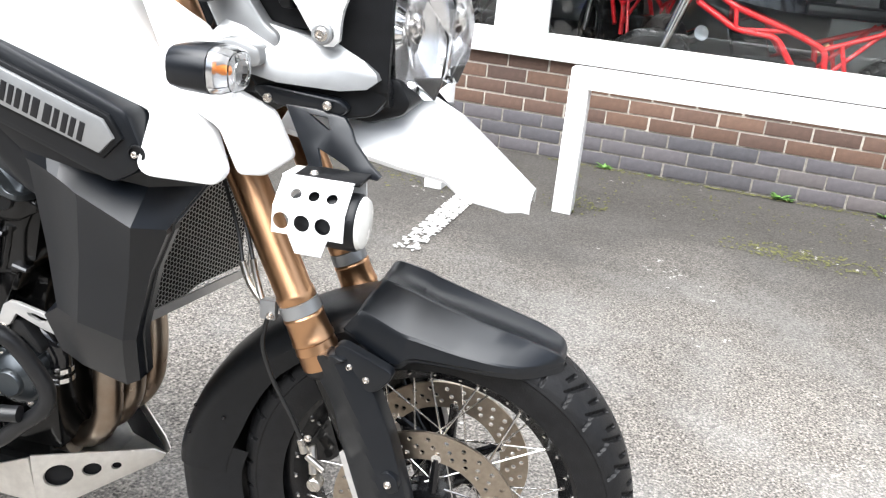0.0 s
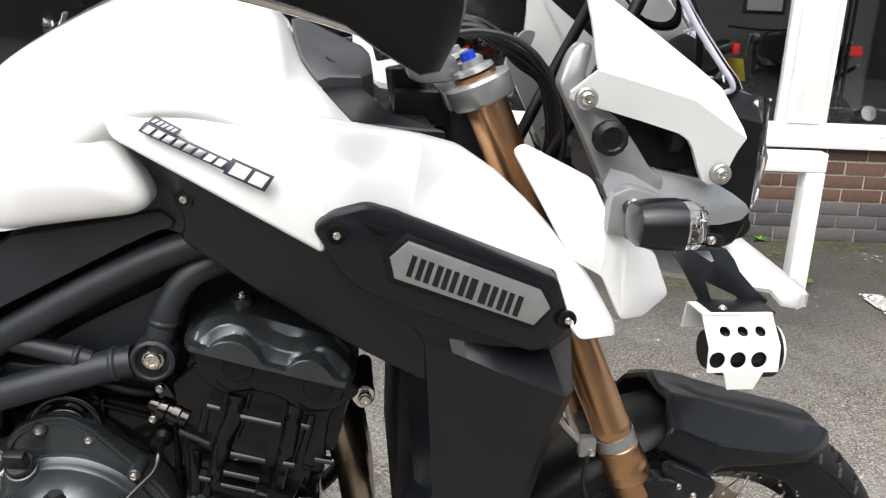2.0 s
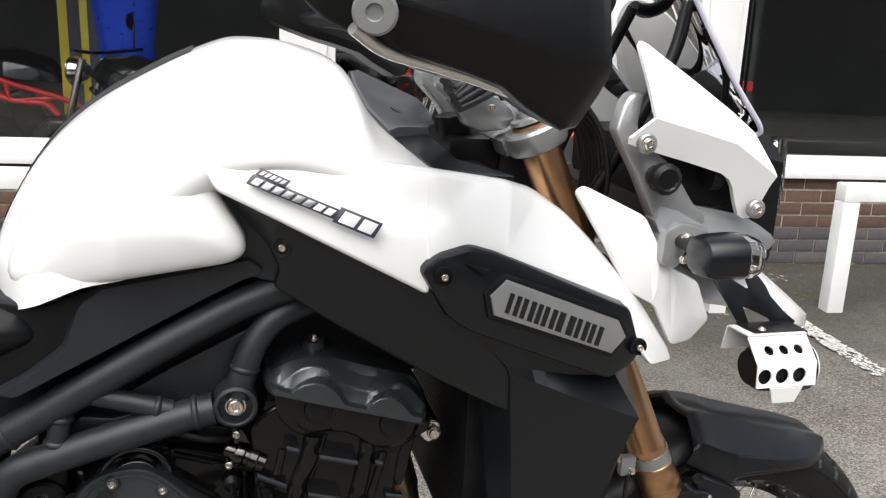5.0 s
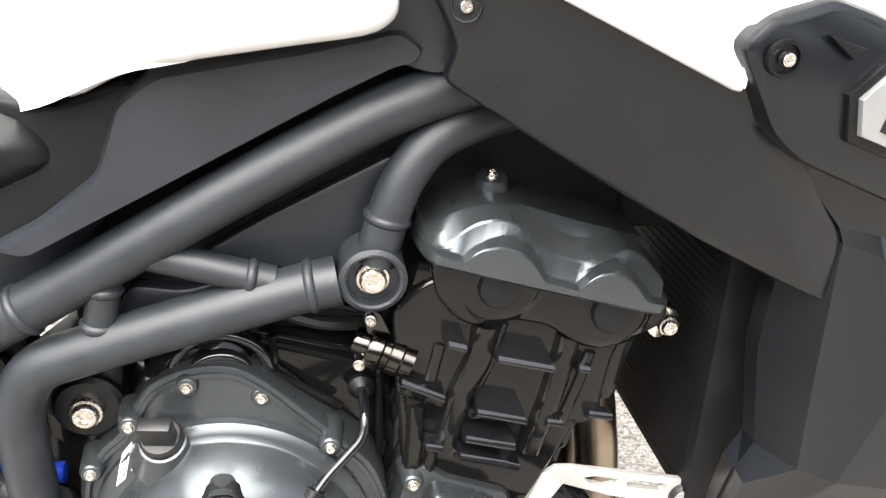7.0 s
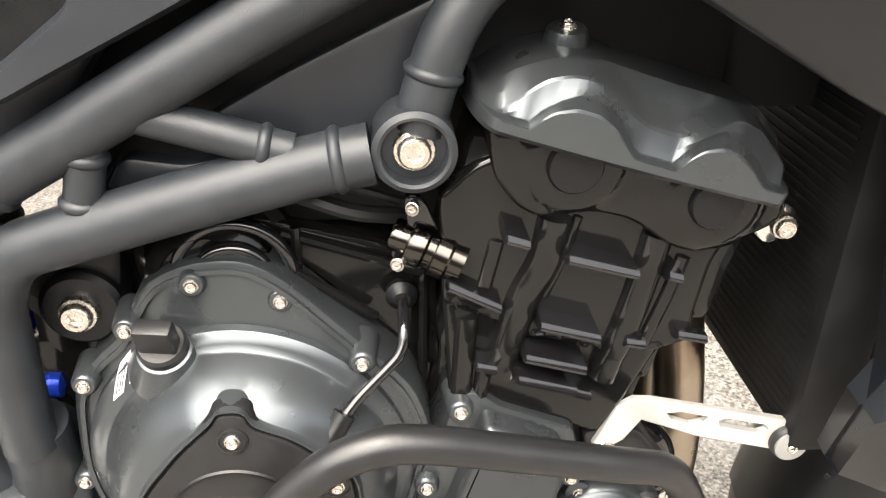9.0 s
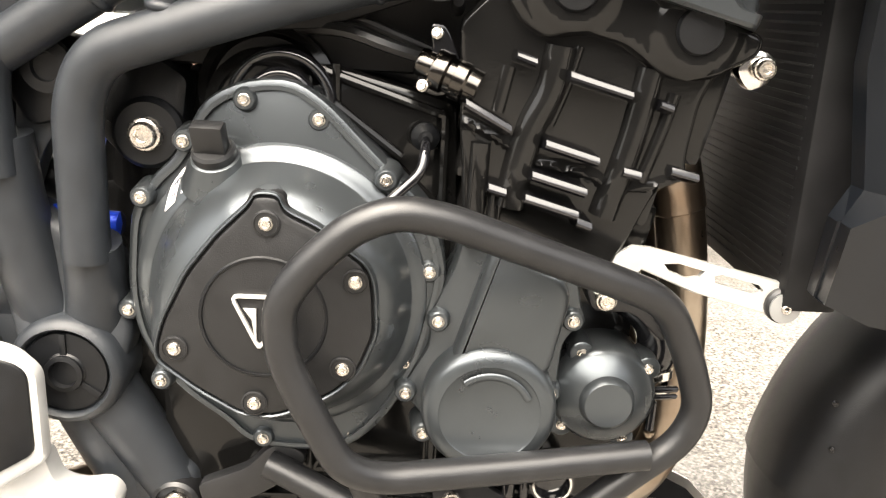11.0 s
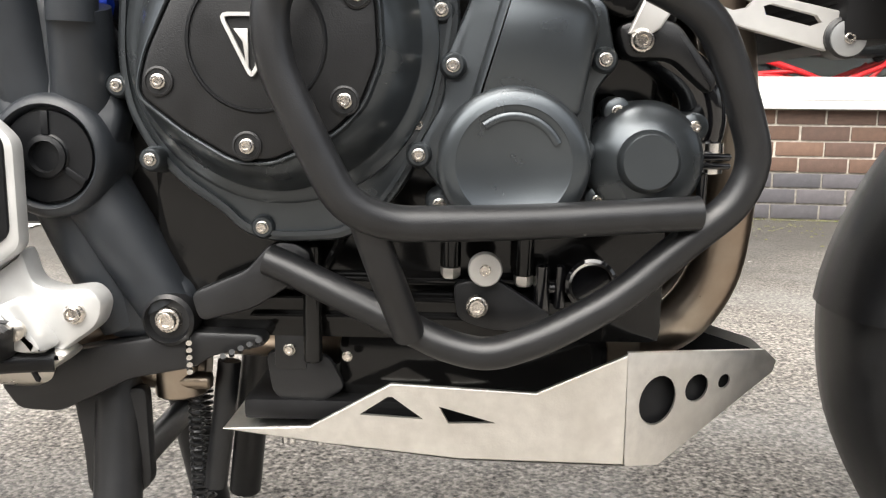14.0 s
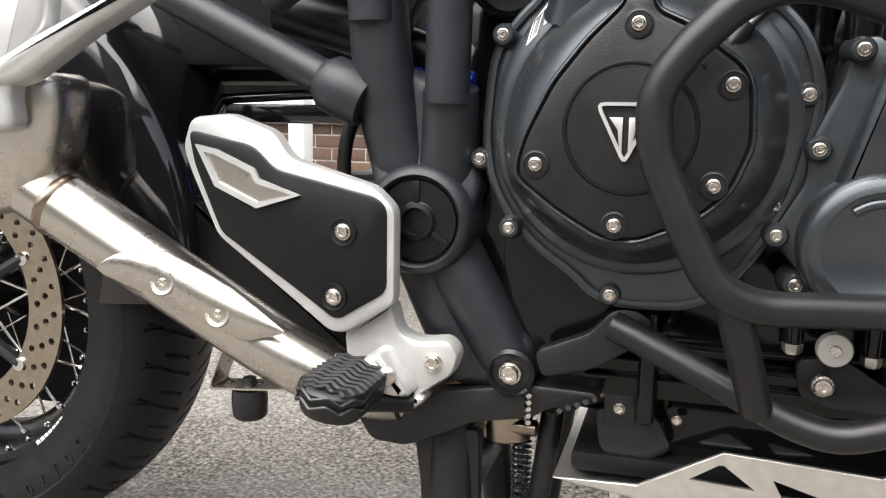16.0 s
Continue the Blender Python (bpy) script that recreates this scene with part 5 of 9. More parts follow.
P("top_yoke", joined(*[lathe([(0.038, -0.014), (0.041, -0.010), (0.041, 0.012), (0.037, 0.016), (0.028, 0.016)], on_fork(1.124, s * 0.104), (-0.41, 0, 0.91), 32) for s in (-1, 1)], moved(block(-0.045, 0.035, -0.10, 0.10, -0.012, 0.012, 0.005), Matrix.Translation(on_fork(1.124, 0)) @ pose(0, 0, 0, 0, -24, 0))), SILVER, None, "silver top fork yoke")
def riser(y):
    """Silver cast riser leaning back over the yoke, with its clamp cap on top."""
    o = [(0.402, 1.196), (0.414, 1.206), (0.430, 1.206), (0.446, 1.192), (0.462, 1.180), (0.500, 1.158), (0.506, 1.142), (0.494, 1.130), (0.458, 1.126), (0.442, 1.132), (0.436, 1.148), (0.418, 1.166), (0.404, 1.180)]
    return panel(o, y - 0.022, 0.044, 0.005)


for s in (-1, 1):
    rs = P("bar_riser", riser(s * 0.062), SILVER, None, "silver cast handlebar riser", 40)
    bolt((0.472, s * 0.062 - 0.022, 1.158), 0.0075, rs)
P("ignition_barrel", joined(rod((0.448, 0.0, 1.10), (0.442, 0.0, 1.142), 0.026), block(0.425, 0.50, -0.05, 0.05, 1.07, 1.115, 0.008)), MATT, None, "black ignition barrel")
P("lower_yoke", joined(*[lathe([(0.036, -0.02), (0.038, -0.016), (0.038, 0.016), (0.036, 0.02)], on_fork(0.93, s * 0.104), (-0.41, 0, 0.91), 28) for s in (-1, 1)], block(0.60, 0.67, -0.1, 0.1, 0.905, 0.945, 0.006)), MATT, None, "black lower fork yoke")
P("steering_head", rod((0.50, 0, 1.12), (0.60, 0, 0.90), 0.04), FRAME)
rnd = random.Random(4)
for i in range(8):
    y0 = -0.12 + 0.03 * i
    P("cable", tube([(0.40, -0.19 + 0.012 * i, 1.165 + 0.004 * i), (0.436, -0.130 + 0.015 * i, 1.168 + 0.007 * (i % 4)), (0.475, -0.105 + 0.015 * i, 1.184 + 0.008 * (i % 3)), (0.515, -0.100 + 0.014 * i, 1.194 + 0.006 * (i % 4)), (0.560, -0.100 + 0.014 * i, 1.189 - 0.008 * (i % 3)), (0.590, -0.100 + 0.013 * i, 1.172 - 0.008 * (i % 4)), (0.625, -0.10 + 0.013 * i, 1.130), (0.640, -0.10 + 0.012 * i, 1.06), (0.625, -0.08 + 0.012 * i, 0.96)], 0.0040 + 0.001 * (i % 3), 10, 0.03), CABLE, None, "black control cable")
P("instrument_pod", lathe([(0.03, -0.02), (0.052, -0.015), (0.055, 0.0), (0.052, 0.012), (0.045, 0.012), (0.043, 0.006), (0.0001, 0.005)], (0.595, -0.05, 1.285), (-0.75, -0.15, 0.65), 32), MATT, None, "round instrument with a dark face")
P("instrument_bezel", ring_data(0, 0, [(-0.004, 0.050), (0.004, 0.050), (0.004, 0.045), (-0.004, 0.045)], 40), STEEL, None).matrix_basis = Matrix.Translation((0.586, -0.052, 1.293)) @ Vector((-0.75, -0.15, 0.65)).to_track_quat("Y", "Z").to_matrix().to_4x4()
P("fairing_bracket", joined(tube([(0.60, -0.08, 1.0), (0.66, -0.10, 1.12), (0.72, -0.10, 1.24), (0.74, -0.08, 1.30)], 0.009, 10, 0.04), tube([(0.60, 0.08, 1.0), (0.66, 0.10, 1.12), (0.72, 0.10, 1.24), (0.74, 0.08, 1.30)], 0.009, 10, 0.04)), MATT, None, "black fairing bracket")

# ---- headlight, beak, side cheeks ----
def creased(up, crease, low, f, thick):
    """A panel of two facets meeting in a sharp crease, in (x, z) with depth f."""
    edge = list(up) + [crease[-1]] + list(low) + [crease[0]]
    inner = crease[1:-1]
    vs = [(x, f(x, z), z) for x, z in edge] + [(x, f(x, z), z) for x, z in inner]
    n, nu, ni = len(edge), len(up), len(inner)
    fs = [tuple(range(nu + 1)) + tuple(n + k for k in reversed(range(ni))) + (n - 1,)]
    fs.append(tuple(range(nu, n)) + tuple(n + k for k in range(ni)))
    off = len(vs)
    vs += [(x, f(x, z) + thick, z) for x, z in edge]
    fs.append(tuple(off + k for k in range(n)))
    fs += [(k, (k + 1) % n, off + (k + 1) % n, off + k) for k in range(n)]
    return vs, fs


def cheek(side):
    """White cheek beside the headlight, creased along its length."""
    ridge = ((0.630, 1.163), (0.754, 1.130), (0.828, 1.086))

    def f(x, z):
        zc = table(x, ridge)
        return -0.213 + max(0, x - 0.76) * 0.20 + (0.62 * (z - zc) if z > zc else 0.30 * (zc - z))
    d = creased([(0.637, 1.21), (0.633, 1.243), (0.638, 1.250), (0.646, 1.247), (0.709, 1.203), (0.757, 1.168), (0.796, 1.142), (0.823, 1.098)], [(0.640, 1.160), (0.700, 1.1446), (0.754, 1.130), (0.790, 1.1086), (0.827, 1.087)], [(0.820, 1.072), (0.816, 1.056), (0.813, 1.036), (0.806, 1.029), (0.795, 1.028), (0.786, 1.033), (0.776, 1.050), (0.765, 1.072), (0.757, 1.083), (0.744, 1.091), (0.695, 1.105), (0.622, 1.124), (0.614, 1.127), (0.613, 1.135)], f, 0.008)
    return d if side > 0 else mirror(d)


def wing2(side):
    f = lambda x, z: -0.200 - 0.03 * max(0, 0.98 - z) * 2 + max(0, x - 0.69) * 0.25 + max(0, z - 1.0) * 0.3
    d = panel([(0.557, 1.063), (0.570, 1.072), (0.652, 1.034), (0.676, 0.985), (0.692, 0.967), (0.736, 0.946), (0.762, 0.890), (0.728, 0.864), (0.696, 0.863), (0.670, 0.918), (0.630, 0.939), (0.60, 0.99)], f, 0.010, 0.004, 0.008, 0.02, 1, 2)
    return d if side > 0 else mirror(d)


for side in (1, -1):
    P("headlight_cheek", cheek(side), WHITE, None, "gloss white cheek beside the headlight", 45)
    P("front_wing", wing2(side), WHITE, None, "gloss white deflector behind the headlight", 45)
    b = panel([(0.619, 1.176), (0.631, 1.188), (0.646, 1.186), (0.643, 1.172), (0.636, 1.146), (0.650, 1.120), (0.676, 1.105), (0.700, 1.076), (0.721, 1.047), (0.740, 1.035), (0.735, 0.985), (0.690, 0.990), (0.672, 1.012), (0.655, 1.046), (0.635, 1.085), (0.605, 1.141)], lambda x, z: -0.186 + max(0, z - 1.1) * 0.25, 0.022, 0.005)
    P("headlight_bracket", b if side > 0 else mirror(b), SILVER, None, "silver cast headlight bracket", 40)
    arm_f = lambda x, z: -0.200 + max(0, x - 0.76) * 0.28 + max(0, z - table(x, ((0.66, 1.030), (0.84, 0.992)))) * 0.8
    b = creased([(0.672, 1.046), (0.700, 1.052), (0.722, 1.046), (0.808, 1.028), (0.837, 1.013)], [(0.660, 1.030), (0.740, 1.0165), (0.854, 1.001)], [(0.858, 0.993), (0.846, 0.983), (0.815, 0.979), (0.742, 0.983), (0.690, 0.993), (0.668, 1.012)], arm_f, 0.03)
    P("bracket_arm", b if side > 0 else mirror(b), SILVER, None, "silver lower arm of the headlight bracket", 40)



def beak():
    """Broad white beak under the headlight, turned down along its sides to a short lip."""
    mid = ((0.72, 0.950), (0.866, 0.948), (0.923, 0.922), (1.041, 0.838))
    edge = ((0.72, 0.915), (0.866, 0.889), (0.948, 0.867), (1.041, 0.832))
    wide = ((0.72, 0.140), (0.866, 0.137), (0.948, 0.102), (0.99, 0.072), (1.030, 0.040), (1.041, 0.030))
    rows = []
    for x in (0.72, 0.80, 0.866, 0.90, 0.923, 0.948, 0.97, 0.99, 1.012, 1.030, 1.041):
        zc, ze, hw = table(x, mid), table(x, edge), table(x, wide)
        lip = (0.020 if x < 1.02 else 0.014) if x > 0.94 else 0.004
        rows.append([(x + (0.012 if abs(s) > 1 and x < 1.0 else 0), max(-1, min(1, s)) * hw, zc + (ze - zc) * k - (lip if abs(s) > 1 else 0)) for s, k in ((-1.1, 1), (-1, 1), (-0.75, 0.55), (-0.45, 0.08), (0, 0), (0.45, 0.08), (0.75, 0.55), (1, 1), (1.1, 1))])
    top = loft(rows)
    low = loft([[(x, y * 0.97, z - 0.006) for x, y, z in r] for r in rows])
    vs, fs = joined(top, low)
    n, q, off = 9, len(rows), len(top[0])
    for i in range(q - 1):
        for k in (0, n - 1):
            fs.append((i * n + k, (i + 1) * n + k, (i + 1) * n + k + off, i * n + k + off))
    for i in (0, q - 1):
        for k in range(n - 1):
            fs.append((i * n + k, i * n + k + 1, i * n + k + 1 + off, i * n + k + off))
    return vs, fs


P("beak", beak(), WHITE, None, "gloss white beak below the headlight", 50)
hl = new("headlight")
hl.parent = bike
tagged(hl, "twin headlight with clear faceted lenses in a black housing")
P("housing", loft([[(x, s * w, z) for s, z in ((-1, z0 + 0.02), (-0.92, z0), (0, z0 - 0.008), (0.92, z0), (1, z0 + 0.02), (1, z1 - 0.03), (0.8, z1), (0, z1 + 0.01), (-0.8, z1), (-1, z1 - 0.03))] for x, w, z0, z1 in ((0.70, 0.09, 1.0, 1.10), (0.76, 0.14, 0.97, 1.13), (0.81, 0.162, 0.96, 1.14), (0.866, 0.155, 0.958, 1.128), (0.866, 0.146, 0.966, 1.120), (0.838, 0.140, 0.975, 1.11))], closed=True, cap=True), MATT, hl, "black headlight housing", 30)
for side in (-1, 1):
    yc = side * 0.078
    out = [(-0.070, 0.075), (0.060, 0.088), (0.070, 0.02), (0.045, -0.055), (-0.01, -0.088), (-0.055, -0.07), (-0.072, -0.01)]
    out = [(a * (1 if side > 0 else -1), b) for a, b in out]
    cz = 1.042
    ring0 = [(0.866 - 0.25 * abs(a * side + 0.0) * 0.0, yc + a, cz + b) for a, b in out]
    mid = [(0.905 - 0.35 * max(0, a * side), yc + a * 0.93, cz + b * 0.95) for a, b in out]
    top = [(0.918 - 0.40 * max(0, a * side), yc + a * 0.5, cz + b * 0.5) for a, b in out]
    skin = [ring0, mid, top, [(0.921, yc, cz)] * 7]
    lens = joined(loft(skin, closed=True), loft([[(x - 0.003, y, z) for x, y, z in r] for r in skin], closed=True))
    P("lens", lens, LENS, hl, "clear faceted headlight lens", 20).visible_shadow = False
    scallop = lambda k: 1.0 if k % 2 else 0.965
    fine = [(out[i][0] + (out[(i + 1) % 7][0] - out[i][0]) * q / 4, out[i][1] + (out[(i + 1) % 7][1] - out[i][1]) * q / 4) for i in range(7) for q in range(4)]
    P("reflector", loft([[(x, yc + a * r * scallop(k), cz + b * r * scallop(k)) for k, (a, b) in enumerate(fine)] for x, r in ((0.866, 0.97), (0.856, 0.86), (0.848, 0.6), (0.840, 0.25), (0.840, 0.01))], closed=True), MIRROR_CHROME, hl, "bright faceted reflector", 8)
    P("bulb_cap", lathe([(0.018, 0), (0.02, 0.01), (0.012, 0.02), (0.0001, 0.022)], (0.842, yc, cz + 0.01), (1, 0, 0), 16), STEEL, hl)
for x, y, z in ((0.627, -0.221, 1.130), (0.799, -0.205, 1.045)):
    P("bush", lathe([(0.0125, -0.004), (0.0125, 0.002), (0.0105, 0.004), (0.0095, 0.004)], (x, y + 0.002, z), (0, -1, 0), 22), SILVER)
    bolt((x, y - 0.001, z), 0.0095, bike)
P("adjuster_knob", lathe([(0.012, -0.03), (0.016, -0.004), (0.020, 0.0), (0.020, 0.012), (0.014, 0.016), (0.012, 0.014), (0.0001, 0.014)], (0.660, -0.205, 1.086), (0, -1, 0), 12), MATT, None, "black star-shaped adjuster knob", 20)
P("headlight_inner", joined(block(0.69, 0.79, -0.16, 0.16, 1.04, 1.12, 0.01), rod((0.74, -0.175, 1.085), (0.755, -0.175, 1.085), 0.02)), DARK)
# windscreen
EDGE_LINE = ((1.130, 0.806, 0.150), (1.138, 0.823, 0.163), (1.150, 0.815, 0.168), (1.170, 0.796, 0.171), (1.210, 0.762, 0.174), (1.260, 0.726, 0.177), (1.320, 0.686, 0.176), (1.400, 0.634, 0.168))


def windscreen():
    """Curved clear screen, two skins a few millimetres apart."""
    rows = []
    for z, x, hw in EDGE_LINE:
        rows.append([(x + 0.062 * (1 - s * s), s * hw, z - 0.006 * (1 - s * s)) for s in [k / 8 - 1 for k in range(17)]])
    a = loft(rows)
    b = loft([[(x - 0.004, y * 0.985, z) for x, y, z in r] for r in rows])
    return joined(a, b)


# light gathered in the screen's edge, put into a pale strip's colour
for side in (-1, 1):
    P("screen_edge", tube([(x - 0.002, side * hw * 0.995, z) for z, x, hw in EDGE_LINE], 0.0036, 8, 0.02), SCREEN_EDGE, None, "pale polished edge of the screen", 60)
P("screen_edge", tube([(0.806 - 0.002 + 0.062 * (1 - s * s), s * 0.150, 1.130 - 0.006 * (1 - s * s)) for s in [k / 4 - 1 for k in range(9)]], 0.0028, 8, 0.02), SCREEN_EDGE, None, "", 60)
P("windscreen", windscreen(), SCREEN, None, "clear curved windscreen", 60)
for side in (-1, 1):
    P("screen_mount", tube([(0.80, side * 0.10, 1.15), (0.79, side * 0.115, 1.22), (0.745, side * 0.12, 1.27)], 0.005, 10), MATT, None, "black screen mount")

# indicators
def indicator(side):
    ob = new("indicator")
    ob.parent = bike
    tagged(ob, "black indicator with a clear lens on a rubber stalk")
    s = side
    base = Vector((0.700, -0.290 * s, 1.008))
    shape = lambda x, k: [(x, base.y + k * 0.034 * (abs(math.cos(a)) ** 0.7) * (1 if math.cos(a) > 0 else -1), base.z + k * 0.0265 * (abs(math.sin(a)) ** 0.7) * (1 if math.sin(a) > 0 else -1)) for a in [2 * math.pi * i / 14 for i in range(14)]]
    P("indicator_body", loft([shape(0.666, 0.60), shape(0.670, 0.84), shape(0.684, 0.96), shape(0.708, 1.0), shape(0.717, 1.0)], closed=True, cap=True), SATIN, ob, "black indicator body", 40)
    P("indicator_lens", loft([shape(0.7175, 0.99), shape(0.731, 0.96), shape(0.741, 0.80), shape(0.744, 0.5), shape(0.7415, 0.48), shape(0.7385, 0.76), shape(0.729, 0.92), shape(0.7175, 0.94)], closed=True), LENS, ob, "clear ribbed lens", 25)
    P("bulb", lathe([(0.003, 0), (0.006, 0.006), (0.005, 0.011), (0.0001, 0.014)], (0.717, base.y, base.z), (1, 0, 0), 12), AMBER, ob, "amber bulb")
    P("reflector", loft([shape(0.7178, 0.93), shape(0.722, 0.8), shape(0.7185, 0.3), shape(0.7183, 0.05)], closed=True), MIRROR_CHROME, ob)
    P("stalk", tube([(0.690, -0.205 * s, 1.008), (0.692, -0.262 * s, 1.006)], lambda t: 0.009 + 0.002 * math.sin(t * 20), 12), RUBBER_SOFT, ob, "ribbed rubber stalk")
    return ob


for side in (1, -1):
    indicator(side)
bolt((0.691, -0.226, 1.013), 0.0085, bike)
bolt((0.692, -0.222, 0.985), 0.0080, bike)
P("indicator_mount", panel([(0.668, 1.022), (0.690, 1.032), (0.728, 1.022), (0.730, 1.002), (0.700, 0.996), (0.690, 0.970), (0.665, 0.976)], -0.214, 0.03, 0.004), SILVER, None, "silver indicator mount")

# auxiliary lamps on brackets
def aux_lamp(side):
    ob = new("auxiliary_lamp")
    ob.parent = bike
    tagged(ob, "round auxiliary lamp in a white perforated guard")
    yc, zc = -0.245 * side, 0.843
    P("lamp_body", lathe([(0.022, -0.05), (0.031, -0.035), (0.034, 0.0), (0.034, 0.030), (0.032, 0.033)], (0.838, yc, zc), (1, 0, 0), 28), MATT, ob, "black lamp body")
    # the lens's bright look is painted as an opaque white skin
    P("lamp_lens", lathe([(0.032, 0.0), (0.029, 0.005), (0.017, 0.008), (0.0001, 0.009), (0.0001, 0.007), (0.017, 0.006), (0.028, 0.003), (0.031, 0.0)], (0.8705, yc, zc), (1, 0, 0), 28, False), LENS_BRIGHT, ob, "round pale frosted lens")
    # guard: folded plate, top, slope and side, drilled
    x0, x1 = 0.776, 0.862
    faces = [((-0.010, 0.046), (0.036, 0.044)), ((-0.010, 0.046), (-0.038, 0.0185)), ((-0.038, 0.018), (-0.041, -0.012)), ((-0.041, -0.0125), (-0.038, -0.035)), ((0.036, 0.044), (0.044, 0.01))]
    for i, ((ya, za), (yb, zb)) in enumerate(faces):
        L = math.hypot(yb - ya, zb - za)
        sh = -0.018 if i in (3,) else 0
        outline = [(x0 + (0.02 if i in (3,) else 0), 0), (x1 + sh, 0), (x1 + sh - (0.008 if i == 3 else 0), L), (x0 + (0.028 if i == 3 else 0), L)]
        hs = []
        if i in (1, 2):
            hs = [circle2(x0 + (0.023 if i == 1 else 0.011) + (0.0215 if i == 1 else 0.025) * k, L * 0.5, 0.0098 if i == 2 else 0.0068, 20) for k in range(3)]
        data = panel(outline, 0.0, 0.0025, 0.0008, soft=0, holes=hs)
        ang = math.atan2(zb - za, yb - ya)
        m = Matrix.Translation((0, yc, zc)) @ Matrix(((1, 0, 0, 0), (0, -math.sin(ang), math.cos(ang), ya), (0, math.cos(ang), math.sin(ang), za), (0, 0, 0, 1)))
        g = moved(data, m)
        if side < 0:
            g = [(x, 2 * yc - y, z) for x, y, z in g[0]], g[1]
        P("guard_plate", g, WHITE, ob, "white folded guard plate with drilled holes" if hs else "white guard plate", 20)
    fold = lambda x, z: -0.192 - (0.955 - z) * 0.24 + 0.08 * max(0.0, (x - 0.775) * 0.42 + (z - 0.942) - 0.004) - 0.12 * max(0.0, -((x - 0.775) * 0.42 + (z - 0.942)) - 0.004)
    b = panel([(0.751, 0.957), (0.790, 0.956), (0.826, 0.950), (0.836, 0.938), (0.843, 0.924), (0.864, 0.902), (0.880, 0.890), (0.876, 0.885), (0.846, 0.886), (0.838, 0.895), (0.818, 0.904), (0.799, 0.912), (0.806, 0.892), (0.791, 0.890), (0.776, 0.916)], fold, 0.005, 0.0015, soft=0, holes=[[(0.781, 0.9495), (0.805, 0.9485), (0.811, 0.935), (0.808, 0.934)]])
    P("lamp_foot", joined(block(0.788, 0.868, -0.250, -0.206, 0.8868, 0.8918, 0.002)) if side > 0 else mirror(block(0.788, 0.868, -0.250, -0.206, 0.8868, 0.8918, 0.002)), MATT, ob)
    P("lamp_bracket", b if side > 0 else mirror(b), SATIN, ob, "black lamp bracket with cut-outs")
    bolt((0.808, yc + 0.008 * side, zc + 0.048), 0.0075, ob, (0, 0, 1), washer=True)
    return ob


for side in (1, -1):
    aux_lamp(side)
P("headlight_lower_cover", panel([(0.800, 0.992), (0.872, 0.992), (0.890, 0.962), (0.882, 0.946), (0.836, 0.930), (0.800, 0.932)], -0.128, 0.256, 0.008, soft=1), MATT, None, "black cover under the headlight", 30)
for side in (1, -1):
    flank = panel([(0.690, 0.996), (0.760, 0.990), (0.862, 0.990), (0.868, 0.972), (0.850, 0.947), (0.822, 0.944), (0.790, 0.945), (0.745, 0.951), (0.715, 0.965)], lambda x, z: -0.186 + max(0, x - 0.80) * 0.55, 0.03, 0.004, soft=1)
    strip = panel([(0.708, 0.974), (0.726, 0.977), (0.818, 0.969), (0.828, 0.958), (0.820, 0.949), (0.742, 0.954), (0.716, 0.961)], lambda x, z: -0.1915 + max(0, x - 0.80) * 0.3, 0.012, 0.003, soft=1)
    for nm, data in (("lamp_side_cover", flank), ("bolt_strip", strip)):
        P(nm, data if side > 0 else mirror(data), SATIN if nm == "bolt_strip" else MATT, None, "black side of the cover under the headlight" if nm != "bolt_strip" else "", 24)
for x in (0.729, 0.804):
    bolt((x, -0.193, 0.9615), 0.0078, bike)

# ==== engine, frame and lower parts ====
# ---- crankcase and cylinder block ----
P("crankcase", joined(block(-0.10, 0.33, -0.105, 0.12, 0.30, 0.60, 0.012), block(-0.16, -0.08, -0.09, 0.1, 0.42, 0.62, 0.02), block(0.05, 0.29, -0.085, 0.1, 0.235, 0.302, 0.012)), ENGINE_BLACK, None, "gloss black crankcase")
tilt = pose(0, 0, 0, 0, 13, 0)


def eng(x0, x1, y0, y1, z0, z1, e=0.003):
    """A block of the cylinder, given along its own leaning axis."""
    m = Matrix.Translation((0.245, 0, 0.60)) @ tilt
    return moved(block(x0, x1, y0, y1, z0, z1, e), m)


CYL_RAILS = (([(0.234, 0.752), (0.229, 0.720), (0.217, 0.692), (0.209, 0.659), (0.203, 0.625)], 0.0125, 0.013), ([(0.305, 0.738), (0.297, 0.691), (0.290, 0.661), (0.279, 0.620)], 0.0115, 0.013), ([(0.249, 0.752), (0.241, 0.720), (0.231, 0.692)], 0.004, 0.005), ([(0.325, 0.720), (0.318, 0.690), (0.306, 0.650)], 0.006, 0.006), ([(0.196, 0.735), (0.189, 0.700)], 0.006, 0.005), ([(0.178, 0.675), (0.176, 0.600)], 0.008, 0.006), ([(0.193, 0.640), (0.190, 0.600)], 0.006, 0.006))
CYL_LIP = ((0.157, 0.692), (0.186, 0.680), (0.201, 0.672), (0.222, 0.659), (0.266, 0.652), (0.282, 0.641), (0.316, 0.644), (0.341, 0.653))


def cylinder_depth(X, Z):
    """Flat casting with a step along its lip."""
    lip = np.interp(X, [p[0] for p in CYL_LIP], [p[1] for p in CYL_LIP])
    y = -0.160 + 0.0045 * ease(lip - Z, 0.0, 0.003) - 0.0025 * np.exp(-((Z - lip - 0.002) / 0.0025) ** 2)
    return y


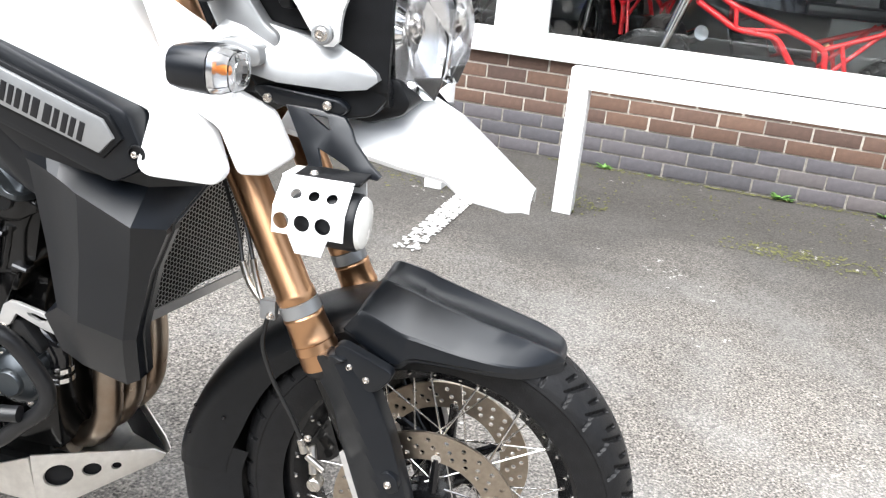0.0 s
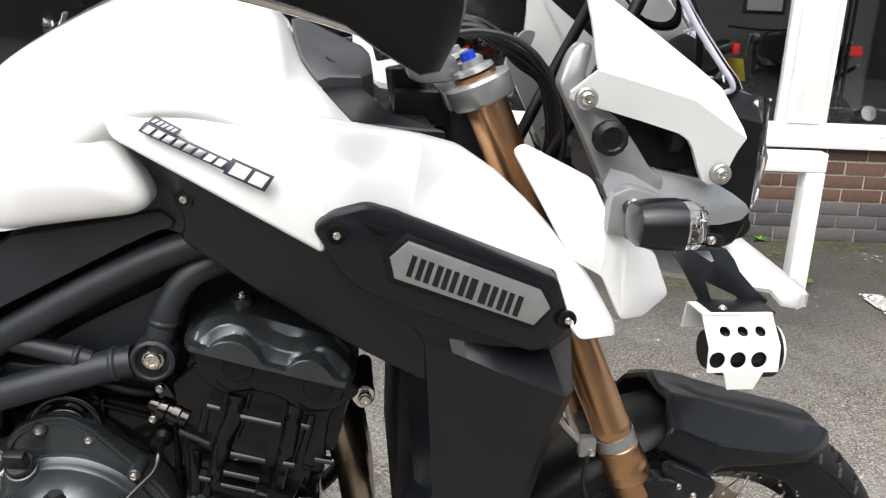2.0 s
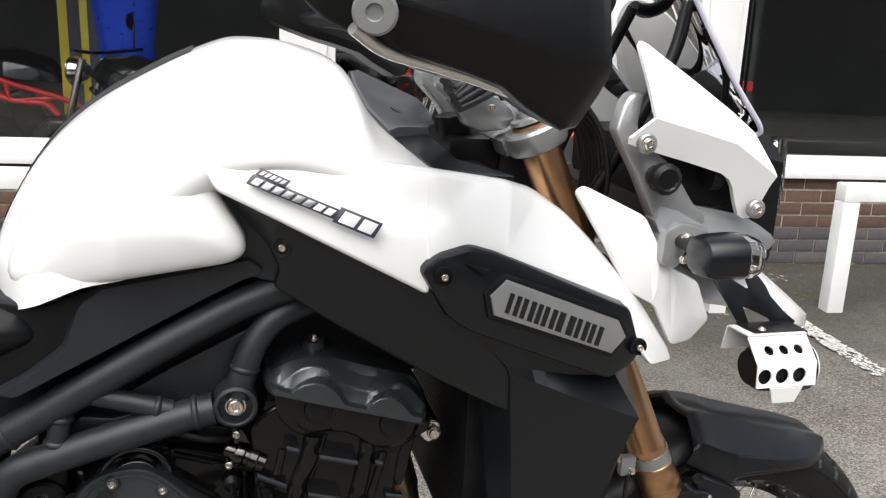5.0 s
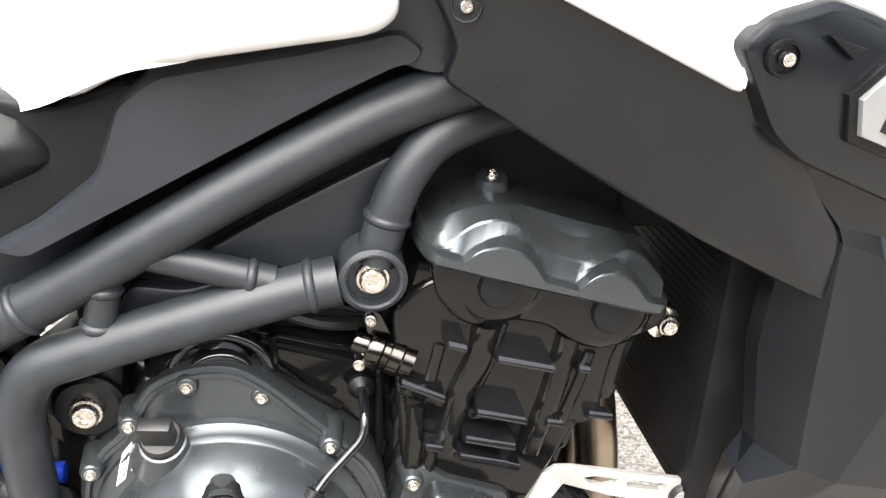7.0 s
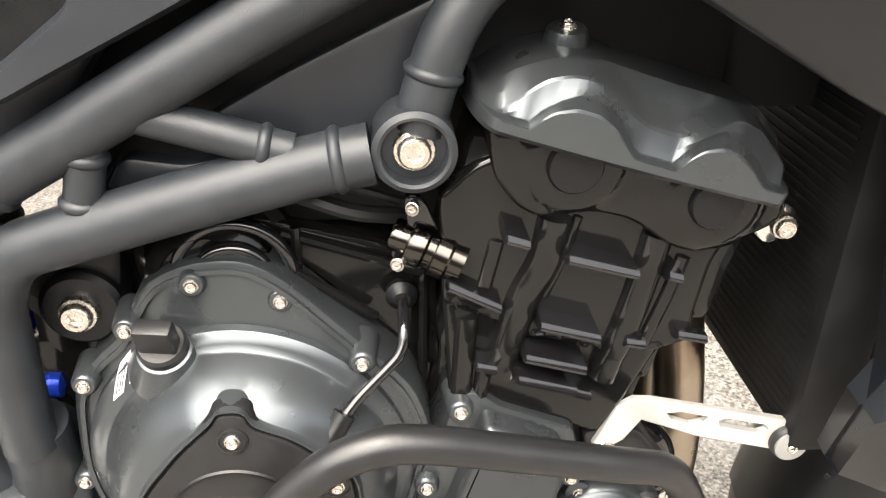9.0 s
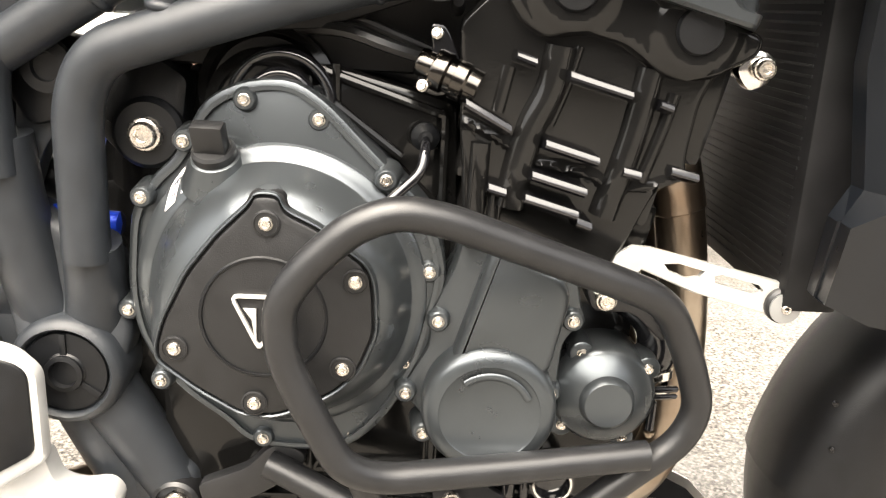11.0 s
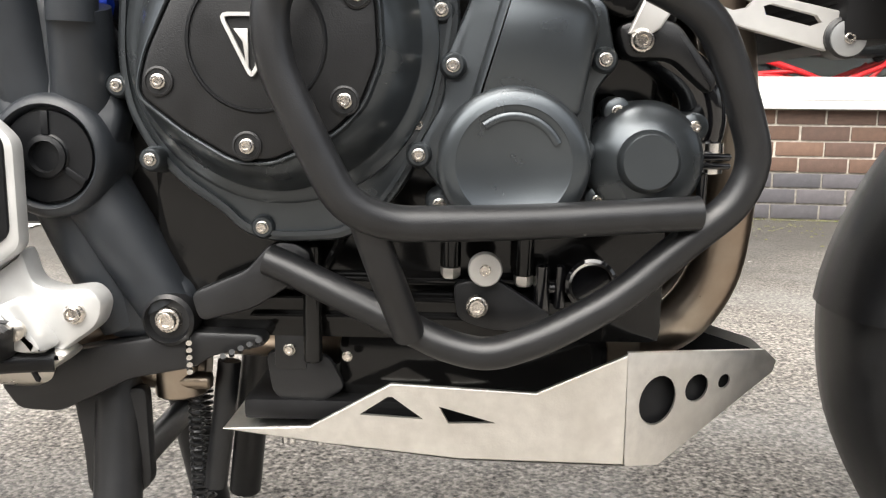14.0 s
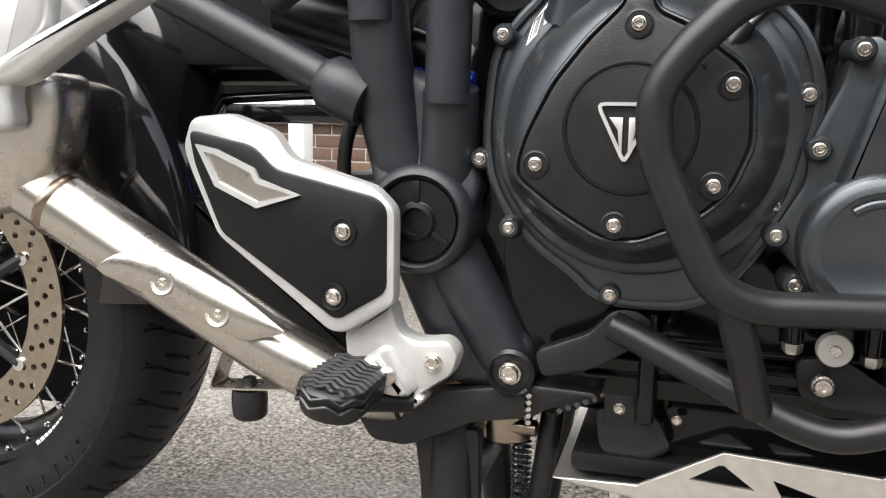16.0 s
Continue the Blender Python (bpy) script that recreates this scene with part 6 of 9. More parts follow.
cyl = P("cylinder_block", moved(joined(eng(-0.080, 0.084, -0.123, 0.14, 0.012, 0.075, 0.008), eng(-0.098, 0.108, -0.124, 0.15, 0.07, 0.175, 0.01)), pose(-0.012, -0.030, 0.016)), ENGINE_BLACK, None, "gloss black cylinder block")
P("cylinder_side", field([(0.157, 0.768), (0.179, 0.790), (0.205, 0.800), (0.365, 0.752), (0.347, 0.715), (0.341, 0.672), (0.343, 0.650), (0.321, 0.641), (0.298, 0.588), (0.283, 0.562), (0.251, 0.575), (0.169, 0.585), (0.161, 0.690)], cylinder_depth, 0.02, 0.0038, 0.004, 1, [(False, list(CYL_LIP)[1:-1])]), ENGINE_BLACK, cyl, "ribbed gloss black cylinder side", 50)


for pts, wide, tall in CYL_RAILS:
    P("rib", tube([(x, -0.158 + (0.002 if z < 0.65 else 0.0), z) for x, z in smooth_curve(pts, 4)], wide, 16, 0.002, 1, tall / wide), ENGINE_BLACK, cyl, "", 60)


# shelves and lips on its side
def ledge(a, b, deep, tall=0.0055):
    """A rounded shelf from a to b on the casing's side."""
    pa, pb = Vector((a[0], -0.158, a[1])), Vector((b[0], -0.158, b[1]))
    up = Vector((0.2, 0, 1)).normalized() * tall
    sec = lambda p: [p, p + Vector((0, 0.0022 - deep, 0)), p + Vector((0, 0.0003 - deep, -0.0030)), p + Vector((0, -deep, -0.0038)), p + Vector((0, -deep, 0)) - up, p + Vector((0, 0.004 - deep, 0)) - up * 1.4, p - up * 1.8]
    return loft([sec(pa), sec(pa + (pb - pa) * 0.5), sec(pb)], closed=True, cap=True)


for a, b, d in (((0.240, 0.735), (0.288, 0.722), 0.027), ((0.226, 0.683), (0.268, 0.671), 0.025), ((0.217, 0.659), (0.260, 0.647), 0.028), ((0.213, 0.641), (0.255, 0.629), 0.028), ((0.200, 0.748), (0.215, 0.743), 0.022), ((0.312, 0.716), (0.322, 0.713), 0.018), ((0.164, 0.710), (0.200, 0.691), 0.015), ((0.185, 0.646), (0.199, 0.642), 0.018), ((0.289, 0.663), (0.303, 0.660), 0.018), ((0.256, 0.622), (0.268, 0.618), 0.020), ((0.328, 0.664), (0.350, 0.659), 0.012)):
    P("rib", ledge(a, b, d), GLOSS_BLACK, cyl, "", 20)
CAM_ENDS = ((0.239, 0.795), (0.333, 0.768))


def head_depth(X, Z):
    """Head casting with a raised collar round each cam end."""
    y = -0.1745 + 0.0 * X
    for cx, cz in CAM_ENDS:
        r = np.hypot(X - cx, Z - cz)
        y = y - 0.004 * ease(r, 0.036, 0.028)
    return y


P("head_side", field([(0.183, 0.820), (0.190, 0.785), (0.204, 0.766), (0.219, 0.757), (0.254, 0.761), (0.280, 0.755), (0.296, 0.744), (0.308, 0.735), (0.325, 0.729), (0.350, 0.733), (0.364, 0.742), (0.382, 0.752), (0.384, 0.766), (0.30, 0.796)], head_depth, 0.03, 0.004, 0.004, 1), ENGINE_BLACK, cyl, "gloss black side of the cylinder head", 60)
for cx, cz in CAM_ENDS:
    P("cam_plug", lathe([(0.0185, -0.004), (0.018, 0.004), (0.0165, 0.0062), (0.0001, 0.0072)], (cx, -0.1765, cz), (0, -1, 0), 26), MATT, cyl, "round black rubber plug")

# cam cover: flange and two-humped face
def cam_cover():
    """Stepped cover: flat face with two arches, sloping band above them, a second step and the crown."""
    u = np.linspace(0.0, 0.214, 190)

    def flow(pts, k=7):
        v = np.interp(u, pts[::2], pts[1::2])
        return np.convolve(np.pad(v, k // 2, "edge"), np.ones(k) / k, "valid")

    face = flow([0, 0.005, 0.034, 0.004, 0.036, 0.010, 0.043, 0.0175, 0.055, 0.0225, 0.069, 0.0225, 0.083, 0.0160, 0.093, 0.0078, 0.0985, 0.0025, 0.128, 0.002, 0.131, 0.010, 0.138, 0.0185, 0.149, 0.0228, 0.161, 0.0215, 0.173, 0.015, 0.184, 0.006, 0.188, 0.005, 0.214, 0.0065], 5)
    ledge_v = flow([0, 0.0060, 0.019, 0.0055, 0.036, 0.0045, 0.039, 0.0095, 0.0456, 0.0206, 0.058, 0.0282, 0.074, 0.0268, 0.0889, 0.0182, 0.100, 0.006, 0.105, 0.003, 0.131, 0.003, 0.134, 0.008, 0.139, 0.0205, 0.150, 0.029, 0.163, 0.0278, 0.1806, 0.017, 0.193, 0.0065, 0.214, 0.0075], 5)
    band = flow([0, 0.0065, 0.0165, 0.008, 0.0253, 0.0191, 0.0361, 0.0325, 0.0516, 0.040, 0.0649, 0.0406, 0.090, 0.0289, 0.1074, 0.0224, 0.1274, 0.0218, 0.1396, 0.0262, 0.1505, 0.0355, 0.1625, 0.041, 0.1781, 0.0371, 0.2026, 0.0201, 0.214, 0.0095], 9)
    step = flow([0, 0.008, 0.0100, 0.016, 0.0168, 0.0271, 0.0300, 0.0360, 0.0428, 0.0430, 0.0614, 0.0468, 0.0743, 0.0452, 0.0973, 0.0372, 0.1193, 0.0330, 0.1282, 0.0344, 0.1405, 0.0389, 0.1575, 0.0452, 0.1748, 0.0432, 0.1995, 0.0275, 0.214, 0.0130], 9)
    crown = flow([0, 0.009, 0.0100, 0.018, 0.0246, 0.0330, 0.0491, 0.0460, 0.0718, 0.0486, 0.1379, 0.0470, 0.1806, 0.0462, 0.1995, 0.0330, 0.214, 0.0160], 9)
    band, step, crown = band - 0.0030, step - 0.0020, crown - 0.0024
    ledge_v = np.maximum(ledge_v, face + 0.0003)
    band = np.maximum(band, ledge_v + 0.0010)
    step = np.maximum(step, band + 0.0045)
    crown = np.maximum(crown, step + 0.0006)
    near = np.minimum(u, 0.214 - u)
    turn = np.sqrt(np.clip(1 - (1 - np.clip(near / 0.016, 0, 1)) ** 2, 0, 1))
    deep = lambda y: -0.10 + (y + 0.10) * (0.35 + 0.65 * turn)
    foot = -0.0045 - 0.0015 * np.sin(np.pi * u / 0.214)
    main = [(foot, deep(-0.10)), (foot, deep(-0.194)), (foot + 0.003, deep(-0.197)), (face, deep(-0.197)), (ledge_v, deep(-0.1860)), (band, deep(-0.1800)), (step, deep(-0.1640)), (crown, deep(-0.1580)), (crown - 0.003, deep(0.10))]
    levels = []
    for k, (v, y) in enumerate(main):
        if k in (0, 1, 2):
            levels.append((v, y))
            continue
        pv, py = main[k - 1]
        for f in (0.07, 0.5, 0.93):
            bow = 0.0012 * (k == 5) * math.sin(math.pi * f)
            levels.append((pv + (v - pv) * f - bow, py + (y - py) * f))
    levels.append(main[-1])
    rows = [[(0.1735 + 0.9627 * a + 0.2705 * w, d, 0.8305 - 0.2705 * a + 0.9627 * w) for a, w, d in zip(u, v, y)] for v, y in levels]
    return loft(rows)


cc = P("cam_cover", cam_cover(), ENGINE, None, "dark grey cam cover with two humps", 13)
P("cover_boss", lathe([(0.016, -0.01), (0.014, 0.008), (0.012, 0.012), (0.0001, 0.012)], (0.2385, -0.125, 0.856), (0, -0.2, 1), 20), ENGINE, cc)
bolt((0.2385, -0.1275, 0.868), 0.008, cc, (0, -0.2, 1))

# radiator, its guard and bolts
rad = P("radiator", joined(block(0.432, 0.478, -0.17, 0.16, 0.548, 0.83, 0.006)), DARK, None, "black radiator behind the shroud")
for k in range(34):
    P("radiator_fin", block(0.4312, 0.4325, -0.155, 0.150, 0.560 + 0.008 * k, 0.5625 + 0.008 * k, 0), DARK, rad)


GUARD = Matrix(((0.255, 0.10, 0, 0.495), (0.967, 0, 0, -0.165), (0, 0.995, 0, 0.580), (0, 0, 0, 1)))


def hex_mesh():
    """A sheet with hexagonal openings in front of the radiator, on the guard's plane."""
    vs, fs = [], []
    s = 0.0044
    for i in range(41):
        for j in range(31):
            u = 0.006 + i * s * 1.5
            v = 0.020 + (j + (0.5 if i % 2 else 0)) * s * math.sqrt(3)
            n = len(vs)
            for k in range(6):
                a = math.pi / 3 * k
                for rr in (s * 1.0, s * 0.80):
                    vs.append(tuple(GUARD @ Vector((u + rr * math.cos(a), v + rr * math.sin(a), 0))))
            for k in range(6):
                q = (k + 1) % 6
                fs.append((n + 2 * k, n + 2 * q, n + 2 * q + 1, n + 2 * k + 1))
    return vs, fs


def guard_bar(u0, u1, v0, v1):
    q = [GUARD @ Vector((u, v, 0)) for u, v in ((u0, v0), (u1, v0), (u1, v1), (u0, v1))]
    back = [p - Vector((0.003, -0.001, 0)) for p in q]
    return [tuple(p) for p in q + back], [(0, 1, 2, 3), (7, 6, 5, 4), (0, 4, 5, 1), (1, 5, 6, 2), (2, 6, 7, 3), (3, 7, 4, 0)]


gd = P("radiator_guard", guard_bar(-0.005, 0.283, 0.0, 0.017), ALU_WHITE, None, "bare metal radiator guard", 20)
P("guard_side", guard_bar(0.2735, 0.283, 0.0175, 0.25), ALU_WHITE, gd, "", 20)
core = guard_bar(0.0, 0.275, 0.018, 0.25)
P("radiator_core", ([(x - 0.014, y, z) for x, y, z in core[0]], core[1]), DARK, gd, "dark radiator core", 0)
P("guard_mesh", hex_mesh(), GUARD_GREY, gd, "grey hexagonal mesh", 0)
P("radiator_bracket", panel([(0.372, 0.740), (0.388, 0.758), (0.405, 0.750), (0.402, 0.730), (0.385, 0.722)], -0.152, 0.012, 0.002), STEEL)
bolt((0.391, -0.162, 0.742), 0.0105, bike)
P("head_stay", rod((0.391, -0.15, 0.742), (0.391, -0.05, 0.742), 0.012), ENGINE_BLACK)

# ---- clutch cover ----
clutch_o = [(-0.061, 0.646), (-0.040, 0.690), (-0.010, 0.706), (0.026, 0.710), (0.052, 0.694), (0.078, 0.668), (0.107, 0.640), (0.136, 0.612), (0.150, 0.566), (0.132, 0.486), (0.100, 0.430), (0.070, 0.402), (0.012, 0.398), (-0.012, 0.404), (-0.028, 0.420), (-0.060, 0.440), (-0.086, 0.466), (-0.102, 0.495), (-0.108, 0.533), (-0.102, 0.600), (-0.082, 0.628)]
bc_o = [(0.007, 0.628), (0.010, 0.636), (0.028, 0.636), (0.031, 0.624), (0.057, 0.612), (0.075, 0.597), (0.092, 0.585), (0.098, 0.569), (0.100, 0.531), (0.088, 0.500), (0.071, 0.482), (0.054, 0.472), (0.024, 0.459), (-0.002, 0.460), (-0.036, 0.480), (-0.066, 0.503), (-0.066, 0.515), (-0.060, 0.535), (-0.041, 0.573), (-0.017, 0.604)]
CLUTCH_EDGE, PLATE_EDGE = soft_outline(clutch_o, 2), soft_outline(bc_o, 1)


PLATE_ROUND = soft_outline([(-0.006, 0.618), (0.018, 0.624), (0.040, 0.620)] + bc_o[4:-1] + [(-0.017, 0.604)], 3)
DOME_R = 0.1225
DOME = ((0.0, 0.0), (0.03, 0.12), (0.10, 0.17), (0.20, 0.205), (0.29, 0.235), (0.305, 0.245), (0.33, 0.285), (0.45, 0.50), (0.60, 0.72), (0.75, 0.87), (0.88, 0.95), (0.95, 0.98))


def ray_reach(pts, a):
    """How far an outline lies from the cover's centre in the direction a."""
    d, best = (math.cos(a), math.sin(a)), 0.0
    for (x0, z0), (x1, z1) in zip(pts, pts[1:] + pts[:1]):
        px, pz, ex, ez = x0 - 0.019, z0 - 0.544, x1 - x0, z1 - z0
        det = d[0] * -ez + ex * d[1]
        if abs(det) > 1e-12:
            t, q = (px * -ez + ex * pz) / det, (d[0] * pz - d[1] * px) / det
            if 0 <= q <= 1 and t > best:
                best = t
    return best


def clutch_depth(x, z):
    """Depth of the sloping shoulder and domed wall."""
    r, a = math.hypot(x - 0.019, z - 0.544), math.atan2(z - 0.544, x - 0.019)
    r0 = ray_reach(PLATE_ROUND, a)
    g = float(np.interp((DOME_R - r) / max(DOME_R - r0, 1e-6), [p[0] for p in DOME], [p[1] for p in DOME]))
    return (-0.144 - 0.11 * x) * (1 - g) - 0.2065 * g


def clutch_dome():
    """Rings from the flange over the shoulder to the raised lip round the black plate."""
    rows = [[] for _ in range(len(DOME) + 5)]
    for k in range(240):
        a = 2 * math.pi * k / 240
        r0, edge_r = ray_reach(PLATE_ROUND, a), ray_reach(PLATE_EDGE, a)
        c, q = math.cos(a), math.sin(a)
        last = 9.0
        for i, (sh, g) in enumerate(DOME):
            r = max(DOME_R - (DOME_R - r0) * sh, edge_r + 0.0052 + 0.0002 * (len(DOME) - i))
            x, z = 0.019 + r * c, 0.544 + r * q
            rows[i].append((x, clutch_depth(x, z) if i else -0.138 - 0.11 * x, z))
        for i, (off, y) in enumerate(((0.0050, None), (0.0036, -0.2092), (0.0026, -0.2096), (0.0016, -0.2086), (0.0010, -0.198))):
            x, z = 0.019 + (edge_r + off) * c, 0.544 + (edge_r + off) * q
            rows[len(DOME) + i].append((x, y if y else clutch_depth(x, z) - 0.0002, z))
    return loft(rows, closed=True)


cl = P("clutch_cover", panel(inset(clutch_o, -0.008), lambda x, z: -0.144 - 0.11 * x, 0.06, 0.005, soft=2), ENGINE, None, "dark grey domed clutch cover", 40)
P("cover_dome", clutch_dome(), ENGINE, cl, "", 33)
bc = P("outer_cover", panel(bc_o, -0.2100, 0.03, 0.003, soft=1), COVER_BLACK, cl, "satin black round cover with a triangular emblem", 35)
P("cover_rim", ring_data(0.016, 0.541, [(-0.2115, 0.0485), (-0.2095, 0.0500), (-0.2095, 0.0465), (-0.2115, 0.0470)], 56), MATT, bc)
P("cover_groove", panel(inset(bc_o, -0.004), -0.2055, 0.01, 0.002), DARK, bc)
tri_o = [(-0.010, 0.560), (0.036, 0.560), (0.013, 0.513)]


def edge_frame(o, w, y, thick):
    a, b = o, inset(o, w)
    n = len(o)
    vs = [(x, y, z) for x, z in a] + [(x, y, z) for x, z in b] + [(x, y + thick, z) for x, z in a] + [(x, y + thick, z) for x, z in b]
    fs = []
    for i in range(n):
        j = (i + 1) % n
        fs += [(i, j, n + j, n + i), (2 * n + i, 2 * n + j, j, i), (n + i, n + j, 3 * n + j, 3 * n + i)]
    return vs, fs


ridge_v, ridge_f = edge_frame(inset(CLUTCH_EDGE, -0.0025), 0.0035, -0.1472, 0.010)
P("flange_ridge", ([(x, y - 0.11 * x, z) for x, y, z in ridge_v], ridge_f), ENGINE, cl, "", 30)
P("emblem", edge_frame(soft_outline(tri_o, 1), 0.0026, -0.2132, 0.003), ALU_WHITE, bc, "bright triangular emblem outline", 20)
P("emblem_mark", panel([(0.001, 0.549), (0.011, 0.549), (0.011, 0.523), (0.0095, 0.523), (0.0075, 0.540)], -0.2128, 0.002, 0.0004, soft=0), ALU_WHITE, bc)
P("emblem_mark", panel([(0.0155, 0.549), (0.027, 0.549), (0.0205, 0.540), (0.0175, 0.523), (0.0155, 0.523)], -0.2128, 0.002, 0.0004, soft=0), ALU_WHITE, bc)
for x, z in ((0.019, 0.616), (0.008, 0.469), (0.077, 0.501), (-0.053, 0.513), (0.086, 0.573)):
    P("bolt_seat", lathe([(0.0105, -0.004), (0.0105, 0.0015), (0.009, 0.002), (0.0085, 0.001)], (x, -0.210, z), (0, -1, 0), 20), COVER_BLACK, bc)
    bolt((x, -0.2115, z), 0.0075, bc)
for x, y, z in ((0.050, -0.150, 0.686), (0.105, -0.166, 0.643), (0.142, -0.163, 0.568), (0.125, -0.155, 0.484), (0.002, -0.148, 0.403), (-0.116, -0.130, 0.512), (-0.085, -0.148, 0.455), (-0.009, -0.148, 0.699), (-0.058, -0.148, 0.664), (-0.095, -0.145, 0.616), (0.080, -0.148, 0.412)):
    P("bolt_boss", lathe([(0.0125, -0.03), (0.0095, -0.002), (0.0085, 0.0), (0.0075, 0.001)], (x, y, z), (0, -1, 0), 18), ENGINE, cl)
    bolt((x, y - 0.001, z), 0.0072, cl)
# raised rib round the dome and oil filler
fax = Vector((-0.05, -0.38, 0.92)).to_track_quat("Z", "X").to_matrix().to_4x4()
P("filler_neck", lathe([(0.032, -0.026), (0.0225, -0.009), (0.0195, -0.003), (0.0170, -0.002)], (-0.031, -0.158, 0.657), (-0.05, -0.50, 0.86), 28), ENGINE, cl, "", 40)
P("oil_filler", joined(lathe([(0.0175, -0.004), (0.0175, 0.004), (0.0155, 0.0065), (0.0001, 0.0070)], (-0.031, -0.158, 0.657), (-0.05, -0.50, 0.86), 26), moved(block(-0.0065, 0.0065, -0.0130, 0.0130, 0, 0.025, 0.0024), Matrix.Translation((-0.0315, -0.162, 0.659)) @ fax)), COVER_BLACK, cl, "black oil filler cap with a square grip")


def decal_on(name, q, mat, parent, lift=0.0008, label=""):
    """A thin four-cornered print that follows the clutch cover."""
    rows = []
    for i in range(7):
        row = []
        for k in range(5):
            a, b = i / 6, k / 4
            x = (q[0][0] * (1 - a) + q[1][0] * a) * (1 - b) + (q[3][0] * (1 - a) + q[2][0] * a) * b
            z = (q[0][1] * (1 - a) + q[1][1] * a) * (1 - b) + (q[3][1] * (1 - a) + q[2][1] * a) * b
            row.append((x, float(clutch_depth(x, z)) - lift, z))
        rows.append(row)
    return P(name, loft(rows), mat, parent, label, 60)


def within(q, a0, a1, b0, b1):
    """A smaller four-cornered piece of q, by shares along and across it."""
    def at(a, b):
        return tuple((q[0][i] * (1 - a) + q[1][i] * a) * (1 - b) + (q[3][i] * (1 - a) + q[2][i] * a) * b for i in (0, 1))
    return [at(a0, b0), at(a1, b0), at(a1, b1), at(a0, b1)]


LABEL_A = [(-0.0745, 0.606), (-0.0690, 0.630), (-0.0595, 0.642), (-0.0655, 0.615)]
LABEL_B = [(-0.0605, 0.622), (-0.0555, 0.646), (-0.0490, 0.649), (-0.0500, 0.629)]
lab = decal_on("sticker", LABEL_A, PAPER, cl, 0.0008, "small white printed sticker")
for b0 in (0.18, 0.5, 0.72):
    decal_on("print_bar", within(LABEL_A, 0.12, 0.88, b0, b0 + 0.13), DECAL_DARK, lab, 0.0012)
lab = decal_on("sticker", LABEL_B, PAPER, cl, 0.0008, "small black and white printed sticker")
decal_on("print_bar", within(LABEL_B, 0.08, 0.92, 0.10, 0.90), DECAL_DARK, lab, 0.0012)
for a0, b0 in ((0.20, 0.25), (0.45, 0.35), (0.68, 0.2)):
    decal_on("print_bar", within(LABEL_B, a0, a0 + 0.1, b0, b0 + 0.5), PAPER, lab, 0.0016)
P("breather_pipe", tube([(0.134, -0.125, 0.672), (0.1345, -0.158, 0.669), (0.1330, -0.167, 0.652), (0.1170, -0.173, 0.637), (0.100, -0.180, 0.622), (0.088, -0.188, 0.608)], 0.0042, 12, 0.012), GLOSS_BLACK, cl, "thin black pipe")
P("pipe_union", tube([(0.092, -0.186, 0.616), (0.082, -0.194, 0.600), (0.062, -0.204, 0.585)], 0.0080, 14, 0.01), MATT, cl)
P("pipe_grommet", lathe([(0.012, 0), (0.012, 0.006), (0.006, 0.012)], (0.134, -0.118, 0.672), (0, -1, 0), 18), MATT, cl)
P("starter_hump", joined(lathe([(0.048, 0), (0.046, 0.02), (0.036, 0.028), (0.034, 0.024), (0.0001, 0.024)], (0.000, -0.105, 0.690), (0, -1, 0), 36), lathe([(0.060, 0), (0.058, 0.012), (0.050, 0.016), (0.046, 0.012)], (0.002, -0.095, 0.700), (0, -1, 0), 36)), ENGINE_BLACK, None, "gloss black starter cover", 35)
for r, y, w in ((0.040, -0.128, 0.0050), (0.0245, -0.134, 0.0055)):
    P("starter_arch", tube([(0.017 + r * math.cos(radians(a)), y, 0.695 + r * math.sin(radians(a))) for a in range(-10, 191, 10)], w, 10, 0.001, 1), GLOSS_BLACK, None, "gloss black cast arch", 60)
P("shock_adjuster", joined(lathe([(0.008, 0), (0.012, 0.003), (0.012, 0.030), (0.008, 0.034), (0.008, 0.070), (0.011, 0.073), (0.011, 0.082), (0.0001, 0.084)], (-0.215, -0.090, 0.583), (1, 0, -0.06), 18)), BLUE, None, "blue anodised shock adjuster", 40)
for a, b, w in (((0.05, -0.118, 0.722), (0.150, -0.120, 0.690), 0.004), ((0.055, -0.128, 0.700), (0.115, -0.124, 0.655), 0.004), ((0.150, -0.120, 0.690), (0.150, -0.120, 0.60), 0.004), ((0.06, -0.12, 0.728), (0.06, -0.12, 0.690), 0.004)):
    P("casing_rib", tube([a, b], w, 8), ENGINE_BLACK)
P("gearbox_casing", panel([(0.02, 0.735), (0.16, 0.700), (0.165, 0.60), (0.12, 0.60), (0.03, 0.68)], -0.112, 0.05, 0.006), ENGINE_BLACK)
sen = P("speed_sensor", lathe([(0.0001, -0.002), (0.0105, 0.0), (0.0115, 0.002), (0.0115, 0.012), (0.0155, 0.013), (0.0165, 0.015), (0.0165, 0.024), (0.0140, 0.026), (0.0140, 0.031), (0.0170, 0.032), (0.0170, 0.041), (0.0150, 0.043), (0.0145, 0.052)], (0.127, -0.145, 0.7350), (0.90, -0.22, -0.36), 28), BLACK_CHROME, None, "shiny black sensor on the cylinder")
P("sensor_flange", panel([(0.134, 0.764), (0.146, 0.764), (0.160, 0.735), (0.150, 0.708), (0.132, 0.710), (0.124, 0.722), (0.138, 0.738)], -0.150, 0.006, 0.0015), GLOSS_BLACK, sen)
bolt((0.140, -0.156, 0.757), 0.0066, sen, (-0.3, -0.9, 0.2))
bolt((0.130, -0.158, 0.717), 0.0066, sen, (-0.3, -0.9, 0.2))
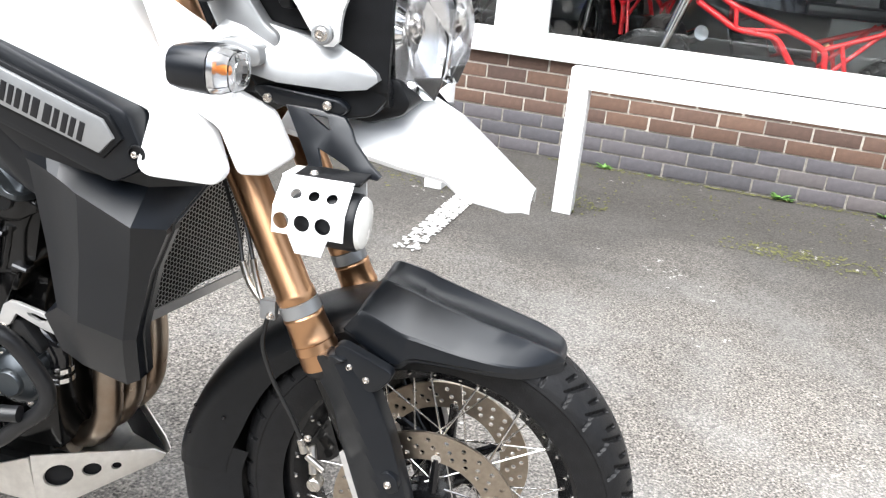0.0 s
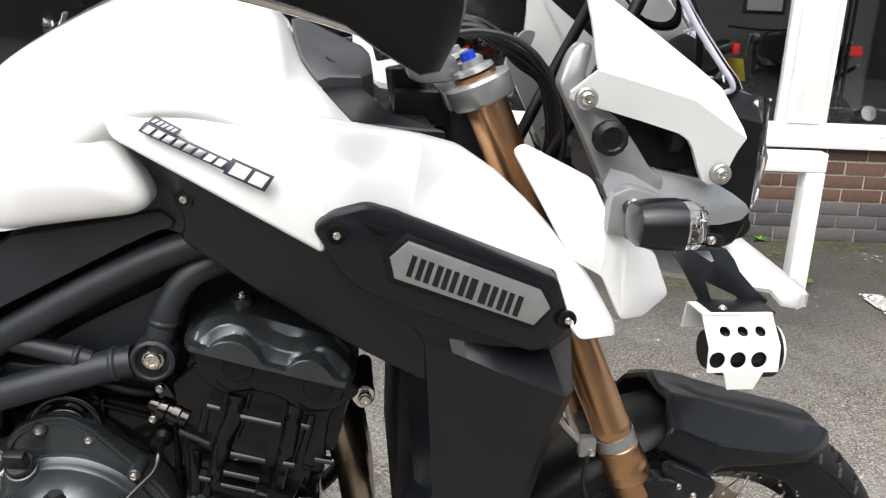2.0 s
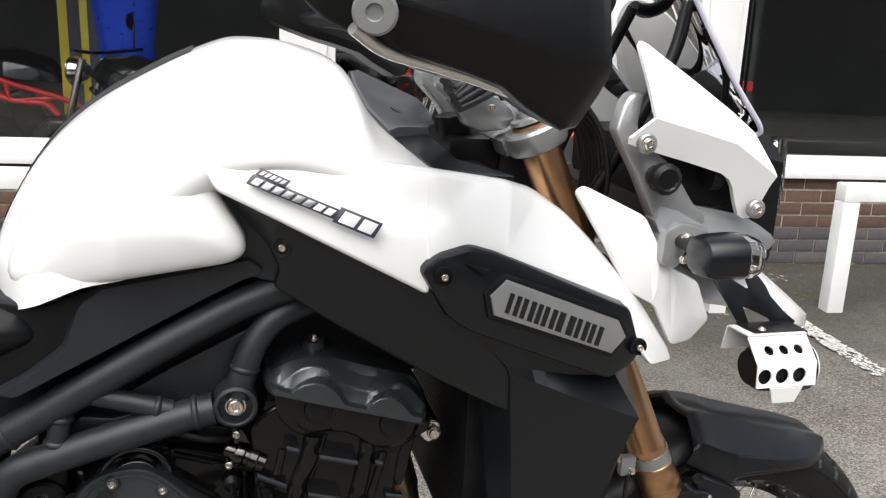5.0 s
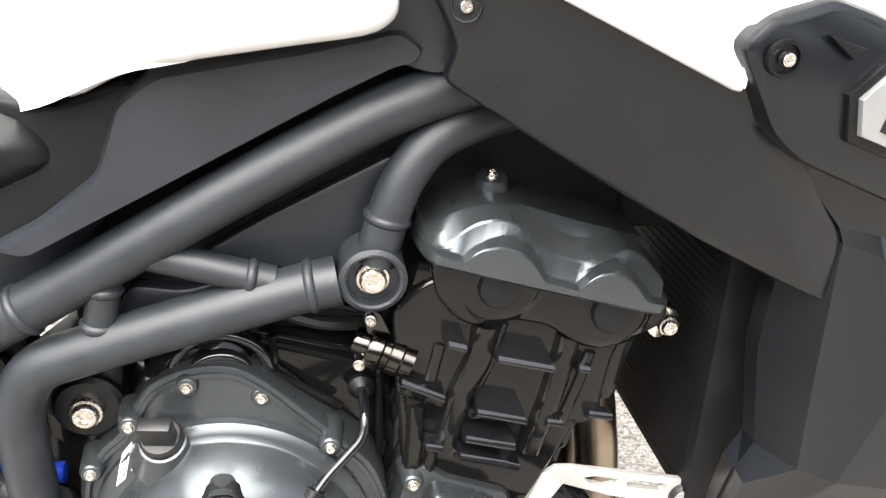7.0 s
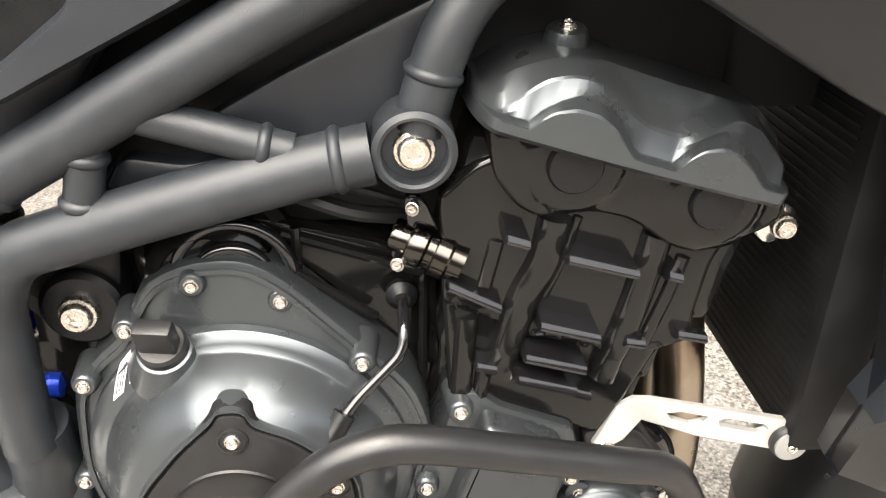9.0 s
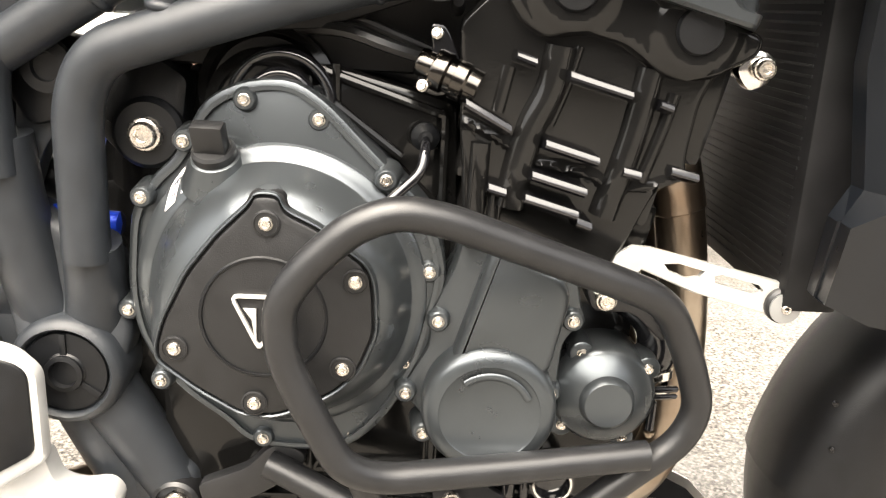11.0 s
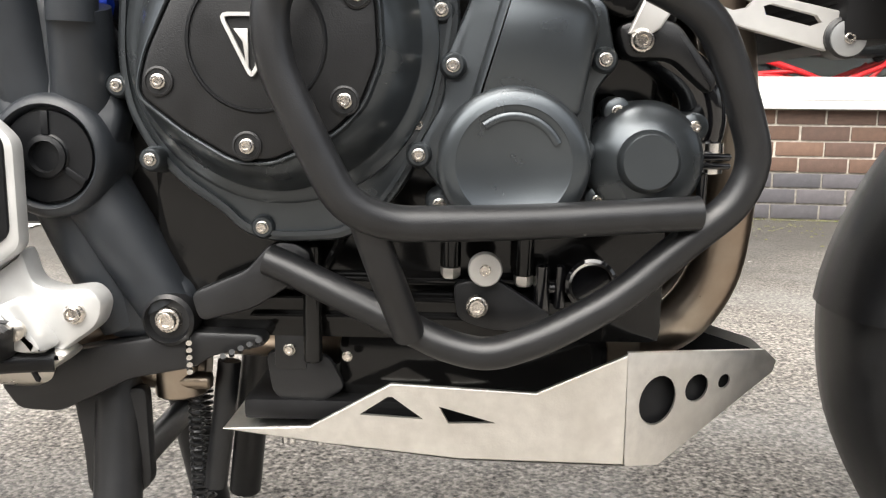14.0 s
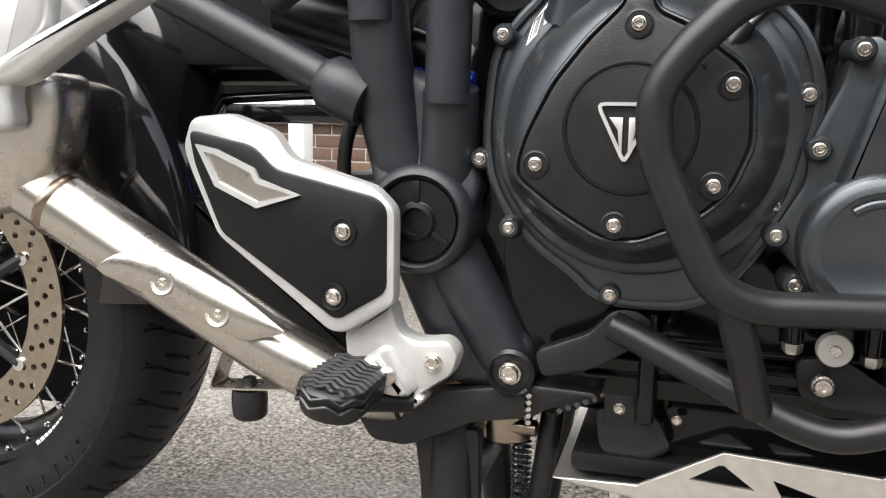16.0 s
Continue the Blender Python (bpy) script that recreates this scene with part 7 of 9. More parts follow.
P("harness", joined(tube([(0.02, -0.10, 0.755), (0.07, -0.13, 0.755), (0.10, -0.135, 0.745), (0.135, -0.12, 0.735)], 0.006, 8, 0.03), tube([(0.00, -0.09, 0.760), (0.06, -0.12, 0.770), (0.14, -0.11, 0.74)], 0.004, 8, 0.03)), CABLE, None, "black wiring harness")
P("plug_cap", lathe([(0.006, 0), (0.006, 0.02), (0.004, 0.026), (0.0001, 0.026)], (0.155, -0.13, 0.775), (0, -0.9, 0.2), 12), DARK)

# ---- alternator cover and water pump ----
alt_o = [(0.168, 0.600), (0.178, 0.612), (0.192, 0.610), (0.206, 0.598), (0.263, 0.576), (0.268, 0.551), (0.273, 0.531), (0.257, 0.510), (0.255, 0.468), (0.236, 0.425), (0.207, 0.407), (0.161, 0.410), (0.134, 0.446), (0.120, 0.461), (0.144, 0.504), (0.143, 0.531), (0.163, 0.576)]
al = P("alternator_cover", panel(alt_o, -0.163, 0.06, 0.006, soft=1), ENGINE, None, "dark grey alternator cover", 40)
P("cover_plate", panel([(0.192, 0.598), (0.206, 0.593), (0.250, 0.574), (0.256, 0.556), (0.243, 0.490), (0.160, 0.490)], -0.187, 0.03, 0.007, soft=1), ENGINE, al, "", 50)
P("cover_disc", lathe([(0.0565, -0.03), (0.0560, 0.0), (0.0540, 0.0038), (0.0500, 0.0065), (0.0455, 0.0078), (0.042, 0.0085), (0.041, 0.0075), (0.0001, 0.0085)], (0.196, -0.186, 0.458), (0, -1, 0), 56), ENGINE, al, "", 50)
P("disc_arc", tube([(0.196 + 0.034 * math.cos(a), -0.1945, 0.458 + 0.034 * math.sin(a)) for a in [radians(25 + 13 * i) for i in range(9)]], 0.003, 8, 0.004, flat=0.4), ENGINE, al)
for x, y, z in ((0.175, -0.170, 0.600), (0.262, -0.170, 0.533), (0.248, -0.168, 0.466), (0.151, -0.170, 0.528), (0.126, -0.168, 0.462), (0.142, -0.168, 0.425)):
    P("bolt_boss", lathe([(0.0125, -0.03), (0.0095, -0.002), (0.0085, 0.0), (0.0075, 0.001)], (x, y, z), (0, -1, 0), 18), ENGINE, al)
    bolt((x, y - 0.001, z), 0.0072, al)
wp = P("water_pump_cover", lathe([(0.046, -0.05), (0.046, 0.0), (0.044, 0.008), (0.040, 0.012), (0.024, 0.020), (0.022, 0.026), (0.020, 0.028), (0.0001, 0.028)], (0.298, -0.145, 0.459), (0, -1, 0), 48), ENGINE, None, "dark grey round water pump cover", 35)
for x, y, z in ((0.276, -0.149, 0.496), (0.334, -0.151, 0.485), (0.264, -0.149, 0.428), (0.318, -0.149, 0.418)):
    P("bolt_boss", lathe([(0.012, -0.03), (0.0105, 0.0), (0.009, 0.001)], (x, y, z), (0, -1, 0), 18), ENGINE, wp)
    bolt((x, y - 0.001, z), 0.0066, wp)
P("coolant_pipe", tube([(0.335, -0.10, 0.45), (0.352, -0.115, 0.48), (0.345, -0.12, 0.52), (0.31, -0.115, 0.545), (0.28, -0.10, 0.56)], 0.018, 16, 0.03), GLOSS_BLACK, None, "gloss black coolant pipe")
for z in (0.452, 0.468):
    P("hose_clip", ring_data(0, 0, [(-0.004, 0.020), (0.004, 0.020), (0.004, 0.017), (-0.004, 0.017)], 24), STEEL, None).matrix_basis = Matrix.Translation((0.348, -0.112, z)) @ pose(0, 0, 0, 90, 0, 0)
for a, b, r in (((0.34, -0.145, 0.462), (0.366, -0.14, 0.462), 0.003), ((0.34, -0.145, 0.455), (0.366, -0.14, 0.455), 0.0025), ((0.345, -0.14, 0.42), (0.345, -0.14, 0.45), 0.004)):
    P("hose_pin", rod(a, b, r), GLOSS_BLACK)
bolt((0.345, -0.14, 0.418), 0.007, bike, (0, 0, -1), EXHAUST)
P("engine_mount_front", panel([(0.272, 0.560), (0.300, 0.566), (0.318, 0.562), (0.350, 0.52), (0.345, 0.508), (0.315, 0.535), (0.280, 0.535)], -0.152, 0.03, 0.004), BAR)
bolt((0.290, -0.158, 0.548), 0.0105, bike)

# lower crankcase details
for z, d in ((0.352, 0.012), (0.335, 0.010), (0.318, 0.006)):
    P("casing_rib", block(-0.02, 0.26, -0.105 - d, -0.10, z, z + 0.006, 0.002), ENGINE_BLACK)
P("casing_web", joined(tube([(0.005, -0.115, 0.395), (0.030, -0.115, 0.355)], 0.004, 8), tube([(0.062, -0.115, 0.395), (0.040, -0.115, 0.355)], 0.004, 8), rod((0.035, -0.118, 0.385), (0.035, -0.118, 0.285), 0.008)), ENGINE_BLACK)
for x, z in ((0.150, 0.372), (0.210, 0.366)):
    P("stud", rod((x, -0.118, z + 0.03), (x, -0.118, z - 0.004), 0.0085), ENGINE_BLACK)
    P("stud_nut", lathe([(0.0085, 0), (0.0085, 0.006), (0.006, 0.009)], (x, -0.118, z - 0.004), (0, 0, -1), 6), ALU)
P("drain_washer", lathe([(0.0138, -0.004), (0.0138, 0.002), (0.0128, 0.0035), (0.007, 0.004)], (0.178, -0.142, 0.371), (0, -1, 0), 28), ALU_WHITE, None, "pale alloy plug")
bolt((0.178, -0.145, 0.371), 0.0080, bike, washer=False)
P("lower_bracket", panel([(0.152, 0.356), (0.185, 0.362), (0.235, 0.330), (0.225, 0.315), (0.180, 0.318), (0.156, 0.326)], -0.128, 0.008, 0.002), BAR, None, "black bracket plate")
bolt((0.172, -0.140, 0.340), 0.0105, bike)
P("oil_sight_glass", joined(lathe([(0.021, -0.02), (0.021, 0.006), (0.0175, 0.008), (0.016, 0.0), (0.0001, 0.0)], (0.264, -0.126, 0.358), (0, -1, 0), 32)), GLOSS_BLACK, None, "black sight glass with a steel ring")
P("circlip", ring_data(0.264, 0.358, [(-0.135, 0.0185), (-0.132, 0.0185), (-0.132, 0.0165), (-0.135, 0.0165)], 32), STEEL)
P("oil_cooler_union", joined(rod((0.225, -0.12, 0.372), (0.225, -0.12, 0.325), 0.007), rod((0.24, -0.12, 0.372), (0.24, -0.12, 0.335), 0.005), rod((0.22, -0.118, 0.352), (0.26, -0.118, 0.352), 0.005)), GLOSS_BLACK)

# ---- header pipes and bash plate ----
for y in (-0.056, 0.016, 0.088):
    P("header_pipe", tube([(0.345, y, 0.70), (0.370, y, 0.62), (0.388, y, 0.52), (0.393, y, 0.43), (0.385, y * 0.95, 0.350), (0.352, y * 0.85, 0.300), (0.28, y * 0.6, 0.285), (0.15, y * 0.3, 0.275)], 0.0235, 20, 0.06, 6), EXHAUST, None, "heat-tinted steel header pipe")
    P("header_collar", rod((0.350, y, 0.685), (0.372, y, 0.605), 0.026), EXHAUST, None, "heat-tinted collar")
P("collector", tube([(0.32, -0.05, 0.29), (0.15, -0.03, 0.275), (-0.05, 0.0, 0.285), (-0.16, -0.06, 0.30), (-0.24, -0.13, 0.298)], 0.028, 18, 0.06), EXHAUST, None, "stained steel exhaust collector")

bash = new("bash_plate")
bash.parent = bike
tagged(bash, "bare folded aluminium bash plate with cut-outs")
side_o = [(-0.044, 0.224), (0.032, 0.229), (0.102, 0.271), (0.222, 0.267), (0.294, 0.303), (0.296, 0.206), (0.159, 0.205), (0.044, 0.214)]
bd = lambda x, z: -0.126 - (x - 0.03) * 0.05 + (0.26 - z) * 0.10
front_o = [(0.2945, 0.304), (0.446, 0.276), (0.462, 0.262), (0.458, 0.252), (0.330, 0.197), (0.2965, 0.206)]
fd = lambda x, z: -0.139 + (x - 0.295) * 0.77
for s in (1, -1):
    d = panel(side_o, bd, 0.004, 0.001, soft=0, holes=[[(0.075, 0.242), (0.099, 0.259), (0.103, 0.259), (0.129, 0.240)], [(0.142, 0.252), (0.190, 0.239), (0.150, 0.237)]])
    e = panel(front_o, fd, 0.004, 0.001, soft=0, holes=[[(a, 0.256 + (c - 0.256) * 1.15) for a, c in circle2(0.326, 0.256, 0.0185, 24)], circle2(0.367, 0.257, 0.0125, 20), circle2(0.398, 0.256, 0.0068, 16)])
    P("plate_side", d if s > 0 else mirror(d), ALU, bash, "brushed aluminium side", 20)
    P("plate_front", e if s > 0 else mirror(e), ALU, bash, "brushed aluminium corner", 20)
P("plate_floor", loft([[(x, s * w, z) for s in (-1, -0.9, 0, 0.9, 1)] for x, w, z in ((-0.044, 0.118, 0.2235), (0.044, 0.118, 0.212), (0.16, 0.126, 0.2035), (0.30, 0.132, 0.204), (0.33, 0.108, 0.197), (0.455, 0.015, 0.250), (0.463, 0.010, 0.262))]), ALU, bash, "", 20)
for x in (0.012, 0.042, 0.234, 0.262):
    P("rivet", lathe([(0.0065, -0.002), (0.006, 0.003), (0.0001, 0.005)], (x, -0.112, 0.2125 - 0.02 * (x - 0.012)), (0, -0.3, -1), 14), STEEL, bash)
# black fill and sheets stand in for the shade inside the plate
P("plate_liner", block(-0.030, 0.29, -0.104, 0.104, 0.2265, 0.246, 0.006), DARK, bash)
for s in (1, -1):
    e = panel(inset(front_o, 0.008), lambda x, z: fd(x, z) + 0.012, 0.003, 0.001, soft=0)
    P("corner_liner", e if s > 0 else mirror(e), DARK, bash, "black lining behind the holes", 20)
P("skid_mount", panel([(-0.01, 0.288), (0.045, 0.285), (0.060, 0.255), (0.020, 0.232), (-0.005, 0.25)], -0.10, 0.006, 0.002), BAR)
bolt((0.012, -0.105, 0.291), 0.0072, bike)
bolt((0.062, -0.105, 0.286), 0.0062, bike)
P("mount_tab", block(-0.002, 0.026, -0.102, -0.08, 0.272, 0.308, 0.003), BAR)

# ---- crash bar ----
cb = new("crash_bar")
cb.parent = bike
tagged(cb, "black powder-coated tubular crash bar")
R = 0.0128
P("loop", tube([(0.330, -0.190, 0.424), (0.202, -0.212, 0.418), (0.110, -0.232, 0.418), (0.080, -0.240, 0.432), (0.055, -0.244, 0.482), (0.035, -0.246, 0.528), (0.034, -0.246, 0.566), (0.053, -0.246, 0.594), (0.086, -0.246, 0.626), (0.118, -0.244, 0.638), (0.152, -0.240, 0.632), (0.285, -0.212, 0.582), (0.330, -0.196, 0.562), (0.358, -0.182, 0.508), (0.374, -0.175, 0.462), (0.362, -0.176, 0.430), (0.320, -0.178, 0.396), (0.279, -0.180, 0.358), (0.222, -0.182, 0.326), (0.181, -0.180, 0.311), (0.148, -0.176, 0.317), (0.091, -0.165, 0.342), (0.020, -0.150, 0.372), (0.006, -0.147, 0.377)], R, 18, 0.035, 6), BAR, cb, "bent tube loop", 60)
P("far_loop", mirror(tube([(0.330, -0.190, 0.424), (0.110, -0.232, 0.418), (0.055, -0.244, 0.482), (0.034, -0.246, 0.550), (0.086, -0.246, 0.626), (0.152, -0.240, 0.632), (0.330, -0.196, 0.562), (0.374, -0.175, 0.462), (0.320, -0.178, 0.396), (0.181, -0.180, 0.311), (0.020, -0.150, 0.372)], R, 14, 0.035, 5)), BAR, cb, "", 60)
P("strut", tube([(0.094, -0.228, 0.420), (0.104, -0.215, 0.385), (0.120, -0.180, 0.328)], R * 0.98, 18, 0.02), BAR, cb, "welded strut", 60)
P("mount_plate", panel([(-0.062, 0.346), (-0.015, 0.366), (0.004, 0.388), (0.022, 0.391), (0.040, 0.380), (0.030, 0.360), (-0.010, 0.334), (-0.055, 0.322)], -0.137, 0.014, 0.003), BAR, cb, "flat mounting plate")
P("mount_boss", lathe([(0.022, -0.02), (0.022, 0.010), (0.019, 0.013), (0.017, 0.006), (0.0001, 0.006)], (-0.084, -0.118, 0.321), (0, -1, 0), 28), BAR, cb)
bolt((-0.084, -0.128, 0.321), 0.0125, cb)
br_o = [(0.280, 0.553), (0.295, 0.588), (0.307, 0.596), (0.322, 0.595), (0.438, 0.569), (0.447, 0.559), (0.441, 0.545), (0.427, 0.541), (0.361, 0.558), (0.316, 0.576), (0.304, 0.557), (0.293, 0.550)]
P("stay", panel(br_o, lambda x, z: -0.158, 0.006, 0.0015, soft=0, holes=[[(0.339, 0.576), (0.334, 0.582), (0.346, 0.583), (0.369, 0.577), (0.365, 0.572), (0.355, 0.570)], [(0.377, 0.573), (0.383, 0.575), (0.416, 0.567), (0.420, 0.562), (0.412, 0.559), (0.379, 0.567)]]), ALU_WHITE, cb, "bright alloy stay with slots", 20)
P("stay_rubber", lathe([(0.0155, -0.012), (0.0155, 0.004), (0.013, 0.006), (0.0001, 0.006)], (0.437, -0.158, 0.551), (0, -1, 0), 24), RUBBER_SOFT, cb)
P("stay_washer", lathe([(0.013, 0), (0.013, 0.002), (0.008, 0.003)], (0.437, -0.164, 0.550), (0, -1, 0), 22), SILVER, cb)
bolt((0.437, -0.166, 0.550), 0.0072, cb, washer=False)

# ---- frame ----
fr = new("tubular_chassis")
fr.parent = bike
tagged(fr, "dark powder-coated tubular steel chassis")
P("upper_tube", tube([(-0.32, -0.125, 0.655), (-0.133, -0.150, 0.770), (-0.005, -0.162, 0.847), (0.080, -0.165, 0.896), (0.165, -0.160, 0.938), (0.24, -0.15, 0.955), (0.40, -0.10, 0.99), (0.52, -0.05, 1.02)], 0.0195, 20, 0.05), FRAME, fr, "main upper tube", 60)
P("lower_tube", tube([(-0.144, -0.140, 0.560), (-0.140, -0.148, 0.690), (-0.120, -0.154, 0.730), (0.008, -0.163, 0.772), (0.089, -0.166, 0.795), (0.115, -0.166, 0.800)], 0.0195, 20, 0.04), FRAME, fr, "lower side tube", 60)
P("short_tube", tube([(0.143, -0.164, 0.815), (0.152, -0.164, 0.850), (0.163, -0.163, 0.880), (0.185, -0.158, 0.908), (0.222, -0.15, 0.922), (0.28, -0.13, 0.93)], 0.0165, 18, 0.03), FRAME, fr, "bent brace tube", 60)
P("brace", tube([(-0.066, -0.158, 0.760), (-0.056, -0.158, 0.806)], 0.0125, 14), FRAME, fr)
P("brace", tube([(-0.035, -0.160, 0.828), (0.066, -0.164, 0.800)], 0.0125, 14), FRAME, fr)
for at, ax, r in (((0.094, -0.166, 0.7962), (1, 0, 0.15), 0.0195), ((0.152, -0.164, 0.850), (0.25, 0, 1), 0.0165), ((-0.030, -0.160, 0.8265), (1, 0, -0.25), 0.0125), ((0.050, -0.1635, 0.8045), (1, 0, -0.2), 0.0125), ((-0.058, -0.158, 0.797), (0.2, 0, 1), 0.0125), ((-0.065, -0.158, 0.7665), (0.2, 0, 1), 0.0125), ((-0.118, -0.152, 0.779), (0.86, 0, 0.5), 0.0195)):
    P("weld", lathe([(r, -0.004), (r + 0.002, -0.0015), (r + 0.0022, 0.001), (r, 0.004)], at, ax, 20), FRAME, fr, "", 60)
P("tube_boss", lathe([(0.026, -0.03), (0.026, 0.006), (0.0225, 0.008), (0.0205, 0.007), (0.0195, -0.003), (0.0001, -0.003)], (0.140, -0.176, 0.806), (0, -1, 0), 36), FRAME, fr, "round bolted boss")
bolt((0.140, -0.176, 0.806), 0.0155, fr)
P("rear_hanger", joined(panel([(-0.16, 0.69), (-0.10, 0.735), (-0.062, 0.71), (-0.070, 0.655), (-0.095, 0.632), (-0.122, 0.640), (-0.145, 0.665)], -0.110, 0.05, 0.008), lathe([(0.030, -0.02), (0.030, 0.004), (0.026, 0.008), (0.0001, 0.008)], (-0.096, -0.112, 0.664), (0, -1, 0), 30)), MATT, fr, "black engine hanger", 40)
bolt((-0.096, -0.124, 0.664), 0.0165, fr)
P("frame_plug", joined(lathe([(0.022, 0), (0.021, 0.006), (0.012, 0.007), (0.011, 0.003), (0.0001, 0.003)], (-0.168, -0.128, 0.716), (0, -1, 0), 28)), MATT, fr, "round black plug")
P("frame_web", panel([(-0.215, 0.70), (-0.18, 0.745), (-0.13, 0.735), (-0.14, 0.68), (-0.19, 0.665)], -0.120, 0.03, 0.006), MATT, fr)




piv = new("pivot_casting")
piv.parent = bike
tagged(piv, "dark cast pivot plate with a round plug")
P("socket", tube([(-0.2135, -0.128, 0.66), (-0.2115, -0.122, 0.600), (-0.204, -0.110, 0.54), (-0.188, -0.100, 0.47)], lambda s: 0.0265 + 0.003 * s, 22, 0.04), FRAME, piv, "", 60)
P("socket", tube([(-0.1435, -0.130, 0.572), (-0.146, -0.118, 0.53), (-0.156, -0.102, 0.46)], lambda s: 0.0245 + 0.004 * s, 22, 0.04), FRAME, piv, "", 60)
P("web", panel([(-0.205, 0.60), (-0.15, 0.575), (-0.145, 0.50), (-0.19, 0.47)], -0.120, 0.04, 0.012), FRAME, piv, "", 60)
P("casting_web", field([(-0.236, 0.606), (-0.196, 0.598), (-0.176, 0.583), (-0.164, 0.577), (-0.126, 0.563), (-0.124, 0.520), (-0.114, 0.490), (-0.130, 0.440), (-0.190, 0.430), (-0.214, 0.480), (-0.236, 0.540)],
                         lambda X, Z: -0.118 - 0.010 * np.exp(-((X + 0.212 - 0.12 * (0.60 - Z)) / 0.022) ** 2) - 0.010 * np.exp(-((X + 0.144 + 0.08 * (0.57 - Z)) / 0.020) ** 2) - 0.010 * ease(Z, 0.52, 0.47), 0.03, 0.007, 0.006, 2), FRAME, piv, "", 60)
P("pivot_boss", lathe([(0.050, -0.06), (0.050, 0.004), (0.046, 0.012), (0.0415, 0.014), (0.0395, 0.012), (0.0385, 0.004), (0.0001, 0.004)], (-0.170, -0.132, 0.456), (0, -1, 0), 48), FRAME, piv, "round pivot boss", 40)
P("pivot_plug", lathe([(0.037, -0.004), (0.036, 0.003), (0.018, 0.0035), (0.0165, 0.005), (0.0165, 0.008), (0.0125, 0.009), (0.0115, 0.004), (0.0001, 0.004)], (-0.170, -0.138, 0.456), (0, -1, 0), 40), MATT, piv, "black plastic plug", 30)
for a in (35, 155, 270):
    P("plug_spoke", moved(block(0.017, 0.036, -0.0045, 0.0, -0.003, 0.003, 0.001), Matrix.Translation((-0.170, -0.139, 0.456)) @ pose(0, 0, 0, 0, a, 0)), MATT, piv)
P("leg_casting", tube([(-0.165, -0.106, 0.45), (-0.128, -0.104, 0.39), (-0.093, -0.102, 0.330)], lambda s: 0.032 - 0.006 * s, 20), FRAME, piv, "", 60)
P("leg_casting", tube([(-0.178, -0.102, 0.43), (-0.152, -0.098, 0.36), (-0.130, -0.094, 0.310)], lambda s: 0.030 - 0.006 * s, 20), FRAME, piv, "", 60)
P("foot_web", panel([(-0.165, 0.40), (-0.12, 0.395), (-0.066, 0.345), (-0.066, 0.315), (-0.085, 0.300), (-0.140, 0.298), (-0.160, 0.33)], -0.116, 0.05, 0.012), FRAME, piv, "", 50)
P("inner_frame", panel([(-0.095, 0.47), (-0.068, 0.455), (-0.010, 0.375), (-0.016, 0.350), (-0.05, 0.36), (-0.075, 0.42)], -0.10, 0.03, 0.006), BAR)
P("subframe_tube", tube([(-0.50, -0.12, 0.695), (-0.411, -0.122, 0.652), (-0.235, -0.126, 0.566)], 0.0175, 18), FRAME, fr, "rear frame tube", 60)
P("tube_collar", lathe([(0.0175, -0.02), (0.026, -0.01), (0.027, 0.012), (0.024, 0.03)], (-0.250, -0.126, 0.573), (0.9, 0, -0.44), 20), FRAME, fr)
P("frame_tube_rear", tube([(-0.2135, -0.140, 0.63), (-0.214, -0.146, 0.70), (-0.205, -0.148, 0.735)], 0.0205, 18, 0.02), FRAME, fr, "rear upright tube", 60)

# ---- rider's foot parts ----
heel = new("heel_guard")
heel.parent = bike
tagged(heel, "silver heel guard with a black insert")
hs = lambda x, z: -0.176
P("guard_body", panel([(-0.375, 0.544), (-0.335, 0.548), (-0.291, 0.533), (-0.275, 0.510), (-0.197, 0.488), (-0.178, 0.470), (-0.178, 0.387), (-0.223, 0.357), (-0.239, 0.356), (-0.271, 0.380), (-0.350, 0.437), (-0.377, 0.497), (-0.384, 0.517)], hs, 0.014, 0.005), CAST_SILVER, heel, "silver painted alloy", 40)
P("guard_insert", panel([(-0.375, 0.533), (-0.311, 0.520), (-0.290, 0.500), (-0.195, 0.479), (-0.185, 0.470), (-0.185, 0.397), (-0.232, 0.368), (-0.258, 0.386), (-0.344, 0.441), (-0.370, 0.503)], -0.179, 0.006, 0.002, holes=[]), MATT, heel, "black plastic insert", 40)
win_o = [(-0.366, 0.520), (-0.345, 0.516), (-0.308, 0.500), (-0.303, 0.491), (-0.264, 0.478), (-0.306, 0.465), (-0.347, 0.483)]
P("insert_window", edge_frame(win_o, 0.005, -0.1825, 0.006), CAST_SILVER, heel, "silver trim of the opening", 20)
P("window_face", panel(inset(win_o, 0.0045), -0.1795, 0.002, 0.0005, soft=0), PIPE, heel, "bright metal behind the opening", 20)
for x, z in ((-0.224, 0.448), (-0.233, 0.390)):
    P("bolt_recess", lathe([(0.0125, 0.0), (0.012, 0.0015), (0.0105, 0.0005), (0.0001, 0.0005)], (x, -0.1795, z), (0, -1, 0), 24), DARK, heel)
    bolt((x, -0.180, z), 0.0090, heel)
pb = P("peg_bracket", panel([(-0.234, 0.354), (-0.188, 0.386), (-0.180, 0.357), (-0.161, 0.351), (-0.135, 0.355), (-0.124, 0.342), (-0.130, 0.322), (-0.171, 0.293), (-0.203, 0.300), (-0.231, 0.326)], -0.158, 0.022, 0.006), CAST_SILVER, None, "silver footpeg bracket", 40)
P("peg_arm", panel([(-0.214, 0.330), (-0.190, 0.348), (-0.165, 0.318), (-0.160, 0.306), (-0.185, 0.305)], -0.186, 0.03, 0.008), CAST_SILVER, pb)
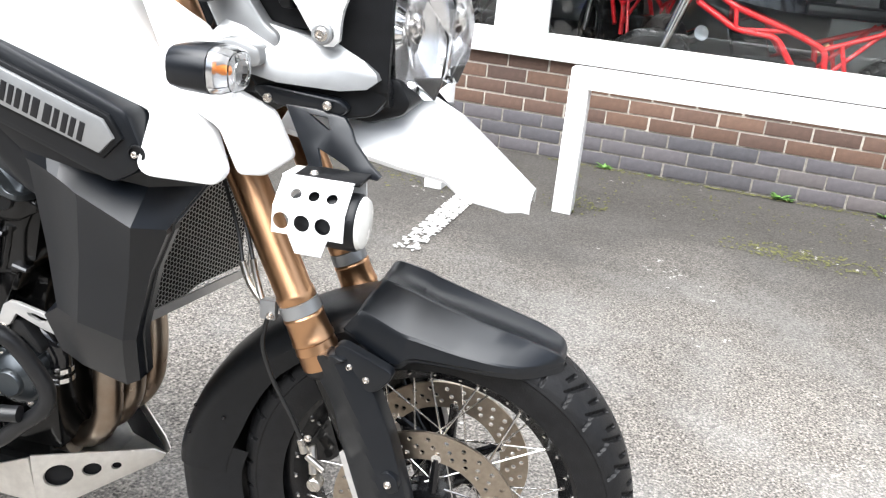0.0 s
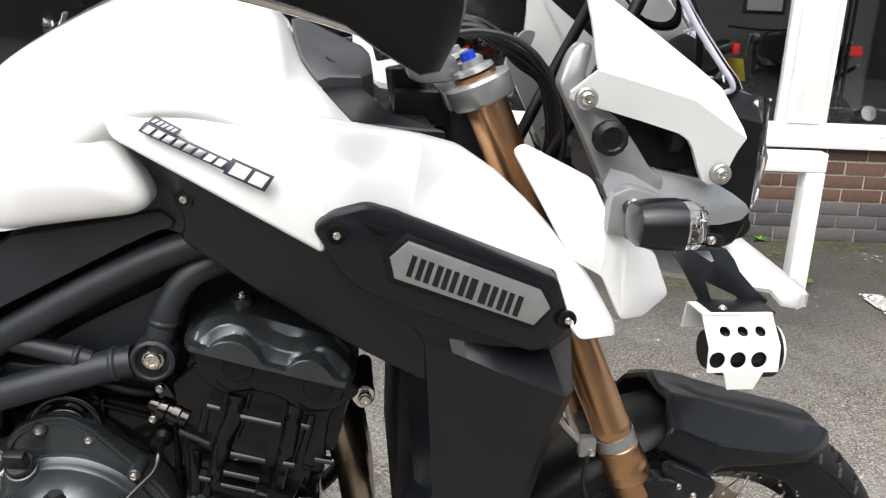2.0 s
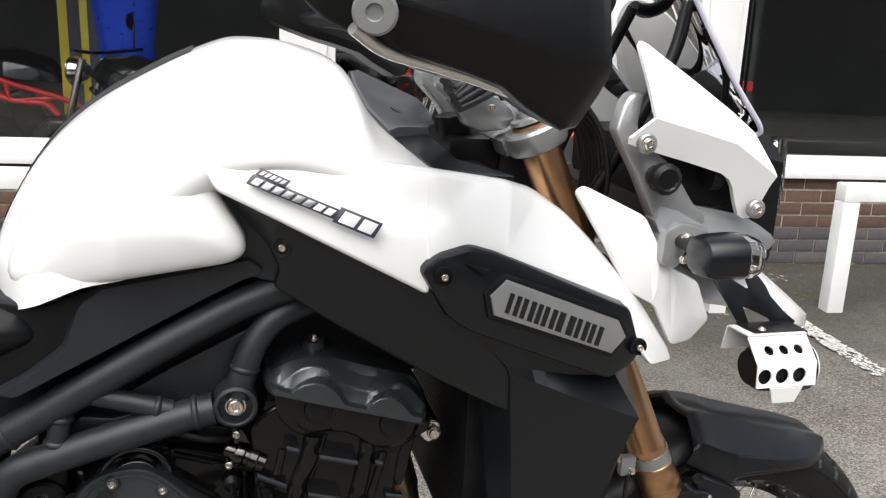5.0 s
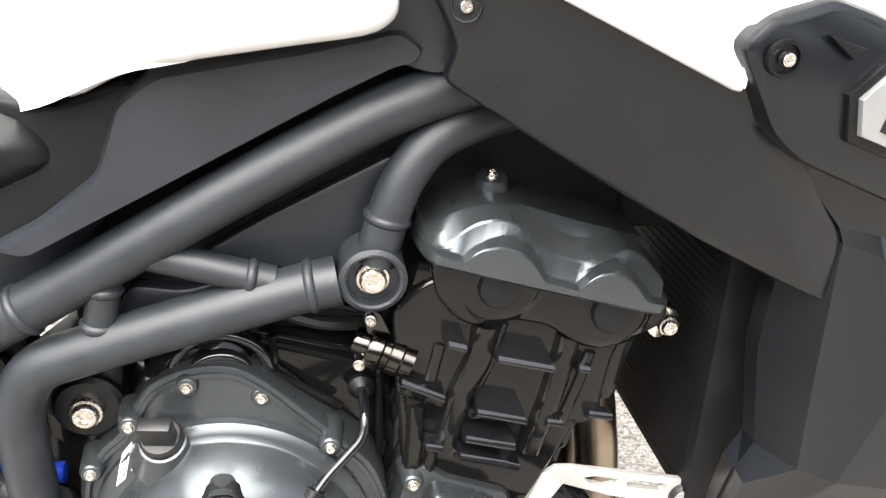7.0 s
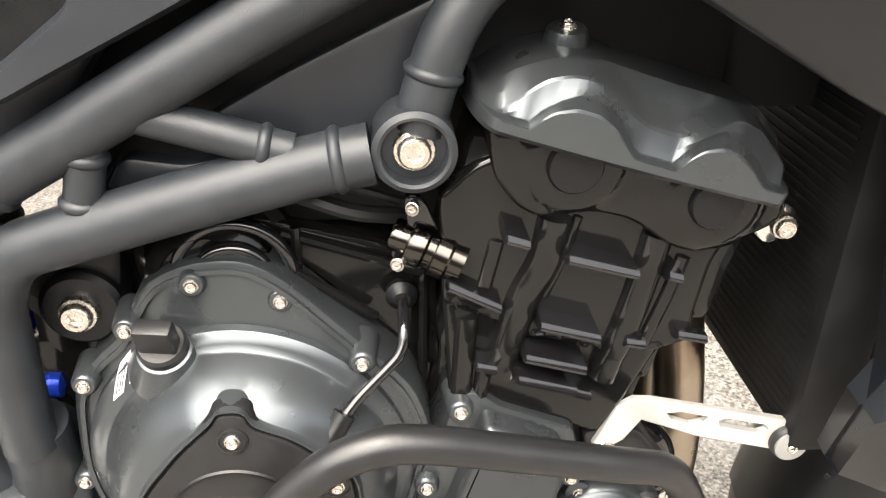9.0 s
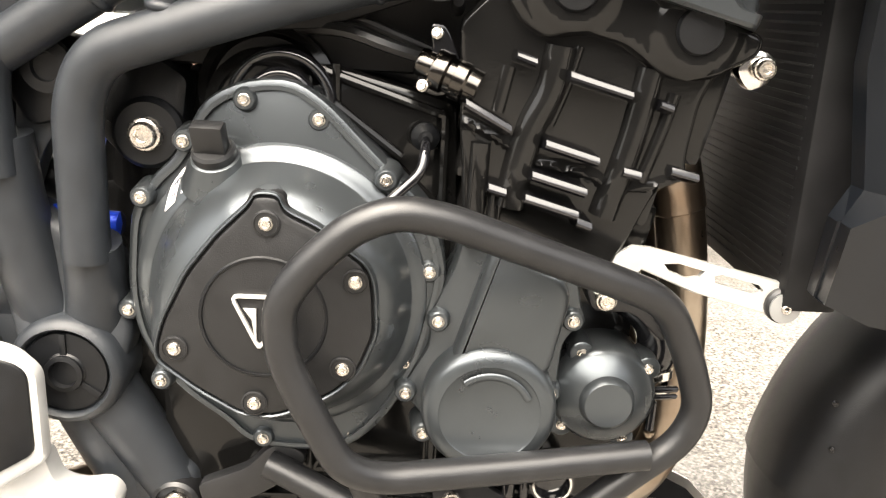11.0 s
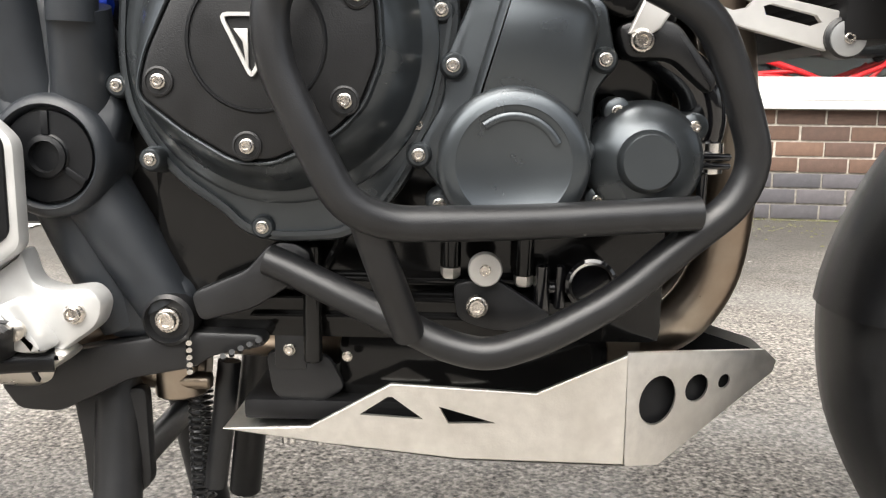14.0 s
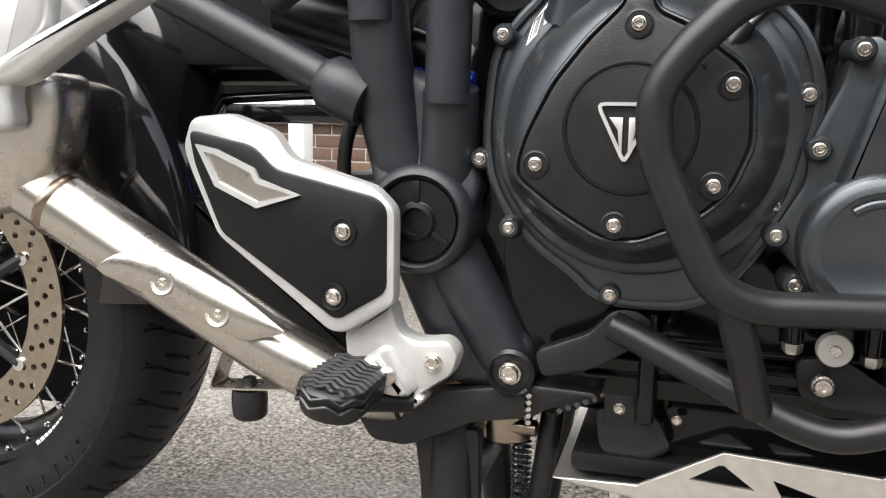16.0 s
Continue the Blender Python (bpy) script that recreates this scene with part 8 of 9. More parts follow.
bolt((-0.147, -0.160, 0.333), 0.0100, pb)
P("peg_pin", lathe([(0.008, 0), (0.008, 0.004), (0.005, 0.006), (0.0001, 0.006)], (-0.180, -0.186, 0.326), (0, -1, 0), 14), PIPE, pb)


def footpeg():
    ob = new("footpeg")
    ob.parent = bike
    tagged(ob, "black rubber footpeg with a zigzag tread")
    c = Matrix.Translation((-0.205, -0.226, 0.330)) @ pose(0, 0, 0, 0, 10, 0) @ Matrix.Diagonal((0.92, 0.88, 0.9, 1))
    plan = [(-0.028, 0.06), (-0.030, 0.0), (-0.030, -0.024), (-0.026, -0.038), (-0.018, -0.047), (-0.007, -0.052), (0.007, -0.052), (0.018, -0.047), (0.026, -0.038), (0.030, -0.024), (0.030, 0.0), (0.028, 0.06)]
    rows = [[(x * f, y * f + (1 - f) * 0.01, z) for x, y in plan] for f, z in ((0.70, -0.027), (0.86, -0.025), (0.93, -0.018), (0.95, -0.010), (1.0, -0.006), (1.0, 0.001), (0.95, 0.004), (0.80, 0.005))]
    P("peg_core", moved(loft(rows, closed=True, cap=True), c), RUBBER_SOFT, ob, "", 40)
    for i in range(10):
        y = -0.041 + 0.0105 * i
        w = 0.029 if i > 1 else 0.019 + 0.006 * i
        pts = [(-w + 2 * w * k / 6, y + (0.0032 if k % 2 else -0.0032), 0.0065 - 0.004 * abs(k - 3) / 3) for k in range(7)]
        P("tread_bar", moved(tube(pts, 0.0031, 6, 0.001, 1), c), RUBBER_SOFT, ob, "", 25)
    for z in (-0.001, -0.0095):
        edge = [(x * 1.01, y * 1.01, z + (0.0030 if k % 2 else -0.0030)) for k, (x, y) in enumerate(plan[1:-1])]
        P("edge_tread", moved(tube(edge, 0.0019, 6, 0.001, 1), c), RUBBER_SOFT, ob, "", 30)
    return ob


footpeg()
P("peg_spring", joined(tube([(-0.235, -0.20, 0.300), (-0.19, -0.17, 0.297), (-0.165, -0.16, 0.295)], 0.010, 12), rod((-0.186, -0.17, 0.305), (-0.176, -0.165, 0.278), 0.0022)), MATT)
P("peg_stop", panel([(-0.262, 0.298), (-0.22, 0.285), (-0.17, 0.284), (-0.15, 0.30), (-0.19, 0.31)], -0.165, 0.03, 0.006), ALU)
P("brake_pedal", panel([(-0.236, 0.262), (-0.19, 0.275), (-0.170, 0.292), (-0.069, 0.310), (-0.007, 0.309), (-0.004, 0.298), (-0.052, 0.288), (-0.064, 0.278), (-0.121, 0.267), (-0.150, 0.252), (-0.185, 0.236), (-0.22, 0.238)], -0.122, 0.02, 0.004), BAR, None, "black brake pedal", 40)
for i in range(5):
    P("pedal_tooth", tube([(-0.069, -0.125, 0.305 - 0.0062 * i), (-0.0655, -0.133, 0.303 - 0.0062 * i)], 0.0026, 8), STEEL)
    P("pedal_tooth", tube([(-0.040 + 0.0075 * i, -0.125, 0.288 + 0.0035 * i), (-0.038 + 0.0075 * i, -0.131, 0.292 + 0.0035 * i)], 0.0026, 8), MATT)

# ---- exhaust to the rear ----
P("tail_pipe", tube([(-0.20, -0.10, 0.280), (-0.245, -0.135, 0.298), (-0.298, -0.148, 0.323), (-0.43, -0.156, 0.399), (-0.557, -0.162, 0.473)], lambda q: 0.0285 + 0.005 * q, 28, 0.03), PIPE, None, "brushed stainless exhaust pipe", 60)
hsld = []
for (tx, tz), (bx, bz) in zip([(-0.463, 0.408), (-0.450, 0.416), (-0.430, 0.421), (-0.400, 0.420), (-0.367, 0.405), (-0.334, 0.389), (-0.307, 0.373), (-0.280, 0.356)],
                              [(-0.468, 0.402), (-0.462, 0.395), (-0.448, 0.388), (-0.420, 0.375), (-0.385, 0.357), (-0.351, 0.343), (-0.318, 0.342), (-0.284, 0.352)]):
    half = math.hypot(tx - bx, tz - bz) / 2
    yc = -0.150 - 0.007 * (-0.315 - (tx + bx) / 2) / 0.13
    row = []
    for k in range(13):
        q = math.sin(radians(-90 + 15 * k))
        drop = 0.0025 if k in (0, 12) else 0.0
        row.append(((tx + bx) / 2 + (tx - bx) / 2 * q, yc - math.sqrt(max(0.0350 ** 2 - (half * q) ** 2, 1e-4)) + drop, (tz + bz) / 2 + (tz - bz) / 2 * q))
    hsld.append(row)
sh = P("heat_shield", loft(hsld), PIPE, None, "polished heat shield on the pipe", 60)
for x, y, z in ((-0.400, -0.1875, 0.393), (-0.345, -0.1845, 0.367)):
    P("shield_dimple", lathe([(0.013, -0.002), (0.012, 0.0008), (0.0095, 0.0006), (0.0085, -0.001), (0.0001, -0.001)], (x, y - 0.0015, z), (0, -1, 0.25), 24), PIPE, sh)
    bolt((x, y - 0.001, z), 0.0062, sh)


def silencer():
    """Upright brushed box with rounded corners, drawn in below the pipe."""
    rows = []
    for xc, hx, hy, z in ((-0.560, 0.036, 0.026, 0.5835), (-0.560, 0.046, 0.036, 0.5825), (-0.560, 0.052, 0.042, 0.579), (-0.560, 0.0545, 0.044, 0.572), (-0.561, 0.0535, 0.044, 0.55), (-0.562, 0.052, 0.044, 0.530), (-0.565, 0.0495, 0.043, 0.508), (-0.568, 0.046, 0.040, 0.492), (-0.576, 0.040, 0.036, 0.474), (-0.586, 0.032, 0.030, 0.458), (-0.598, 0.020, 0.020, 0.447)):
        row = []
        for k in range(36):
            a = 2 * math.pi * k / 36
            c, q = math.cos(a), math.sin(a)
            c, q = math.copysign(abs(c) ** 0.72, c), math.copysign(abs(q) ** 0.72, q)
            row.append((xc + hx * c, -0.163 - hy * q, z))
        rows.append(row)
    return loft(rows, closed=True, cap=True)


P("silencer", silencer(), PIPE, None, "brushed steel silencer inlet", 50)
P("pipe_weld", lathe([(0.0325, -0.006), (0.0350, -0.002), (0.0350, 0.002), (0.0325, 0.006)], (-0.530, -0.161, 0.457), (-0.865, 0, 0.5), 28), EXHAUST)
bend = fillet([Vector((-0.348, -0.15, 0.340)), Vector((-0.369, -0.15, 0.287)), Vector((-0.290, -0.15, 0.294))], 0.006, 4)
strip = [[(p[0] + dx, p[1] + dy, p[2] + dz) for dx, dy, dz in ((-0.0012, -0.016, -0.0008), (-0.0012, 0.016, -0.0008), (0.0012, 0.016, 0.0014), (0.0012, -0.016, 0.0014))] for p in bend]
hb = P("exhaust_hanger", loft(strip, closed=True, cap=True), PIPE, None, "bent steel exhaust bracket", 25)
P("rubber_stop", lathe([(0.0001, -0.012), (0.006, -0.011), (0.0075, -0.006), (0.0075, -0.0005), (0.0165, 0.0), (0.0175, 0.010), (0.0165, 0.026), (0.014, 0.029), (0.0001, 0.0295)], (-0.334, -0.150, 0.287), (0, 0, -1), 20), RUBBER_SOFT, hb, "black rubber buffer")
# rear hugger and luggage rail
hug = []
for k in range(17):
    th = radians(4 + 4.8 * k)
    r = 0.326 + 0.058 * (4.8 * k - 8) / 42
    hug.append([(-0.755 + (r + dr) * math.cos(th), s * 0.094, 0.328 + (r + dr) * math.sin(th)) for s, dr in ((-1.02, -0.105), (-1.06, -0.075), (-1.05, -0.045), (-1.0, -0.020), (-0.93, -0.006), (-0.75, 0.0), (-0.4, 0.006), (0, 0.009), (0.4, 0.006), (0.75, 0.0), (0.93, -0.008), (1, -0.022))])
P("rear_hugger", loft(hug), GLOSS_BLACK, None, "gloss black rear hugger", 50)
rail = P("pillion_bracket", panel([(-0.540, 0.565), (-0.526, 0.567), (-0.501, 0.574), (-0.435, 0.614), (-0.386, 0.638), (-0.340, 0.662), (-0.365, 0.672), (-0.417, 0.641), (-0.487, 0.612), (-0.524, 0.594), (-0.545, 0.588)], -0.238, 0.028, 0.008, soft=1), CAST_SILVER, None, "silver painted pillion bracket", 45)
P("bracket_strut", panel([(-0.560, 0.700), (-0.476, 0.700), (-0.476, 0.640), (-0.480, 0.621), (-0.492, 0.606), (-0.512, 0.589), (-0.522, 0.560), (-0.519, 0.545), (-0.520, 0.531), (-0.545, 0.525), (-0.560, 0.60)], -0.234, 0.022, 0.007, soft=1), CAST_SILVER, rail, "", 45)
P("swingarm", joined(block(-0.80, -0.16, 0.07, 0.13, 0.37, 0.45, 0.02), block(-0.30, -0.14, -0.09, 0.09, 0.41, 0.49, 0.02)), FRAME, None, "dark cast swingarm")
P("shock_absorber", joined(lathe([(0.030, 0), (0.030, 0.05), (0.024, 0.055), (0.024, 0.20)], (-0.24, 0.02, 0.44), (0.25, 0, 1), 24), *[ring_data(-0.0, 0.0, [(-0.004, 0.036), (0.004, 0.036), (0.004, 0.028), (-0.004, 0.028)], 20) for _ in range(0)]), BLUE, None, "blue shock absorber")
# black panel added to close the dark gap behind the heel guard
P("swingarm_side", panel([(-0.457, 0.471), (-0.384, 0.408), (-0.275, 0.368), (-0.250, 0.299), (-0.301, 0.294), (-0.453, 0.380)], -0.07, 0.03, 0.006), MATT, None, "black swingarm side behind the heel guard", 40)
P("rear_reservoir", joined(rod((-0.34, -0.06, 0.655), (-0.24, -0.06, 0.625), 0.026), rod((-0.24, -0.06, 0.625), (-0.17, -0.06, 0.600), 0.020)), MATT, None, "black ribbed cylinder behind the chassis")
P("battery_box", joined(block(-0.50, -0.30, 0.0, 0.12, 0.60, 0.74, 0.01)), DARK)
P("rear_hose", tube([(-0.235, -0.08, 0.58), (-0.26, -0.09, 0.53), (-0.262, -0.09, 0.47), (-0.23, -0.08, 0.42)], 0.007, 10, 0.03), CABLE, None, "black hose")
P("cross_member", tube([(-0.56, 0.05, 0.561), (-0.30, 0.05, 0.575)], 0.006, 10), GLOSS_BLACK)
P("chain_guard", block(-0.51, -0.20, 0.04, 0.062, 0.538, 0.560, 0.004), GLOSS_BLACK)
P("inner_fender", block(-0.62, -0.24, 0.07, 0.14, 0.585, 0.70, 0.01), DARK)
P("clamp_sleeve", joined(rod((-0.145, -0.06, 0.262), (-0.075, -0.05, 0.258), 0.022), rod((-0.10, -0.06, 0.285), (-0.098, -0.06, 0.235), 0.024), rod((-0.095, -0.075, 0.252), (-0.066, -0.075, 0.252), 0.008)), EXHAUST, None, "clamped exhaust sleeve")

# ---- centre stand ----
stand = new("centre_stand")
stand.parent = bike
tagged(stand, "black centre stand with twin springs")
for s in (-1, 1):
    P("stand_leg", tube([(-0.150, s * 0.075, 0.255), (-0.146, s * 0.10, 0.15), (-0.140, s * 0.15, 0.018)], 0.021, 16, 0.05), BAR, stand, "", 50)
    P("stand_foot", block(-0.175, -0.075, s * 0.15 - 0.026, s * 0.15 + 0.026, 0.0, 0.018, 0.004), BAR, stand)
P("stand_plate", panel([(-0.188, 0.245), (-0.12, 0.250), (-0.118, 0.16), (-0.150, 0.13), (-0.178, 0.15), (-0.180, 0.19)], -0.092, 0.012, 0.004), BAR, stand)
P("cross_tube", rod((-0.147, -0.095, 0.165), (-0.147, 0.095, 0.165), 0.014), BAR, stand)
for y in (-0.032, -0.060):
    coil = [(-0.086 + 0.0065 * math.cos(a * 0.9), y + 0.0065 * math.sin(a * 0.9), 0.245 - 0.00085 * a) for a in range(0, 150)]
    P("spring", tube(coil, 0.0016, 5, 0.0001, 1), BAR, stand, "dark coil spring", 60)
    P("spring_hook", tube([(-0.086, y, 0.118), (-0.086, y, 0.098), (-0.092, y, 0.09)], 0.002, 6), STEEL, stand)
P("lever", tube([(-0.055, -0.055, 0.265), (-0.062, -0.06, 0.20), (-0.070, -0.062, 0.145)], 0.011, 12), BAR, stand)
P("side_stand", tube([(-0.06, 0.09, 0.27), (-0.075, 0.10, 0.17), (-0.09, 0.11, 0.06)], 0.018, 14), BAR, None, "black folded side stand")
# brake hoses by the fork
for i in range(2):
    P("brake_hose", tube([(0.60 + 0.016 * i, -0.06, 0.82), (0.640 + 0.014 * i, -0.085, 0.735), (0.652 + 0.016 * i, -0.100, 0.700 + 0.006 * i)], 0.0030, 8, 0.03), CABLE, None, "black brake hose")
    P("hose_ferrule", tube([(0.652 + 0.016 * i, -0.100, 0.700 + 0.006 * i), (0.664 + 0.013 * i, -0.106, 0.672 + 0.004 * i), (0.690, -0.114, 0.648)], 0.0052, 10, 0.02), PIPE, None, "crimped steel hose end")
P("brake_hose", tube([(0.700, -0.122, 0.628), (0.694, -0.128, 0.590), (0.712, -0.132, 0.540), (0.748, -0.134, 0.478), (0.760, -0.132, 0.445)], 0.0034, 8, 0.04), CABLE, None, "black brake hose")
P("hose_block", block(0.688, 0.712, -0.122, -0.108, 0.626, 0.656, 0.003), SILVER, None, "small cast hose union")
bolt((0.705, -0.124, 0.634), 0.0075, bike)
P("banjo", joined(rod((0.760, -0.132, 0.447), (0.768, -0.135, 0.425), 0.0065), rod((0.775, -0.125, 0.435), (0.785, -0.14, 0.395), 0.007), rod((0.772, -0.14, 0.425), (0.80, -0.14, 0.405), 0.005), rod((0.79, -0.135, 0.385), (0.79, -0.155, 0.385), 0.011)), PIPE)

P("frame_gusset", panel([(-0.174, 0.719), (-0.111, 0.706), (-0.079, 0.694), (-0.072, 0.671), (-0.080, 0.645), (-0.099, 0.638), (-0.118, 0.635), (-0.129, 0.654), (-0.137, 0.683), (-0.163, 0.675), (-0.186, 0.645), (-0.200, 0.606), (-0.214, 0.610), (-0.205, 0.717)], -0.108, 0.02, 0.004), FRAME, fr, "dark frame gusset")
P("cylinder_foot", eng(-0.085, 0.088, -0.110, 0.14, -0.09, 0.04, 0.008), ENGINE_BLACK, None, "gloss black cylinder foot")
P("casing_rear", joined(block(-0.150, -0.07, -0.088, 0.09, 0.34, 0.66, 0.02), block(-0.08, 0.03, -0.085, 0.09, 0.58, 0.72, 0.02)), ENGINE_BLACK)


def letters(body, size, depth):
    """Raised characters of the built-in font, as mesh data in the x-z plane."""
    cu = bpy.data.curves.new("characters", "FONT")
    cu.body, cu.size, cu.extrude, cu.align_x = body, size, depth, "CENTER"
    ob = bpy.data.objects.new("characters", cu)
    scene.collection.objects.link(ob)
    me = bpy.data.meshes.new_from_object(ob.evaluated_get(bpy.context.evaluated_depsgraph_get()))
    data = [(v.co.x, -v.co.z, v.co.y) for v in me.vertices], [tuple(p.vertices) for p in me.polygons]
    bpy.data.objects.remove(ob)
    bpy.data.meshes.remove(me)
    return data


rw = [o for o in bike.children if o.name.startswith("rear_wheel")][0]
for i, c in enumerate("150/70 R"):
    a = radians(-32 - 5.6 * i)
    if c != " ":
        P("size_mark", moved(letters(c, 0.021, 0.0014), Matrix.Translation((0.247 * math.cos(a), -0.0832, 0.247 * math.sin(a))) @ pose(0, 0, 0, 0, -math.degrees(a) + 90, 0)), RUBBER_SOFT, rw, "raised rubber character", 0)
for i in range(7):
    a = radians(-41 - 2.2 * i)
    P("rim_mark", moved(block(-0.0030, 0.0030, -0.0008, 0, -0.0045, 0.0045, 0.0003), Matrix.Translation((0.212 * math.cos(a), -0.0605, 0.212 * math.sin(a))) @ pose(0, 0, 0, 0, -math.degrees(a) + 90, 0)), PAPER, rw)

P("inlet_side", block(0.07, 0.22, -0.07, 0.1, 0.60, 0.82, 0.015), ENGINE_BLACK)

# ==== bricks, weeds, showroom ====
def brick_shape(name, mat):
    me = mesh_part(name, *block(-0.1075, 0.1075, -0.006, 0.05, -0.0325, 0.0325, 0.003), mat, wall_low)
    return me


BRICKS = {}
brnd = random.Random(11)
for row in range(7):
    mat = BLUE_BRICK if row < 3 else BROWN_BRICK
    off = 0.0 if (row + 1) % 2 == 0 else 0.1125
    for k in range(-24, 17):
        u = k * 0.225 + off + 0.1125
        if not -5.2 < u < 3.4:
            continue
        key = mat.name
        if key not in BRICKS:
            BRICKS[key] = brick_shape("brick", mat)
            ob = BRICKS[key]
        else:
            ob = new("brick", BRICKS[key].data)
            ob.parent = wall_low
        ob.matrix_basis = Matrix.Translation((u + brnd.uniform(-0.0015, 0.0015), 0.006 + brnd.uniform(-0.0012, 0.0012), 0.0375 + 0.075 * row + brnd.uniform(-0.001, 0.001)))


def weed(u, v, size, seed):
    r = random.Random(seed)
    vs, fs = [], []
    for i in range(26):
        a = r.uniform(0, 2 * math.pi)
        L = size * r.uniform(0.45, 1.0)
        up_ = r.uniform(0.25, 1.1)
        w = L * r.uniform(0.12, 0.24)
        d = Vector((math.cos(a), math.sin(a) * 0.7, 0))
        n = Vector((-d.y, d.x, 0))
        row = []
        for t in (0, 0.35, 0.7, 1.0):
            c = d * L * t + Vector((0, 0, L * up_ * (t - 0.55 * t * t)))
            ww = w * math.sin(math.pi * (0.12 + 0.86 * t))
            row.append((c - n * ww, c + Vector((0, 0, -0.2 * ww)), c + n * ww))
        b = len(vs)
        for q in row:
            vs += [tuple(p) for p in q]
        for k in range(3):
            for j in range(2):
                fs.append((b + k * 3 + j, b + k * 3 + j + 1, b + k * 3 + j + 4, b + k * 3 + j + 3))
    ob = mesh_part("weed", vs, fs, LEAF, None, "", 60)
    ob.matrix_basis = WALL @ pose(u, v, 0.0)
    tagged(ob, "small green weed at the foot of the wall", "weed", group="weeds along the wall")


for i, (u, v, s) in enumerate(((-0.86, -0.035, 0.055), (0.03, -0.03, 0.065), (0.07, -0.04, 0.045), (0.52, -0.03, 0.05), (0.70, -0.04, 0.06), (0.66, -0.75, 0.05), (1.23, -0.74, 0.05), (-1.75, -0.03, 0.05), (-0.62, -0.03, 0.02), (1.8, -0.03, 0.05), (-2.6, -0.03, 0.05), (2.4, -0.035, 0.06))):
    weed(u, v, s, 40 + i)


def moss_patch(u, v, lu, lv, n, seed, mat=None):
    """Low flat flecks of moss strewn over the ground."""
    r = random.Random(seed)
    vs, fs = [], []
    for i in range(n):
        a, b = r.gauss(0, lu), r.gauss(0, lv)
        s = r.uniform(0.003, 0.012)
        m = len(vs)
        k = 6
        for q in range(k):
            t = 2 * math.pi * q / k
            vs.append((a + s * math.cos(t) * r.uniform(0.6, 1.2), b + s * 0.7 * math.sin(t) * r.uniform(0.6, 1.2), 0.001))
        vs.append((a, b, 0.004 + s * 0.25))
        for q in range(k):
            fs.append((m + q, m + (q + 1) % k, m + k))
    ob = mesh_part("moss_patch", vs, fs, mat or MOSS, None, "", 60)
    ob.matrix_basis = WALL @ pose(u, v, 0.0)
    tagged(ob, "brown-green moss flecks on the asphalt", "moss", group="moss on the ground", kind="stuff")


for i, (u, v, lu, lv, n) in enumerate(((0.10, -0.86, 0.16, 0.05, 260), (-0.85, -0.72, 0.08, 0.08, 90), (0.70, -0.27, 0.10, 0.05, 140), (1.15, -0.62, 0.12, 0.10, 120), (1.05, -0.12, 0.2, 0.06, 160), (-0.3, -0.04, 0.5, 0.012, 260), (1.5, -0.04, 0.6, 0.012, 260), (0.0, -0.35, 0.7, 0.18, 200), (-1.8, -0.8, 0.3, 0.1, 140))):
    moss_patch(u, v, lu, lv, n, 70 + i)


